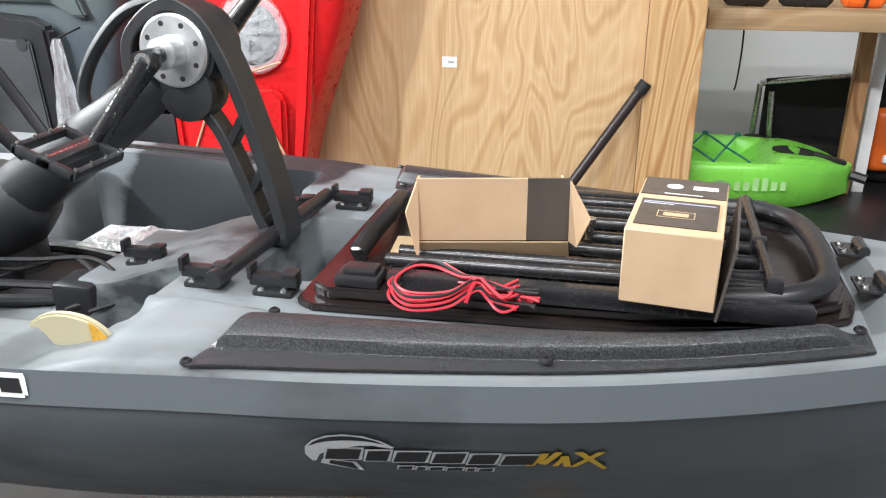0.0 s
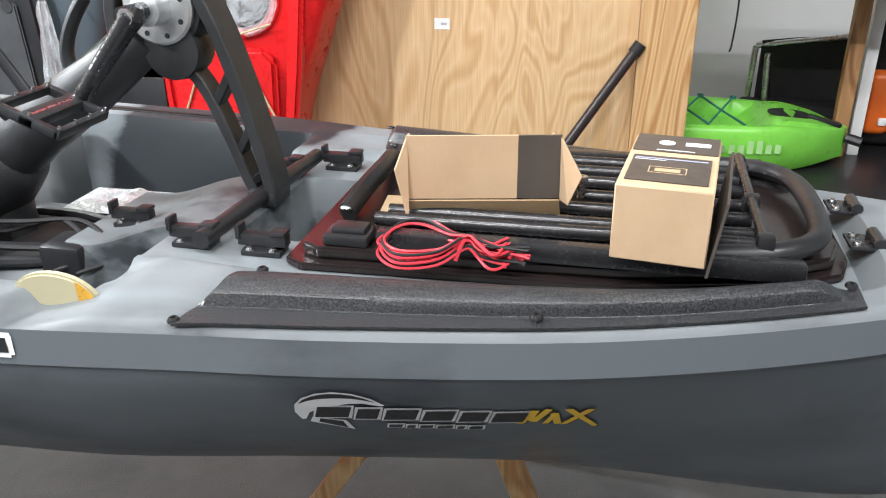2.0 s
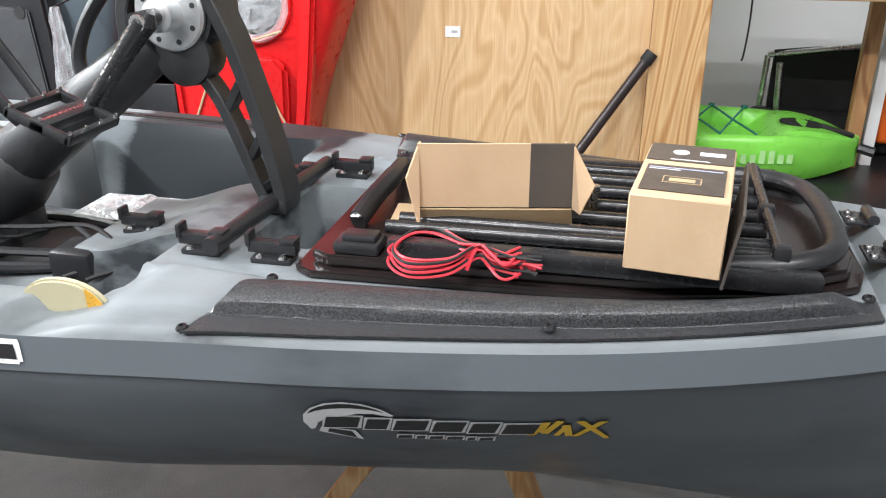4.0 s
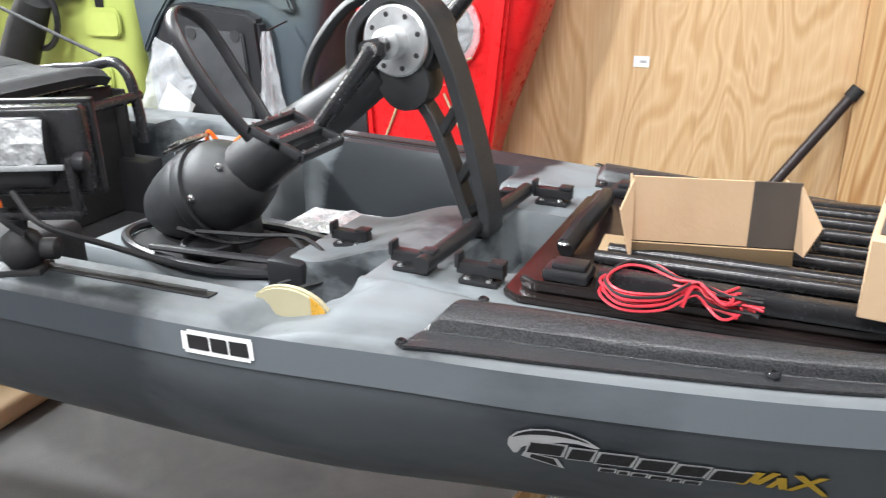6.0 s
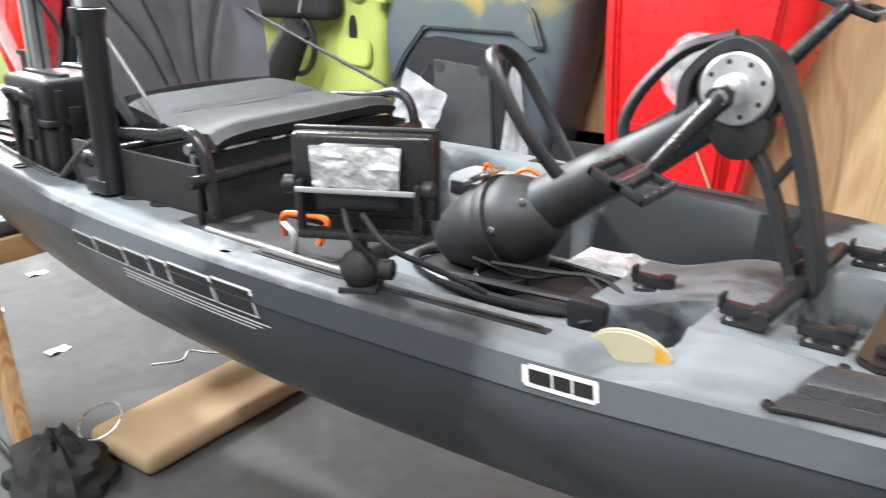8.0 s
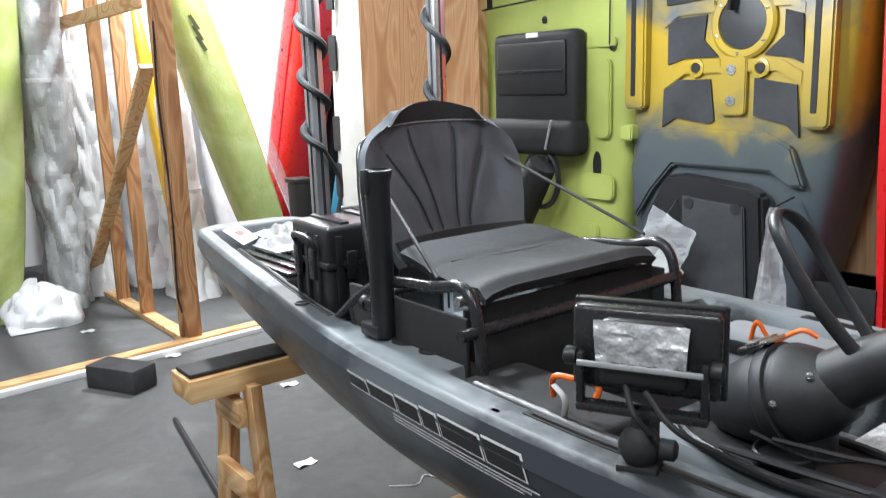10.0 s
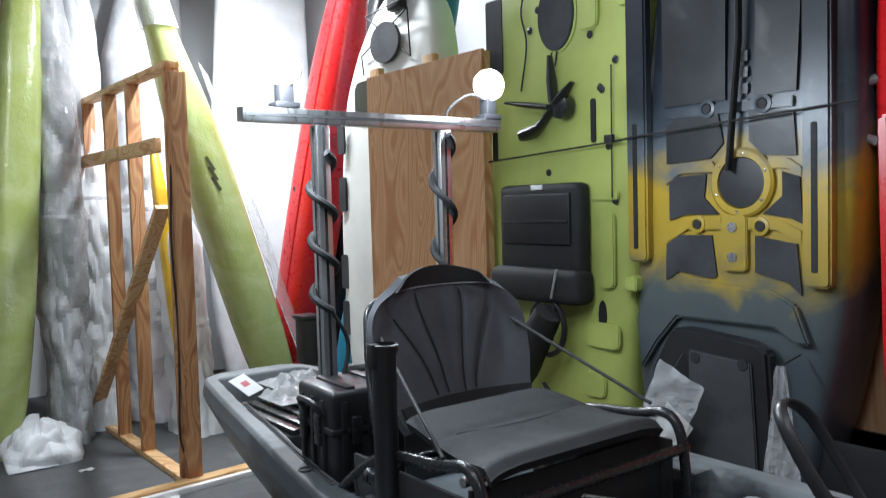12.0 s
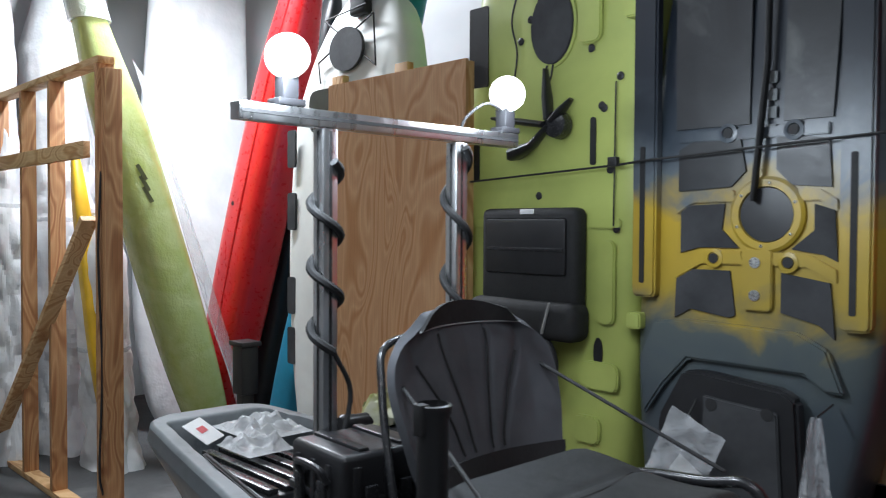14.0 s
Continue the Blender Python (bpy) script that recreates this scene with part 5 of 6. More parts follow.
def lump(u, v):
    a, b = u * 2 * math.pi, v * math.pi * 0.52
    r = 0.15 * (1 + 0.28 * noise.noise((math.cos(a) * 2.5, math.sin(a) * 2.5, b * 3)))
    return Vector((r * 1.15 * math.cos(a) * math.sin(b), r * 0.9 * math.sin(a) * math.sin(b), r * 0.95 * math.cos(b)))
part("sack_body", sheet(lump, 36, 14), SEATBLACK, sack)
part("wire_ring", tube([(0.02 + 0.075 * math.cos(k * math.pi / 12), 0.13 + 0.06 * math.sin(k * math.pi / 12), 0.15 + 0.03 * math.sin(k * math.pi / 12)) for k in range(25)], 0.0035, 6, False), STEEL, sack)
pl = thing("black_pole", (-3.77, -0.05, 0.0), "thin black pole lying on the floor", "pole")
part("shaft", tube([(0, 0, 0.012), (1.45, -0.24, 0.012)], 0.012, 10), BLACK, pl)
blk = thing("foam_block", (-4.44, -0.09, 0.0), "dark grey foam block lying on the floor", "foam block", rz=28)
part("block", boxm(-0.17, 0.17, -0.085, 0.085, 0.0, 0.13, 0.012, 2), FOAM, blk)
rng = random.Random(11)
for lx, ly in ((-3.83, 0.59), (-5.66, 0.06), (-3.55, 0.25), (-4.75, 0.3), (-2.95, 0.2), (-3.2, 0.75)):
    sc = thing("paper_scrap", (lx, ly, 0.0), "small white paper scrap on the floor", "scrap", "floor litter", rng.uniform(0, 180))
    part("scrap", thick(sheet(lambda u, v: Vector(((u - 0.5) * 0.09, (v - 0.5) * 0.05, 0.006 + 0.006 * math.sin(u * 7) * math.cos(v * 5))), 6, 4), 0.001), WHITE, sc)
st = thing("white_string", (-2.55, 0.35, 0.0), "loose end of white string on the floor", "string")
part("string", tube(spline([(0, 0, 0.003), (0.06, 0.09, 0.003), (0.02, 0.16, 0.004), (0.1, 0.2, 0.003), (0.22, 0.3, 0.003)], 8), 0.003, 6), WHITE, st)

# ---- kayaks stood upright along the wall ----
def upright_body(bands, e=0.45, n=36, steps=5):
    """A closed boat-like body from bands of (z, cx, cy, half width, half depth)."""
    keys = [Vector((b[1], b[2], b[0])) for b in bands]
    path = spline(keys, steps)
    hw = [v.x for v in spline([(b[3], b[4], 0) for b in bands], steps)]
    hd = [v.y for v in spline([(b[3], b[4], 0) for b in bands], steps)]
    bm = bmesh.new()
    rings = []
    for p, w, d in zip(path, hw, hd):
        ring = []
        for k in range(n):
            a = 2 * math.pi * k / n
            c, s = math.cos(a), math.sin(a)
            ring.append(bm.verts.new((p.x + w * math.copysign(abs(c) ** e, c), p.y + d * math.copysign(abs(s) ** e, s), p.z)))
        rings.append(ring)
    for a, b in zip(rings, rings[1:]):
        for k in range(n):
            bm.faces.new((a[k], a[(k + 1) % n], b[(k + 1) % n], b[k]))
    bm.faces.new(rings[0][::-1])
    bm.faces.new(rings[-1])
    return bm


def on_face(y):
    """A pose that stands a flat outline (x, z) up on a face at depth y, its thickness towards the room."""
    return pose(0, y, 0, 90, 0, 0)


def oval(cx, cz, rx, rz, n=28):
    return [(cx + rx * math.cos(2 * math.pi * k / n), cz + rz * math.sin(2 * math.pi * k / n)) for k in range(n)]


def rrect(x0, x1, z0, z1, r=0.02):
    pts = []
    for cx, cz, a0 in ((x1 - r, z1 - r, 0), (x0 + r, z1 - r, 90), (x0 + r, z0 + r, 180), (x1 - r, z0 + r, 270)):
        pts += [(cx + r * math.cos(radians(a0 + t)), cz + r * math.sin(radians(a0 + t))) for t in (0, 30, 60, 90)]
    return pts


def plate(parent, name, pts, y, t, mat, label="", bev=0.0):
    return part(name, prism(pts, t, on_face(y), bev), mat, parent, label, angle=30)


# lime fishing kayak
lime = thing("lime_kayak", (0, 0, 0), "lime green fishing kayak stood on end against the wall", "kayak", "upright kayaks")
FL = 1.29
part("hull", upright_body([(0.0, -2.63, 1.47, 0.30, 0.12), (0.3, -2.63, 1.46, 0.385, 0.16), (0.8, -2.62, 1.455, 0.42, 0.165), (1.6, -2.605, 1.455, 0.455, 0.165), (2.4, -2.565, 1.46, 0.455, 0.165), (3.0, -2.545, 1.48, 0.40, 0.15), (3.5, -2.535, 1.5, 0.28, 0.12), (3.8, -2.53, 1.52, 0.08, 0.06)], 0.3), LIME, lime, angle=50)
hatch = plate(lime, "hatch_cover", oval(-2.548, 2.455, 0.105, 0.15), FL, 0.012, FOAM, "dark round hatch cover", 0.003)
plate(lime, "hatch_rim", oval(-2.548, 2.455, 0.118, 0.163), FL + 0.003, 0.006, LIME)
part("hatch_cord", tube(spline([(-2.56, FL - 0.02, 2.30), (-2.57, FL - 0.02, 2.26), (-2.545, FL - 0.02, 2.24), (-2.53, FL - 0.02, 2.30)], 5), 0.004, 6), RUBBER, lime)
for x0, x1, z0, z1 in ((-2.42, -2.31, 2.36, 2.62), (-2.78, -2.71, 2.60, 2.66), (-2.32, -2.24, 1.30, 1.62), (-2.94, -2.86, 1.30, 1.62), (-2.40, -2.22, 1.05, 1.16), (-2.42, -2.30, 0.84, 0.95)):
    plate(lime, "moulded_rib", rrect(x0, x1, z0, z1, 0.03), FL + 0.004, 0.02, LIME, bev=0.006)
plate(lime, "moulded_step", rrect(-2.98, -2.22, 1.66, 1.70, 0.012), FL + 0.004, 0.012, LIME, bev=0.004)
plate(lime, "side_bracket", rrect(-2.20, -2.12, 2.42, 2.49, 0.012), FL + 0.02, 0.05, LIME, bev=0.006)
plate(lime, "side_bracket", rrect(-2.18, -2.12, 1.30, 1.36, 0.012), FL + 0.02, 0.05, LIME, bev=0.006)
for x0, x1, z0, z1 in ((-3.0, -2.89, 2.26, 2.60), (-2.97, -2.94, 1.86, 2.02), (-2.36, -2.335, 1.90, 2.08)):
    plate(lime, "dark_slot", rrect(x0, x1, z0, z1, 0.01), FL - 0.001, 0.006, BLACK)
for hx, hz in ((-2.38, 2.40), (-2.36, 2.34), (-2.23, 2.22), (-2.31, 2.12), (-2.61, 1.79), (-2.24, 1.66), (-2.30, 2.11), (-2.72, 1.13), (-2.27, 1.88), (-2.66, 2.5), (-2.71, 2.42)):
    bolt(lime, (hx, FL - 0.002, hz), (0, -1, 0), 0.012, BLACK, "deck_fitting")
plate(lime, "handle_hole", oval(-2.315, 1.19, 0.02, 0.06, 16), FL - 0.001, 0.006, BLACK)
part("cord", tube(spline([(-2.72, FL - 0.015, 2.62), (-2.75, FL - 0.015, 2.5), (-2.72, FL - 0.015, 2.36), (-2.76, FL - 0.015, 2.16)], 6), 0.004, 6), RUBBER, lime)
part("side_cord", tube([(-2.24, FL - 0.015, 2.2), (-2.245, FL - 0.015, 1.67)], 0.003, 6), RUBBER, lime)
for k in range(5):
    part("script_bar", boxm(-0.03, 0.03, -0.004, 0.0, -0.008, 0.008, m=pose(-2.135, FL + 0.045, 1.90 + 0.06 * k, 0, 55, 0)), INK, lime)

prop = thing("turbine_fins", (-2.52, FL - 0.055, 2.06), "black fin drive hung on the lime kayak", "fin drive")
for a, L in ((170, 0.3), (95, 0.22), (40, 0.14)):
    d = Vector((math.cos(radians(a)), 0, math.sin(radians(a))))
    part("fin", tube([d * 0.02, d * L * 0.5, d * L], [0.03, 0.032, 0.016], 10, flat=0.45), BLACK, prop)
part("fin", tube([Vector((0, 0, 0)), Vector((-0.08, 0, -0.07)), Vector((-0.17, 0, -0.10)), Vector((-0.2, 0, -0.12))], [0.02, 0.03, 0.055, 0.02], 10, flat=0.5), BLACK, prop)
part("fin_hub", lathe([(0.05, 0), (0.055, 0.01), (0.05, 0.05), (0.02, 0.06)], 20, along((0.03, 0.045, 0), (0.03, -1, 0))), SATIN, prop)

lseat = thing("stadium_seat", (-2.60, FL, 1.5), "black folded kayak seat strapped to the lime kayak", "seat")
part("seat_shell", boxm(-0.25, 0.24, -0.09, -0.004, -0.16, 0.24, 0.03, 3), SEATBLACK, lseat)
part("seat_panel", boxm(-0.21, 0.20, -0.102, -0.085, -0.02, 0.20, 0.012, 2), BLACK, lseat, "glossy black panel")
part("seat_roll", boxm(-0.29, 0.26, -0.13, -0.004, -0.27, -0.12, 0.04, 3), SEATBLACK, lseat)
part("seat_rib", boxm(-0.2, 0.19, -0.108, -0.1, 0.07, 0.085, 0.003), SATIN, lseat)
part("white_tag", boxm(-0.03, 0.04, -0.096, -0.09, 0.215, 0.235, 0.002), WHITE, lseat)
part("grey_strap", tube([(0.12, -0.136, -0.24), (0.155, -0.136, -0.12)], 0.008, 8, flat=0.4), plain("pale_webbing", (0.55, 0.55, 0.54), 0.7), lseat)
lbag = thing("rolled_gear_bag", (-2.62, 1.16, 0.80), "black rolled gear bag with a white patch, hung below the seat", "bag")
part("roll", tube([(-0.12, 0, 0.02), (-0.05, 0, 0.14), (0.06, -0.01, 0.30), (0.13, -0.01, 0.40)], [0.05, 0.075, 0.07, 0.06], 16), SEATBLACK, lbag)
part("white_patch", boxm(-0.045, 0.03, -0.004, 0.0, -0.02, 0.02, m=pose(-0.06, -0.072, 0.13, 0, -20, 0)), WHITE, lbag)
part("ring", tube([(0.08 + 0.10 * math.cos(k * math.pi / 12), 0.03, 0.33 + 0.12 * math.sin(k * math.pi / 12)) for k in range(25)], 0.012, 8, False), BLACK, lbag)
part("hang_strap", tube([(0.12, 0.02, 0.40), (0.12, 0.11, 0.52)], 0.008, 6), RUBBER, lbag)
part("lower_strap", tube(spline([(0.1, -0.02, 0.1), (0.2, -0.04, 0.02), (0.3, -0.05, -0.1)], 5), 0.012, 8, flat=0.4), RUBBER, lbag)

# slate and yellow kayak
ybk = thing("yellow_grey_kayak", (0, 0, 0), "yellow and slate kayak with foam deck pads, stood on end", "kayak", "upright kayaks")
FY = 1.285
part("hull", upright_body([(0.0, -1.80, 1.46, 0.24, 0.10), (0.3, -1.80, 1.455, 0.30, 0.15), (0.7, -1.79, 1.455, 0.345, 0.165), (1.2, -1.755, 1.455, 0.415, 0.17), (1.8, -1.715, 1.455, 0.425, 0.17), (2.4, -1.68, 1.46, 0.39, 0.165), (3.0, -1.65, 1.48, 0.30, 0.15), (3.4, -1.64, 1.5, 0.1, 0.08)], 0.3), FADE, ybk, angle=50)
for pts in ([(-1.99, 1.355), (-1.985, 1.50), (-1.94, 1.525), (-1.79, 1.525), (-1.77, 1.38), (-1.79, 1.37), (-1.93, 1.39)], [(-1.62, 1.40), (-1.62, 1.525), (-1.47, 1.50), (-1.455, 1.33), (-1.50, 1.37)],
            [(-1.97, 1.58), (-1.97, 1.72), (-1.95, 1.74), (-1.81, 1.745), (-1.82, 1.66), (-1.76, 1.60), (-1.90, 1.60)], [(-1.59, 1.60), (-1.52, 1.66), (-1.52, 1.74), (-1.46, 1.72), (-1.45, 1.565), (-1.49, 1.585)],
            [(-1.98, 1.79), (-1.98, 1.93), (-1.93, 1.955), (-1.76, 1.955), (-1.74, 1.85), (-1.79, 1.80)], [(-1.59, 1.80), (-1.64, 1.85), (-1.64, 1.955), (-1.48, 1.94), (-1.47, 1.79)],
            [(-1.99, 2.0), (-2.0, 2.9), (-1.72, 2.9), (-1.73, 2.0)], [(-1.62, 2.0), (-1.60, 2.9), (-1.42, 2.9), (-1.47, 2.0)]):
    upper = pts[0][1] > 1.75
    plate(ybk, "foam_pad", pts, FY - 0.002, 0.007, GLOSSPAD if upper else FOAM, "glossy black crinkled pad" if upper else "dark grey foam deck pad")
part("hatch_ring", lathe([(0.122, 0), (0.122, 0.012), (0.112, 0.02), (0.09, 0.02), (0.087, 0.004), (0.02, 0.003)], 36, along((-1.668, FY, 1.708), (-1.668, -1, 1.708))), FADE, ybk, "raised yellow hatch ring")
part("hatch_lid", lathe([(0.088, 0.005), (0.086, 0.014), (0.02, 0.016)], 30, along((-1.668, FY, 1.708), (-1.668, -1, 1.708))), BLACK, ybk)
for k in range(6):
    a = k * math.pi / 3 + 0.4
    bolt(ybk, (-1.668 + 0.101 * math.cos(a), FY - 0.021, 1.708 + 0.101 * math.sin(a)), (0, -1, 0), 0.004)
plate(ybk, "hatch_tongue", rrect(-1.745, -1.645, 1.40, 1.60, 0.015), FY, 0.02, FADE, "yellow tongue below the hatch", 0.004)
for bz in (1.555, 1.45):
    part("tongue_bolt", lathe([(0.018, 0), (0.018, 0.003), (0.008, 0.003)], 16, along((-1.70, FY - 0.021, bz), (-1.70, -1, bz))), STEEL, ybk)
for pts, mt in (([(-1.99, 1.74), (-1.93, 1.785), (-1.78, 1.79), (-1.77, 1.75), (-1.92, 1.75), (-1.985, 1.71)], FADE), ([(-1.57, 1.75), (-1.57, 1.79), (-1.50, 1.785), (-1.45, 1.75), (-1.45, 1.72), (-1.50, 1.75)], FADE),
                ([(-1.99, 1.53), (-1.90, 1.59), (-1.75, 1.59), (-1.74, 1.545), (-1.89, 1.545), (-1.985, 1.49)], FADE), ([(-1.65, 1.545), (-1.65, 1.59), (-1.53, 1.585), (-1.45, 1.54), (-1.45, 1.50), (-1.54, 1.545)], FADE),
                ([(-1.98, 1.955), (-1.98, 1.99), (-1.48, 1.985), (-1.48, 1.95)], FADE)):
    plate(ybk, "cross_rib", pts, FY - 0.001, 0.012, mt, bev=0.003)
for bx, bz in ((-1.845, 1.565), (-1.596, 1.558), (-1.80, 1.975), (-1.585, 1.97)):
    part("scupper", lathe([(0.032, 0), (0.032, 0.016), (0.02, 0.018), (0.016, 0.004)], 20, along((bx, FY, bz), (bx, -1, bz))), FADE if bz < 1.8 else FADE, ybk)
    part("scupper_hole", lathe([(0.0165, 0), (0.0165, 0.0185), (0.005, 0.0186)], 16, along((bx, FY, bz), (bx, -1, bz))), RUBBER, ybk)
for sx, z0, z1 in ((-2.095, 1.42, 2.9), (-1.385, 1.36, 2.9)):
    plate(ybk, "side_rail", rrect(sx - 0.055, sx + 0.04, z0, z1, 0.02), FY + 0.01, 0.045, FADE, bev=0.008)
    plate(ybk, "rail_slot", rrect(sx - 0.022, sx - 0.002, z0 + 0.05, z0 + 0.53, 0.006), FY - 0.0345, 0.003, RUBBER)
for pts in ([(-2.12, 1.2), (-2.06, 1.34), (-1.93, 1.355), (-1.56, 1.345), (-1.47, 1.30), (-1.42, 1.17), (-1.47, 1.17), (-1.54, 1.215), (-1.93, 1.22), (-2.02, 1.12), (-2.10, 1.0)],):
    plate(ybk, "moulded_shoulder", pts, FY + 0.002, 0.03, FADE, bev=0.008)
for k in range(4):
    part("letter_bar", boxm(-0.014, 0.014, -0.002, 0.0, -0.018, 0.018), plain("faint_grey_print", (0.14, 0.15, 0.155), 0.6), ybk, m=pose(-1.655, FY - 0.0095, 2.14 - 0.055 * k))
part("long_strap", tube([(-1.655, FY - 0.035, 2.9), (-1.66, FY - 0.035, 2.2), (-1.70, FY - 0.04, 1.75)], 0.018, 8, flat=0.5), RUBBER, ybk)
ysea = thing("black_seat_shell", (-1.77, FY - 0.04, 0.62), "black moulded seat shell leaning on the grey kayak", "seat")
shell = [(-0.23, 0.0), (-0.24, 0.40), (-0.15, 0.565), (-0.08, 0.575), (0.19, 0.55), (0.235, 0.52), (0.25, 0.30), (0.27, 0.0)]
part("shell", prism(shell, 0.06, pose(0, 0.02, 0, 90, 0, 0), 0.012), BLACK, ysea)
part("inner_panel", prism([(-0.07, 0.0), (-0.065, 0.50), (0.18, 0.48), (0.21, 0.0)], 0.012, pose(0, -0.041, 0, 90, 0, 0), 0.005), FOAM, ysea)
for q in ((-0.035, 0.474), (0.151, 0.472)):
    part("socket", lathe([(0.02, 0), (0.02, 0.002), (0.006, 0.002)], 16, along((q[0], -0.054, q[1]), (q[0], -1, q[1]))), RUBBER, ysea)
wf = Vector((-1.95, 1.12, 0.72))
cbag = thing("clear_parts_bag", wf, "clear film bag with a white card, hanging by the grey kayak", "bag")
part("film", thick(sheet(lambda u, v: Vector(((u - 0.5) * 0.2, -0.012 + 0.02 * noise.noise((u * 5, v * 5, 2.0)), 0.06 + v * 0.3)), 14, 16), 0.001), CLEAR, cbag, m=pose(0, 0, 0, 0, 24, 0))
part("card", boxm(-0.055, 0.075, -0.002, 0.0, 0.06, 0.22, m=pose(0, 0, 0, 0, 34, 0)), plain("grey_white_card", (0.42, 0.42, 0.4), 0.6), cbag)
part("hanger", tube([(0.1, 0.0, 0.33), (0.08, 0.12, 0.40)], 0.003, 6), RUBBER, cbag)
cbag2 = thing("clear_parts_bag", (-1.45, 1.14, 0.72), "narrow clear film bag hanging by the grey kayak", "bag")
part("film", thick(sheet(lambda u, v: Vector(((u - 0.5) * (0.13 - 0.1 * v), 0.02 * noise.noise((u * 6, v * 5, 5.0)), 0.04 + v * 0.36)), 12, 16), 0.001), CLEAR, cbag2)
part("hanger", tube([(0.0, 0.0, 0.40), (0.0, 0.12, 0.42)], 0.003, 6), RUBBER, cbag2)
bin_ = thing("black_bin", (-1.33, 1.45, 0.0), "open black plastic bin standing by the plywood", "bin")
part("bin_body", join(boxm(-0.15, 0.12, -0.10, -0.088, 0.0, 0.85, 0.003), boxm(-0.15, 0.12, 0.088, 0.10, 0.0, 0.85, 0.003), boxm(-0.15, -0.138, -0.088, 0.088, 0.0, 0.85, 0.003), boxm(0.108, 0.12, -0.088, 0.088, 0.0, 0.85, 0.003), boxm(-0.138, 0.108, -0.088, 0.088, 0.0, 0.02)), BLACK, bin_)

# red kayak
redk = thing("red_kayak", (0, 0, 0), "glossy red sit-on kayak stood on end against plywood", "kayak", "upright kayaks")
FR = 1.36
part("hull", upright_body([(0.0, -1.04, 1.50, 0.10, 0.06), (0.25, -1.03, 1.495, 0.17, 0.10), (0.7, -1.0, 1.49, 0.225, 0.125), (1.0, -0.96, 1.49, 0.29, 0.13), (1.25, -0.925, 1.49, 0.335, 0.135), (1.7, -0.915, 1.49, 0.365, 0.135), (2.3, -0.91, 1.49, 0.37, 0.135), (2.9, -0.91, 1.5, 0.30, 0.12), (3.3, -0.91, 1.52, 0.1, 0.06)], 0.42), RED, redk, angle=60)
plate(redk, "well_panel", [(-1.16, 0.66), (-1.17, 0.90), (-1.13, 0.955), (-0.84, 0.96), (-0.80, 0.92), (-0.81, 0.66)], FR + 0.006, 0.035, RED, "raised red moulding", 0.014)
plate(redk, "side_bead", [(-0.80, 0.62), (-0.66, 1.9), (-0.61, 1.9), (-0.72, 0.9), (-0.76, 0.62)], FR + 0.03, 0.05, RED, bev=0.012)
plate(redk, "side_bead", [(-1.20, 0.62), (-1.235, 1.2), (-1.25, 1.9), (-1.21, 1.9), (-1.19, 1.2), (-1.165, 0.62)], FR + 0.03, 0.045, RED, bev=0.012)
part("hatch_well", lathe([(0.13, 0), (0.13, 0.008), (0.118, 0.014), (0.10, 0.006), (0.03, 0.004)], 32, along((-0.905, FR, 1.12), (-0.905, -1, 1.12))), RED, redk)
part("hatch_lid", lathe([(0.098, 0.005), (0.094, 0.02), (0.03, 0.024)], 28, along((-0.905, FR, 1.12), (-0.905, -1, 1.12))), RUBBER, redk, "black round hatch")
part("hatch_film", thick(sheet(lambda u, v: Vector((-0.905 + 0.125 * v * math.cos(u * 2 * math.pi), FR - 0.035 + 0.022 * v * v + 0.012 * noise.noise((6 * v * math.cos(u * 6.283), 6 * v * math.sin(u * 6.283), 0.5)), 1.12 + 0.125 * v * math.sin(u * 2 * math.pi))), 32, 8), 0.001), CLEAR, redk, "crinkled clear film over the hatch")
for a, b in (((-1.13, 0.74), (-1.05, 0.92)), ((-0.99, 0.98), (-0.80, 1.04)), ((-0.90, 0.92), (-0.81, 0.74))):
    part("bungee", tube([(a[0], FR - 0.035, a[1]), (b[0], FR - 0.035, b[1])], 0.004, 6), CARDTUBE, redk)
for k in range(5):
    part("script_bar", boxm(-0.011, 0.011, -0.002, 0.0, -0.012, 0.012), WHITE, redk, m=pose(-1.03 + 0.03 * k, FR - 0.031, 0.735 - 0.004 * k, 0, 20, 0))
part("grip", join(boxm(-0.1, 0.1, -0.05, 0.0, -0.03, 0.05, 0.012), boxm(-0.14, -0.08, -0.04, 0.0, 0.02, 0.08, 0.01), boxm(0.08, 0.14, -0.04, 0.0, 0.02, 0.08, 0.01)), BLACK, redk, m=pose(-0.9, FR, 1.40))
part("rudder_line", tube([(-1.2, FR - 0.005, 1.55), (-1.05, FR - 0.005, 1.62), (-0.7, FR - 0.005, 1.60)], 0.006, 6), RUBBER, redk)
part("side_handle", tube(spline([(-1.27, 1.40, 2.02), (-1.33, 1.37, 1.98), (-1.33, 1.37, 1.86), (-1.27, 1.40, 1.82)], 5), 0.016, 8), plain("grey_grip", (0.25, 0.25, 0.26), 0.5), redk)
tie = thing("tie_strap", (-2.1, 1.235, 1.89), "thin black tie strap stretched across the upright kayaks", "strap")
part("strap", tube([(-0.97, 0.0, -0.04), (-0.1, 0.0, 0.0), (0.0, 0.0, 0.01), (0.85, 0.0, 0.05)], 0.0045, 6), RUBBER, tie)
part("strap_hook", boxm(-0.14, -0.10, -0.012, 0.012, -0.005, 0.03, 0.004), BLACK, tie)

stick = thing("leaning_shaft", (0, 0, 0), "dark paddle shaft leaning on the plywood sheet", "paddle")
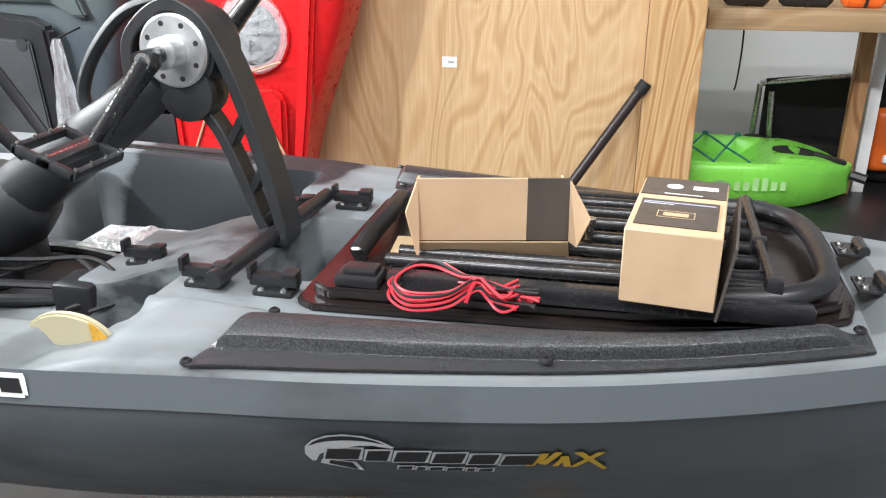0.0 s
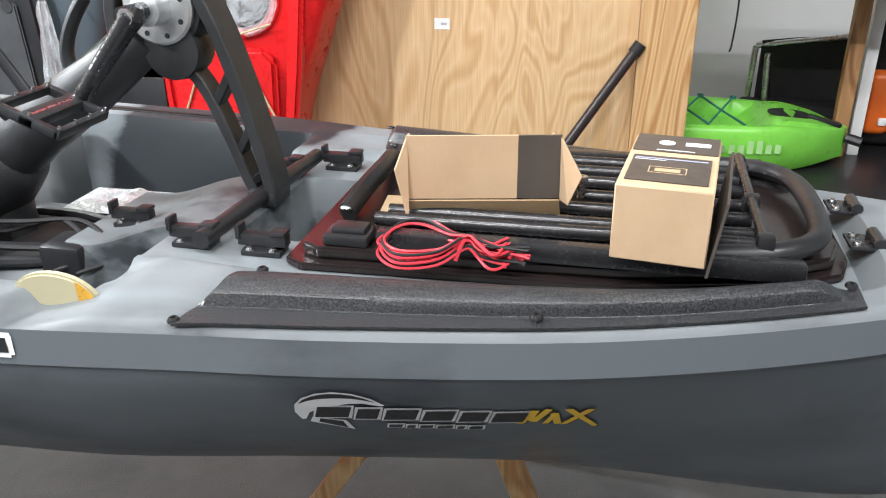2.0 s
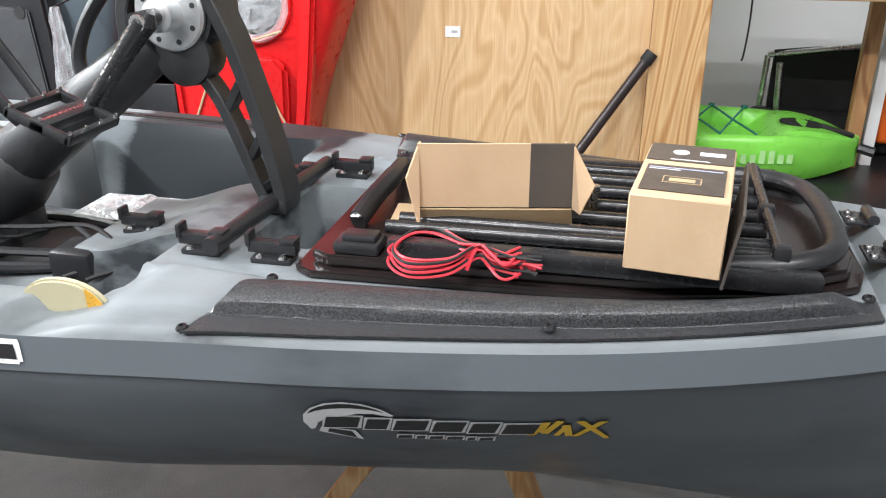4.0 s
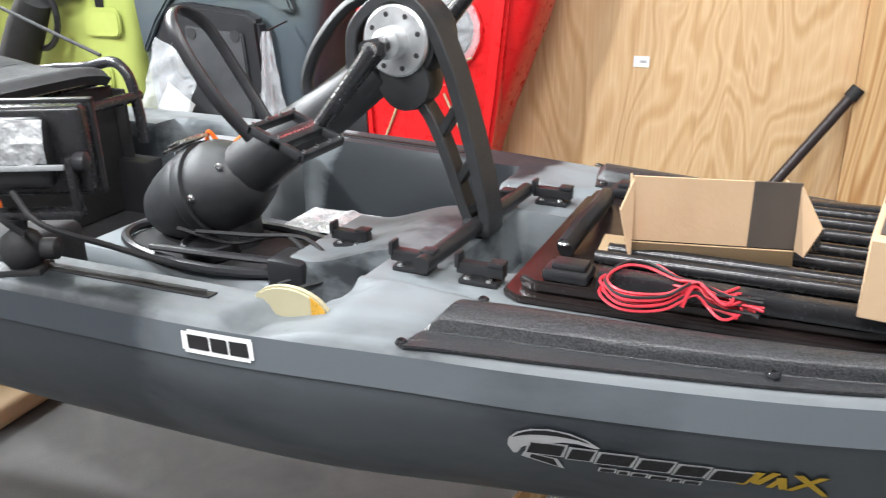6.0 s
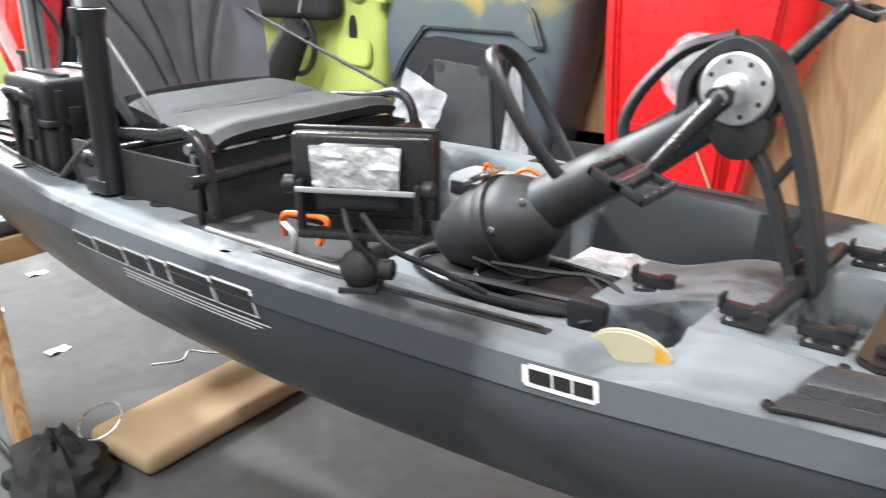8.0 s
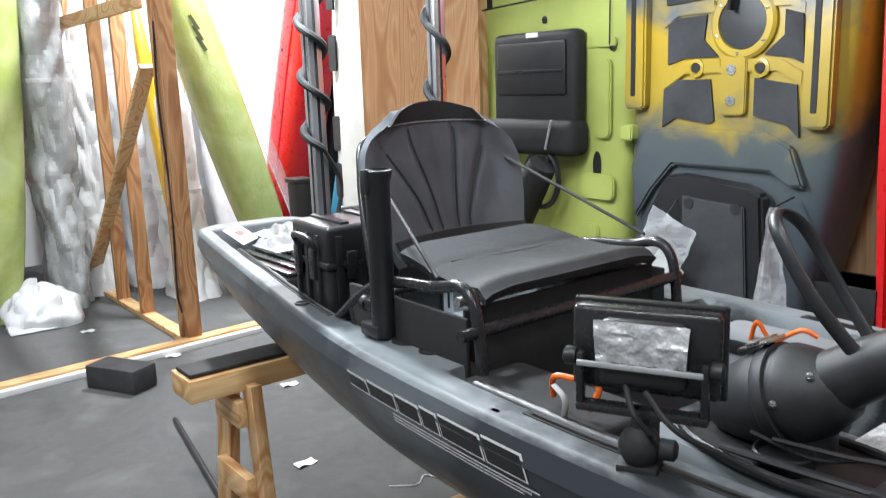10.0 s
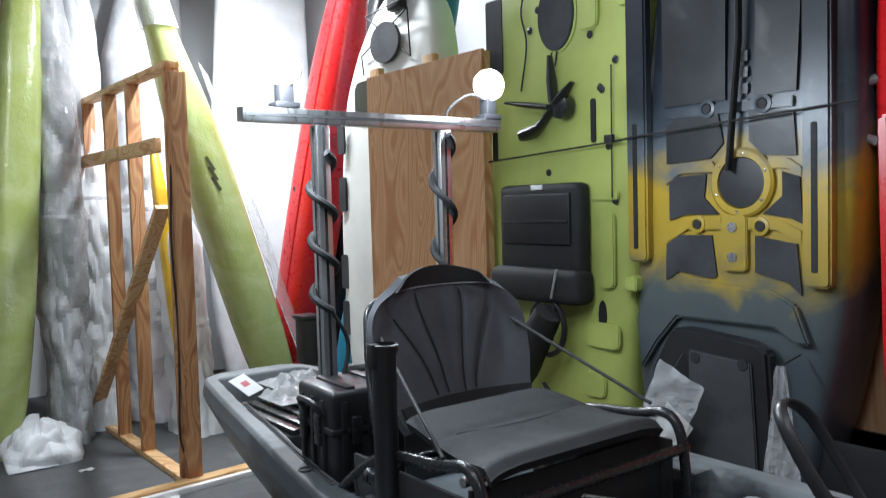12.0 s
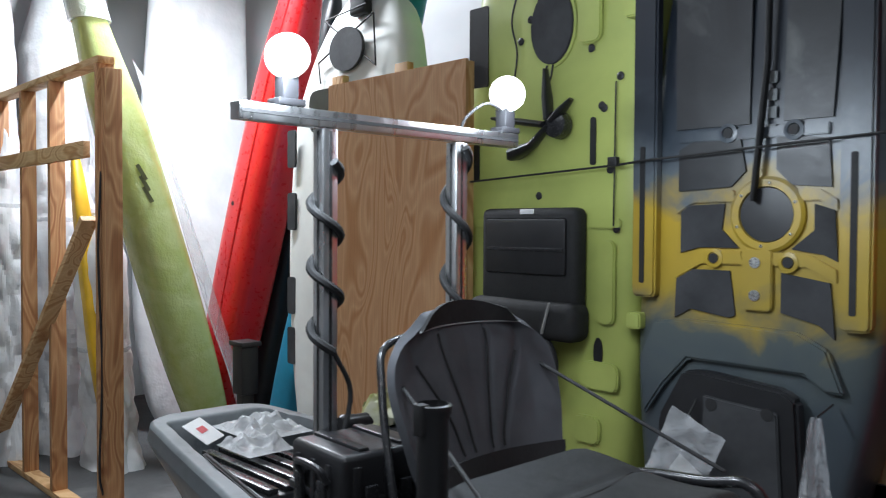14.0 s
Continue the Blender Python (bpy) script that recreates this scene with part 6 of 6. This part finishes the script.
part("shaft", tube([(-0.32, 1.38, 0.02), (0.10, 1.525, 0.62), (0.318, 1.60, 0.955)], 0.017, 10), plain("brown_black_shaft", (0.03, 0.02, 0.02), 0.35), stick)
part("end_cap", tube([(0.306, 1.596, 0.937), (0.326, 1.603, 0.967)], 0.021, 10), RUBBER, stick)

# ---- beyond the post: shelf, green kayak, chair ----
rackk = thing("timber_shelf", (0.5, 1.70, 0), "pine timber shelf with boards and posts, loaded with gear", "shelf")
# Shade on the front beam is put into this darker pine colour.
SHADED_SHELF_WOOD = plywood("shaded_shelf_timber", "x", ((0.40, 0.26, 0.14), (0.32, 0.19, 0.085), (0.46, 0.31, 0.17)))
part("front_beam", boxm(0.0, 0.66, 0.0, 0.04, 1.125, 1.19, 0.003), SHADED_SHELF_WOOD, rackk)
part("return_beam", boxm(0.62, 0.66, -0.55, 0.0, 1.125, 1.19, 0.003, m=pose(0.0, 0, 0)), PINE_Y, rackk)
part("shelf_board", boxm(0.0, 0.9, 0.041, 0.42, 1.165, 1.188, 0.002), PLY, rackk)
part("shelf_post", boxm(0.55, 0.60, 0.36, 0.41, 0.0, 1.164, 0.003), FRAME_WOOD, rackk)
part("white_post", boxm(0.62, 0.66, 0.40, 0.44, 0.0, 1.125, 0.003), WHITE, rackk)
for k, (gx, w, mt, nm) in enumerate(((0.12, 0.14, BLACK, "reel_box"), (0.30, 0.16, RUBBER, "black_roll"), (0.47, 0.13, ORANGE, "orange_float"), (0.58, 0.06, YELLOWPL, "yellow_float"))):
    g = thing(nm, (0.5 + gx, 1.80, 1.188), nm.replace("_", " ") + " lying on the timber shelf", nm.split("_")[1])
    part("body", tube([(-w / 2, 0, 0.03), (-w / 2 + 0.015, 0, 0.03), (w / 2 - 0.015, 0, 0.03), (w / 2, 0, 0.03)], [0.015, 0.028, 0.03, 0.015], 14), mt, g)
    part("band", tube([(0, 0, 0.03), (0.01, 0, 0.03)], 0.0312, 14), SATIN, g)
cd = thing("hanging_cord", (0.62, 1.78, 0.92), "thin dark cord hanging from the shelf", "cord")
part("cord", tube(spline([(0.0, -0.02, 0.25), (0.005, 0, 0.12), (0.0, 0.0, 0.02), (-0.005, 0, 0.0)], 5), 0.003, 6), RUBBER, cd)

tbl = thing("black_table", (1.05, 1.95, 0), "low black-topped table carrying the green kayak", "table")
part("tabletop", boxm(-0.75, 0.9, -0.48, 0.45, 0.45, 0.497, 0.008), BLACK, tbl)
for sx in (-0.7, 0.85):
    for sy in (-0.42, 0.4):
        part("leg", boxm(sx - 0.03, sx + 0.03, sy - 0.03, sy + 0.03, 0, 0.449, 0.004), BLACK, tbl)
mk = thing("green_kayak", (0, 0, 0), "bright green small kayak lying on a black table", "kayak")
rowsg = []
GB = [(0.0, 0.18), (0.3, 0.22), (0.55, 0.235), (0.8, 0.20), (0.95, 0.135), (1.04, 0.06), (1.075, 0.015)]
bm = bmesh.new()
for x in [0.0 + 0.03 * k for k in range(35)] + [1.045, 1.06, 1.072]:
    hb = interp(GB, x)
    top = 0.668 - 0.035 * step(0.8, 1.08, x)
    low = 0.5 + 0.03 * step(0.85, 1.075, x)
    h = top - low
    well = 0.065 * step(0.80, 0.70, x) - 0.016 * step(0.72, 0.9, x) * step(1.07, 0.95, x)
    half = [(0.4, low), (0.78, low), (0.93, low + 0.22 * h), (1.0, low + 0.55 * h), (0.99, low + 0.8 * h), (0.965, low + 0.95 * h), (0.92, top), (0.86, top), (0.82, top - 0.2 * well), (0.78, top - well), (0.4, top - well * 1.1), (0.0, top - well * 1.15)]
    ring = [bm.verts.new((x, 1.99 - hb * c, z)) for c, z in half] + [bm.verts.new((x, 1.99 + hb * c, z)) for c, z in reversed(half[:-1])]
    rowsg.append(ring)
NG = len(rowsg[0])
for a, b in zip(rowsg, rowsg[1:]):
    for k in range(NG):
        bm.faces.new((a[k], a[(k + 1) % NG], b[(k + 1) % NG], b[k]))
bm.faces.new(rowsg[0])
bm.faces.new(rowsg[-1])
part("hull", bm, GREEN, mk, angle=40)
TEAL = plain("teal_cord", (0.02, 0.2, 0.18), 0.5)
for x0, x1 in ((0.45, 0.58), (0.58, 0.45), (0.58, 0.7), (0.7, 0.58)):
    part("bungee", tube([(x0, 1.99 - interp(GB, x0) * 0.9, 0.673), ((x0 + x1) / 2, 1.99, 0.671), (x1, 1.99 + interp(GB, x1) * 0.9, 0.673)], 0.004, 6), TEAL, mk)
for x in (0.45, 0.58, 0.7):
    part("bungee_hook", boxm(-0.012, 0.012, -0.008, 0.008, 0.0, 0.014, 0.004), TEAL, mk, m=pose(x, 1.99 + interp(GB, x) * 0.88, 0.667))
part("bow_hatch", prism(oval(0, 0, 0.075, 0.06, 24), 0.004, pose(0.87, 1.965, 0.6745, 0, 4, 0)), RUBBER, mk, "dark opening in the bow deck")
part("bow_handle", boxm(-0.06, 0.06, -0.016, 0.016, 0.0, 0.016, 0.006), BLACK, mk, m=pose(0.985, 1.95, 0.652, 0, 14, 0))
part("toggle", tube([(1.07, 1.96, 0.60), (1.12, 1.94, 0.59)], 0.018, 8), BLACK, mk)
for k in range(6):
    x = 0.665 + 0.031 * k
    part("letter_bar", boxm(-0.0095, 0.0095, -0.002, 0.0, -0.016, 0.016 + (0.014 if k in (2, 3) else 0)), plain("pale_print", (0.42, 0.74, 0.3), 0.4), mk, m=pose(x, 1.99 - interp(GB, x) - 0.001, 0.592))
part("emblem", prism(oval(0, 0, 0.035, 0.02, 16), 0.002, pose(0.61, 1.99 - interp(GB, 0.61) + 0.0, 0.592, 90, 0, 0)), plain("grey_emblem_print", (0.25, 0.42, 0.22), 0.4), mk)
chair = thing("folded_camp_chair", (0.93, 2.28, 0.497), "black folding chair with grey metal tubes behind the green kayak", "chair")
part("back_cloth", thick(sheet(lambda u, v: Vector((-0.14 + 0.38 * u, 0.03 * math.sin(u * 3.1), 0.05 + (0.33 + 0.03 * u) * v)), 10, 8), 0.012), SEATBLACK, chair)
part("seat_cloth", boxm(-0.2, 0.24, -0.1, 0.02, 0.1, 0.16, 0.02), SEATBLACK, chair)
for a, b in (((-0.17, 0, 0.0), (-0.16, 0, 0.36)), ((-0.16, 0, 0.36), (0.22, 0, 0.41)), ((0.22, 0, 0.41), (0.25, 0, 0.0)), ((-0.10, -0.06, 0.0), (-0.12, -0.05, 0.34))):
    part("frame_tube", tube([a, b], 0.012, 10), STEEL, chair)
rg = thing("hung_jackets", (1.32, 2.3, 0.497), "dark and orange life vests heaped at the table's end", "life vests")
part("dark_vest", boxm(-0.16, 0.2, -0.1, 0.1, 0.0, 0.5, 0.06, 3), SEATBLACK, rg)
part("orange_vest", boxm(-0.15, -0.05, -0.14, -0.04, 0.06, 0.3, 0.03, 3), ORANGE, rg)
part("white_buckle", boxm(-0.1, -0.07, -0.15, -0.13, 0.1, 0.13, 0.006), WHITE, rg)

# ---- the far end: plywood box, white and wrapped kayaks, stud frame ----
pb = thing("plywood_crate_side", (-3.43, 1.2, 0), "tall reddish plywood sheet nailed to studs", "plywood")
part("sheet", boxm(-0.49, 0.49, 0.0, 0.018, 0.0, 2.375), PLY_DARK, pb)
for sx in (-0.44, 0.05, 0.44):
    part("stud", boxm(sx - 0.045, sx + 0.045, 0.0185, 0.058, 0.0, 2.42 if sx < 0.3 else 2.37, 0.002), PINE_Z, pb)
wk = thing("white_kayak", (0, 0, 0), "white kayak with black hatches stood on end", "kayak", "upright kayaks")
part("hull", upright_body([(0.0, -4.4, 1.58, 0.22, 0.1), (0.5, -4.32, 1.58, 0.30, 0.14), (0.9, -4.27, 1.59, 0.42, 0.15), (1.5, -4.235, 1.6, 0.505, 0.15), (2.2, -4.21, 1.62, 0.505, 0.14), (2.55, -4.165, 1.63, 0.44, 0.12), (2.8, -4.13, 1.65, 0.33, 0.1), (2.93, -4.12, 1.66, 0.2, 0.08), (3.02, -4.12, 1.66, 0.06, 0.04)], 0.4), CREAM, wk)
plate(wk, "hatch_cover", oval(-4.15, 2.64, 0.15, 0.12), 1.497, 0.02, FOAM, "dark hatch cover")
plate(wk, "cockpit_well", rrect(-4.48, -3.85, 2.2, 2.44, 0.06), 1.472, 0.006, BLACK)
for z in (2.12, 1.75, 1.25, 0.95):
    plate(wk, "deck_slot", rrect(-4.68, -4.60, z - 0.11, z + 0.11, 0.015), 1.462, 0.014, FOAM)
for a, b in (((-4.42, 2.60), (-3.92, 2.80)), ((-4.36, 2.83), (-3.90, 2.52)), ((-4.36, 2.83), (-3.98, 2.86)), ((-4.42, 2.60), (-4.40, 2.48)), ((-3.92, 2.80), (-3.90, 2.52))):
    part("bungee", tube([(a[0], 1.49, a[1]), (b[0], 1.49, b[1])], 0.005, 6), RUBBER, wk)
part("bow_grip", boxm(-0.07, 0.07, -0.03, 0.03, -0.08, 0.1, 0.015), RUBBER, wk, m=pose(-4.08, 1.53, 2.9))


def leaning(name, mat, a, b, w, d, label, e=0.6, group="wrapped kayaks", cat="kayak", tip=0.3):
    """A slim boat standing from a (on the floor) to b (against the wall)."""
    a, b = Vector(a), Vector(b)
    k = thing(name, a, label, cat, group)
    d_ = b - a
    bands = []
    for t, f in ((0.0, 0.45), (0.08, 0.75), (0.25, 0.97), (0.5, 1.0), (0.75, 0.9), (0.92, max(0.6, tip)), (1.0, tip)):
        p = d_ * t
        bands.append((p.z, p.x, p.y, w * f, d * f))
    part("hull", upright_body(bands, e, 28, 6), mat, k)
    return k


RED_FOOT, RED_TOP = Vector((-6.26, 1.78, 0)), Vector((-4.96, 1.82, 3.5))
rk2 = leaning("slim_red_kayak", RED, RED_FOOT, RED_TOP, 0.235, 0.17, "slim red kayak leaning beside the white one")
red_dir = RED_TOP - RED_FOOT
part("keel_ridge", tube([red_dir * t + Vector((0.04, -0.168 * f, 0)) for t, f in ((0.1, 0.78), (0.25, 0.97), (0.5, 1.0), (0.75, 0.9), (0.92, 0.6))], 0.012, 8), RED, rk2, "moulded keel ridge")
part("drain_plug", lathe([(0.016, 0), (0.016, 0.008), (0.006, 0.01)], 12, along(red_dir * 0.52 + Vector((-0.07, -0.162, 0)), red_dir * 0.52 + Vector((0.2, -1, 0.1)))), RUBBER, rk2, "small black drain plug")
# slim black body that darkens the gap beside the red kayak
leaning("slim_black_body", BLACK, (-6.2, 2.1, 0), (-5.25, 2.2, 3.3), 0.2, 0.14, "slim black body leaning behind the red one")
leaning("slim_blue_kayak", BLUE, (-5.5, 1.9, 0), (-3.98, 1.96, 3.6), 0.2, 0.15, "slim blue kayak leaning behind the white one")
leaning("slim_red_kayak", plain("dark_red_plastic", (0.35, 0.02, 0.03), 0.35), (-3.9, 1.95, 0), (-3.72, 2.4, 3.5), 0.1, 0.15, "dark red kayak behind the plywood sheet")
gk = leaning("tall_green_kayak", GREEN, (-3.5, 1.95, 0), (-3.4, 2.3, 3.7), 0.15, 0.2, "bright green kayak with pale print behind the plywood", tip=0.6)
for k in range(6):
    part("letter_bar", boxm(-0.045, 0.03, -0.003, 0.0, -0.018, 0.018), WHITE, gk, m=pose(0.06, -0.0, 2.62 + 0.075 * k, -6, 0, 0))
whiteb = leaning("white_board", WRAP, (-6.75, 1.85, 0), (-6.95, 2.05, 3.85), 0.15, 0.5, "big white wrapped board against the wall", 0.7, tip=0.85)
whiteb2 = leaning("white_board", WRAP, (-7.4, 1.0, 0), (-7.6, 1.1, 3.85), 0.15, 0.5, "white wrapped board against the wall", 0.7, tip=0.85)
lw = leaning("wrapped_lime_kayak", LIMEWRAP, (-5.72, 1.56, 0), (-5.82, 0.66, 3.15), 0.20, 0.17, "lime kayak in clear film leaning by the stud frame", 0.7, tip=0.55)
part("film_sleeve", upright_body([(2.95, -0.094, -0.842, 0.14, 0.12), (3.2, -0.1, -0.91, 0.13, 0.11), (3.4, -0.11, -0.97, 0.10, 0.09), (3.55, -0.12, -1.02, 0.05, 0.05)], 0.8, 20), MILKY, lw)
part("film_flap", thick(sheet(lambda u, v: Vector((0.16 + 0.02 * math.sin(9 * v + 3 * u), 0.12 + 0.12 * u - 0.78 * v + 0.02 * math.sin(7 * u + 5 * v), 0.1 + 2.6 * v * (1 - 0.1 * u))), 6, 24), 0.001), CLEAR, lw)
SCRIPT = plain("dark_olive_print", (0.07, 0.08, 0.03), 0.4)
for k in range(3):
    part("script_bar", boxm(-0.055, 0.055, -0.003, 0.0, -0.012, 0.012), SCRIPT, lw, m=pose(0.138, -0.57 - 0.02 * k, 1.86 + 0.07 * k, 0, 60, 76))
lw2 = leaning("wrapped_lime_kayak", LIMEWRAP, (-6.35, -0.30, 0), (-6.85, 0.10, 3.9), 0.17, 0.16, "lime kayak in clear film leaning at the far end", 0.7)
for k in range(3):
    part("script_bar", boxm(-0.055, 0.055, -0.003, 0.0, -0.012, 0.012), SCRIPT, lw2, m=pose(-0.20, 0.02, 1.85 + 0.09 * k, 0, 60, 0))
orange_k = leaning("orange_kayak", ORANGE, (-6.9, -0.5, 0), (-7.5, -0.2, 3.9), 0.2, 0.16, "orange kayak leaning at the far end", 0.7)
part("keel_ridge", tube([Vector((-0.6, 0.3, 3.9)) * t + Vector((0.19 * f, -0.03, 0)) for t, f in ((0.1, 0.78), (0.25, 0.97), (0.5, 1.0), (0.75, 0.9), (0.92, 0.6))], 0.014, 8), ORANGE, orange_k, "moulded keel ridge")


def draped(name, at, w, h, lean, mat, label, seed, cat="wrapped kayak"):
    """A boat in a loose crumpled wrap, standing on end."""
    k = thing(name, at, label, cat, "wrapped kayaks")
    def fn(u, v):
        a = u * 2 * math.pi
        f = (0.75 + 0.35 * math.sin(min(1, v * 1.25) * math.pi * 0.62)) * (1 - 0.55 * step(0.8, 1.0, v))
        n1 = noise.noise((math.cos(a) * 0.9 + seed, math.sin(a) * 0.9, v * h * 1.5))
        n2 = abs(noise.noise((math.cos(a) * 1.1 + seed, math.sin(a) * 1.1 + 5, v * h * 3.2)))
        n3 = abs(noise.noise((math.cos(a) * 2.4 + seed, math.sin(a) * 2.4, v * h * 7.5)))
        slack = 0.45 + 0.75 * step(0.75, 0.3, v)
        r = w * f * (1 + slack * (0.30 * n1 + 0.42 * n2 + 0.15 * n3)) * (1 + 0.5 * math.exp(-v * 14))
        return Vector((r * math.cos(a) + lean[0] * v, r * 0.75 * math.sin(a) + lean[1] * v, h * v))
    part("wrap", sheet(fn, 72, 110), mat, k, angle=16)
    part("tape_band", tube([fn(q / 40, 0.46) * 1.0 + Vector((0, 0, 0.0)) for q in range(41)], 0.006, 6, False, 3.0), MILKY, k)
    return k


draped("wrapped_kayak", (-6.55, 0.17, 0), 0.19, 3.6, (-0.3, 0.05), GREYWRAP, "kayak in crumpled grey milky film standing on end", 1.0)
draped("wrapped_kayak", (-6.75, 0.48, 0), 0.16, 3.9, (-0.4, 0.0), WRAP, "kayak in white wrapping sheet standing on end", 4.0)
draped("wrapped_kayak", (-6.85, 0.9, 0), 0.26, 3.7, (-0.35, 0.05), WRAP, "kayak in white wrapping sheet behind the stud frame", 7.0)
draped("wrapped_kayak", (-6.15, 0.98, 0), 0.2, 1.75, (-0.25, 0.0), WRAP, "short white wrapped bundle behind the stud frame", 11.0)
leaning("yellow_board", YELLOWPL, (-6.0, 0.88, 0.35), (-6.5, 0.86, 2.2), 0.07, 0.06, "yellow board edge showing out of white wrap", cat="board")
rag = thing("white_cloth_heap", (-6.1, -0.12, 0.0), "crumpled white plastic sheet heaped on the floor", "cloth")
def heap(u, v):
    a, b = u * 2 * math.pi, v * math.pi * 0.5
    r = 0.19 * (1 + 0.35 * noise.noise((math.cos(a) * 1.6 + 9, math.sin(a) * 1.6, b * 1.6)) + 0.3 * abs(noise.noise((math.cos(a) * 2, math.sin(a) * 2, b * 2))))
    return Vector((r * math.cos(a) * math.sin(b), r * 1.2 * math.sin(a) * math.sin(b), r * 1.3 * math.cos(b)))
part("sheet", sheet(heap, 60, 28), WRAP, rag, angle=14)
part("loose_corner", thick(sheet(lambda u, v: Vector((0.02 + 0.2 * u, -0.24 + 0.3 * v, 0.012 + 0.07 * abs(math.sin(3 * u + 5 * v)) * (1 - u))), 10, 10), 0.001), MILKY, rag, "thin clear film corner")

sf = thing("stud_frame", (-5.9, 0.48, 0.0), "tall frame of aged pine studs with a diagonal brace", "stud frame")
for sx in (-0.93, -0.35, 0.18, 0.93):
    part("stud", boxm(sx - 0.022, sx + 0.022, -0.045, 0.045, 0.04, 2.53, 0.002), FRAME_WOOD, sf)
part("top_plate", boxm(-0.96, 0.96, -0.045, 0.045, 2.531, 2.57, 0.002), PINE_X, sf)
part("bottom_plate", boxm(-0.96, 0.96, -0.045, 0.045, 0.0, 0.039, 0.002), PINE_X, sf)
part("mid_rail", boxm(-0.97, 0.85, -0.085, -0.047, 2.03, 2.12, 0.002), PINE_X, sf)
stud("brace", (-0.90, -0.066, 0.10), (0.88, -0.066, 1.70), 0.09, 0.038, PINE_X, sf, 0)
part("wire", tube(spline([(0.955, -0.03, 1.95), (0.96, -0.05, 1.5), (0.955, -0.03, 0.9), (0.96, -0.05, 0.35), (0.957, -0.03, 0.2)], 6), 0.006, 6), RUBBER, sf)
part("end_stud", boxm(0.935 + 0.02, 0.99 + 0.03, -0.03, 0.06, 0.04, 2.5, 0.002), FRAME_WOOD, sf)
ft = thing("floor_timber", (-4.86, 0.35, 0.0), "long pine timber lying on the floor", "timber", rz=4)
part("timber", boxm(-0.045, 0.045, -1.6, 0.75, 0.0, 0.05, 0.003), PINE_Y, ft)
part("white_edge", boxm(0.046, 0.085, -1.6, 0.75, 0.0, 0.035, 0.003), WHITE, ft)
fb = thing("small_fan_unit", (-5.0, 1.35, 0.0), "small dark box unit on a stand behind the stern", "box")
part("stand", boxm(-0.04, 0.04, -0.04, 0.04, 0.0, 0.62, 0.004), BLACK, fb)
part("unit", join(boxm(-0.06, 0.06, -0.06, 0.06, 0.62, 0.92, 0.012), boxm(-0.08, 0.08, -0.07, 0.07, 0.92, 0.95, 0.006)), BLACK, fb)
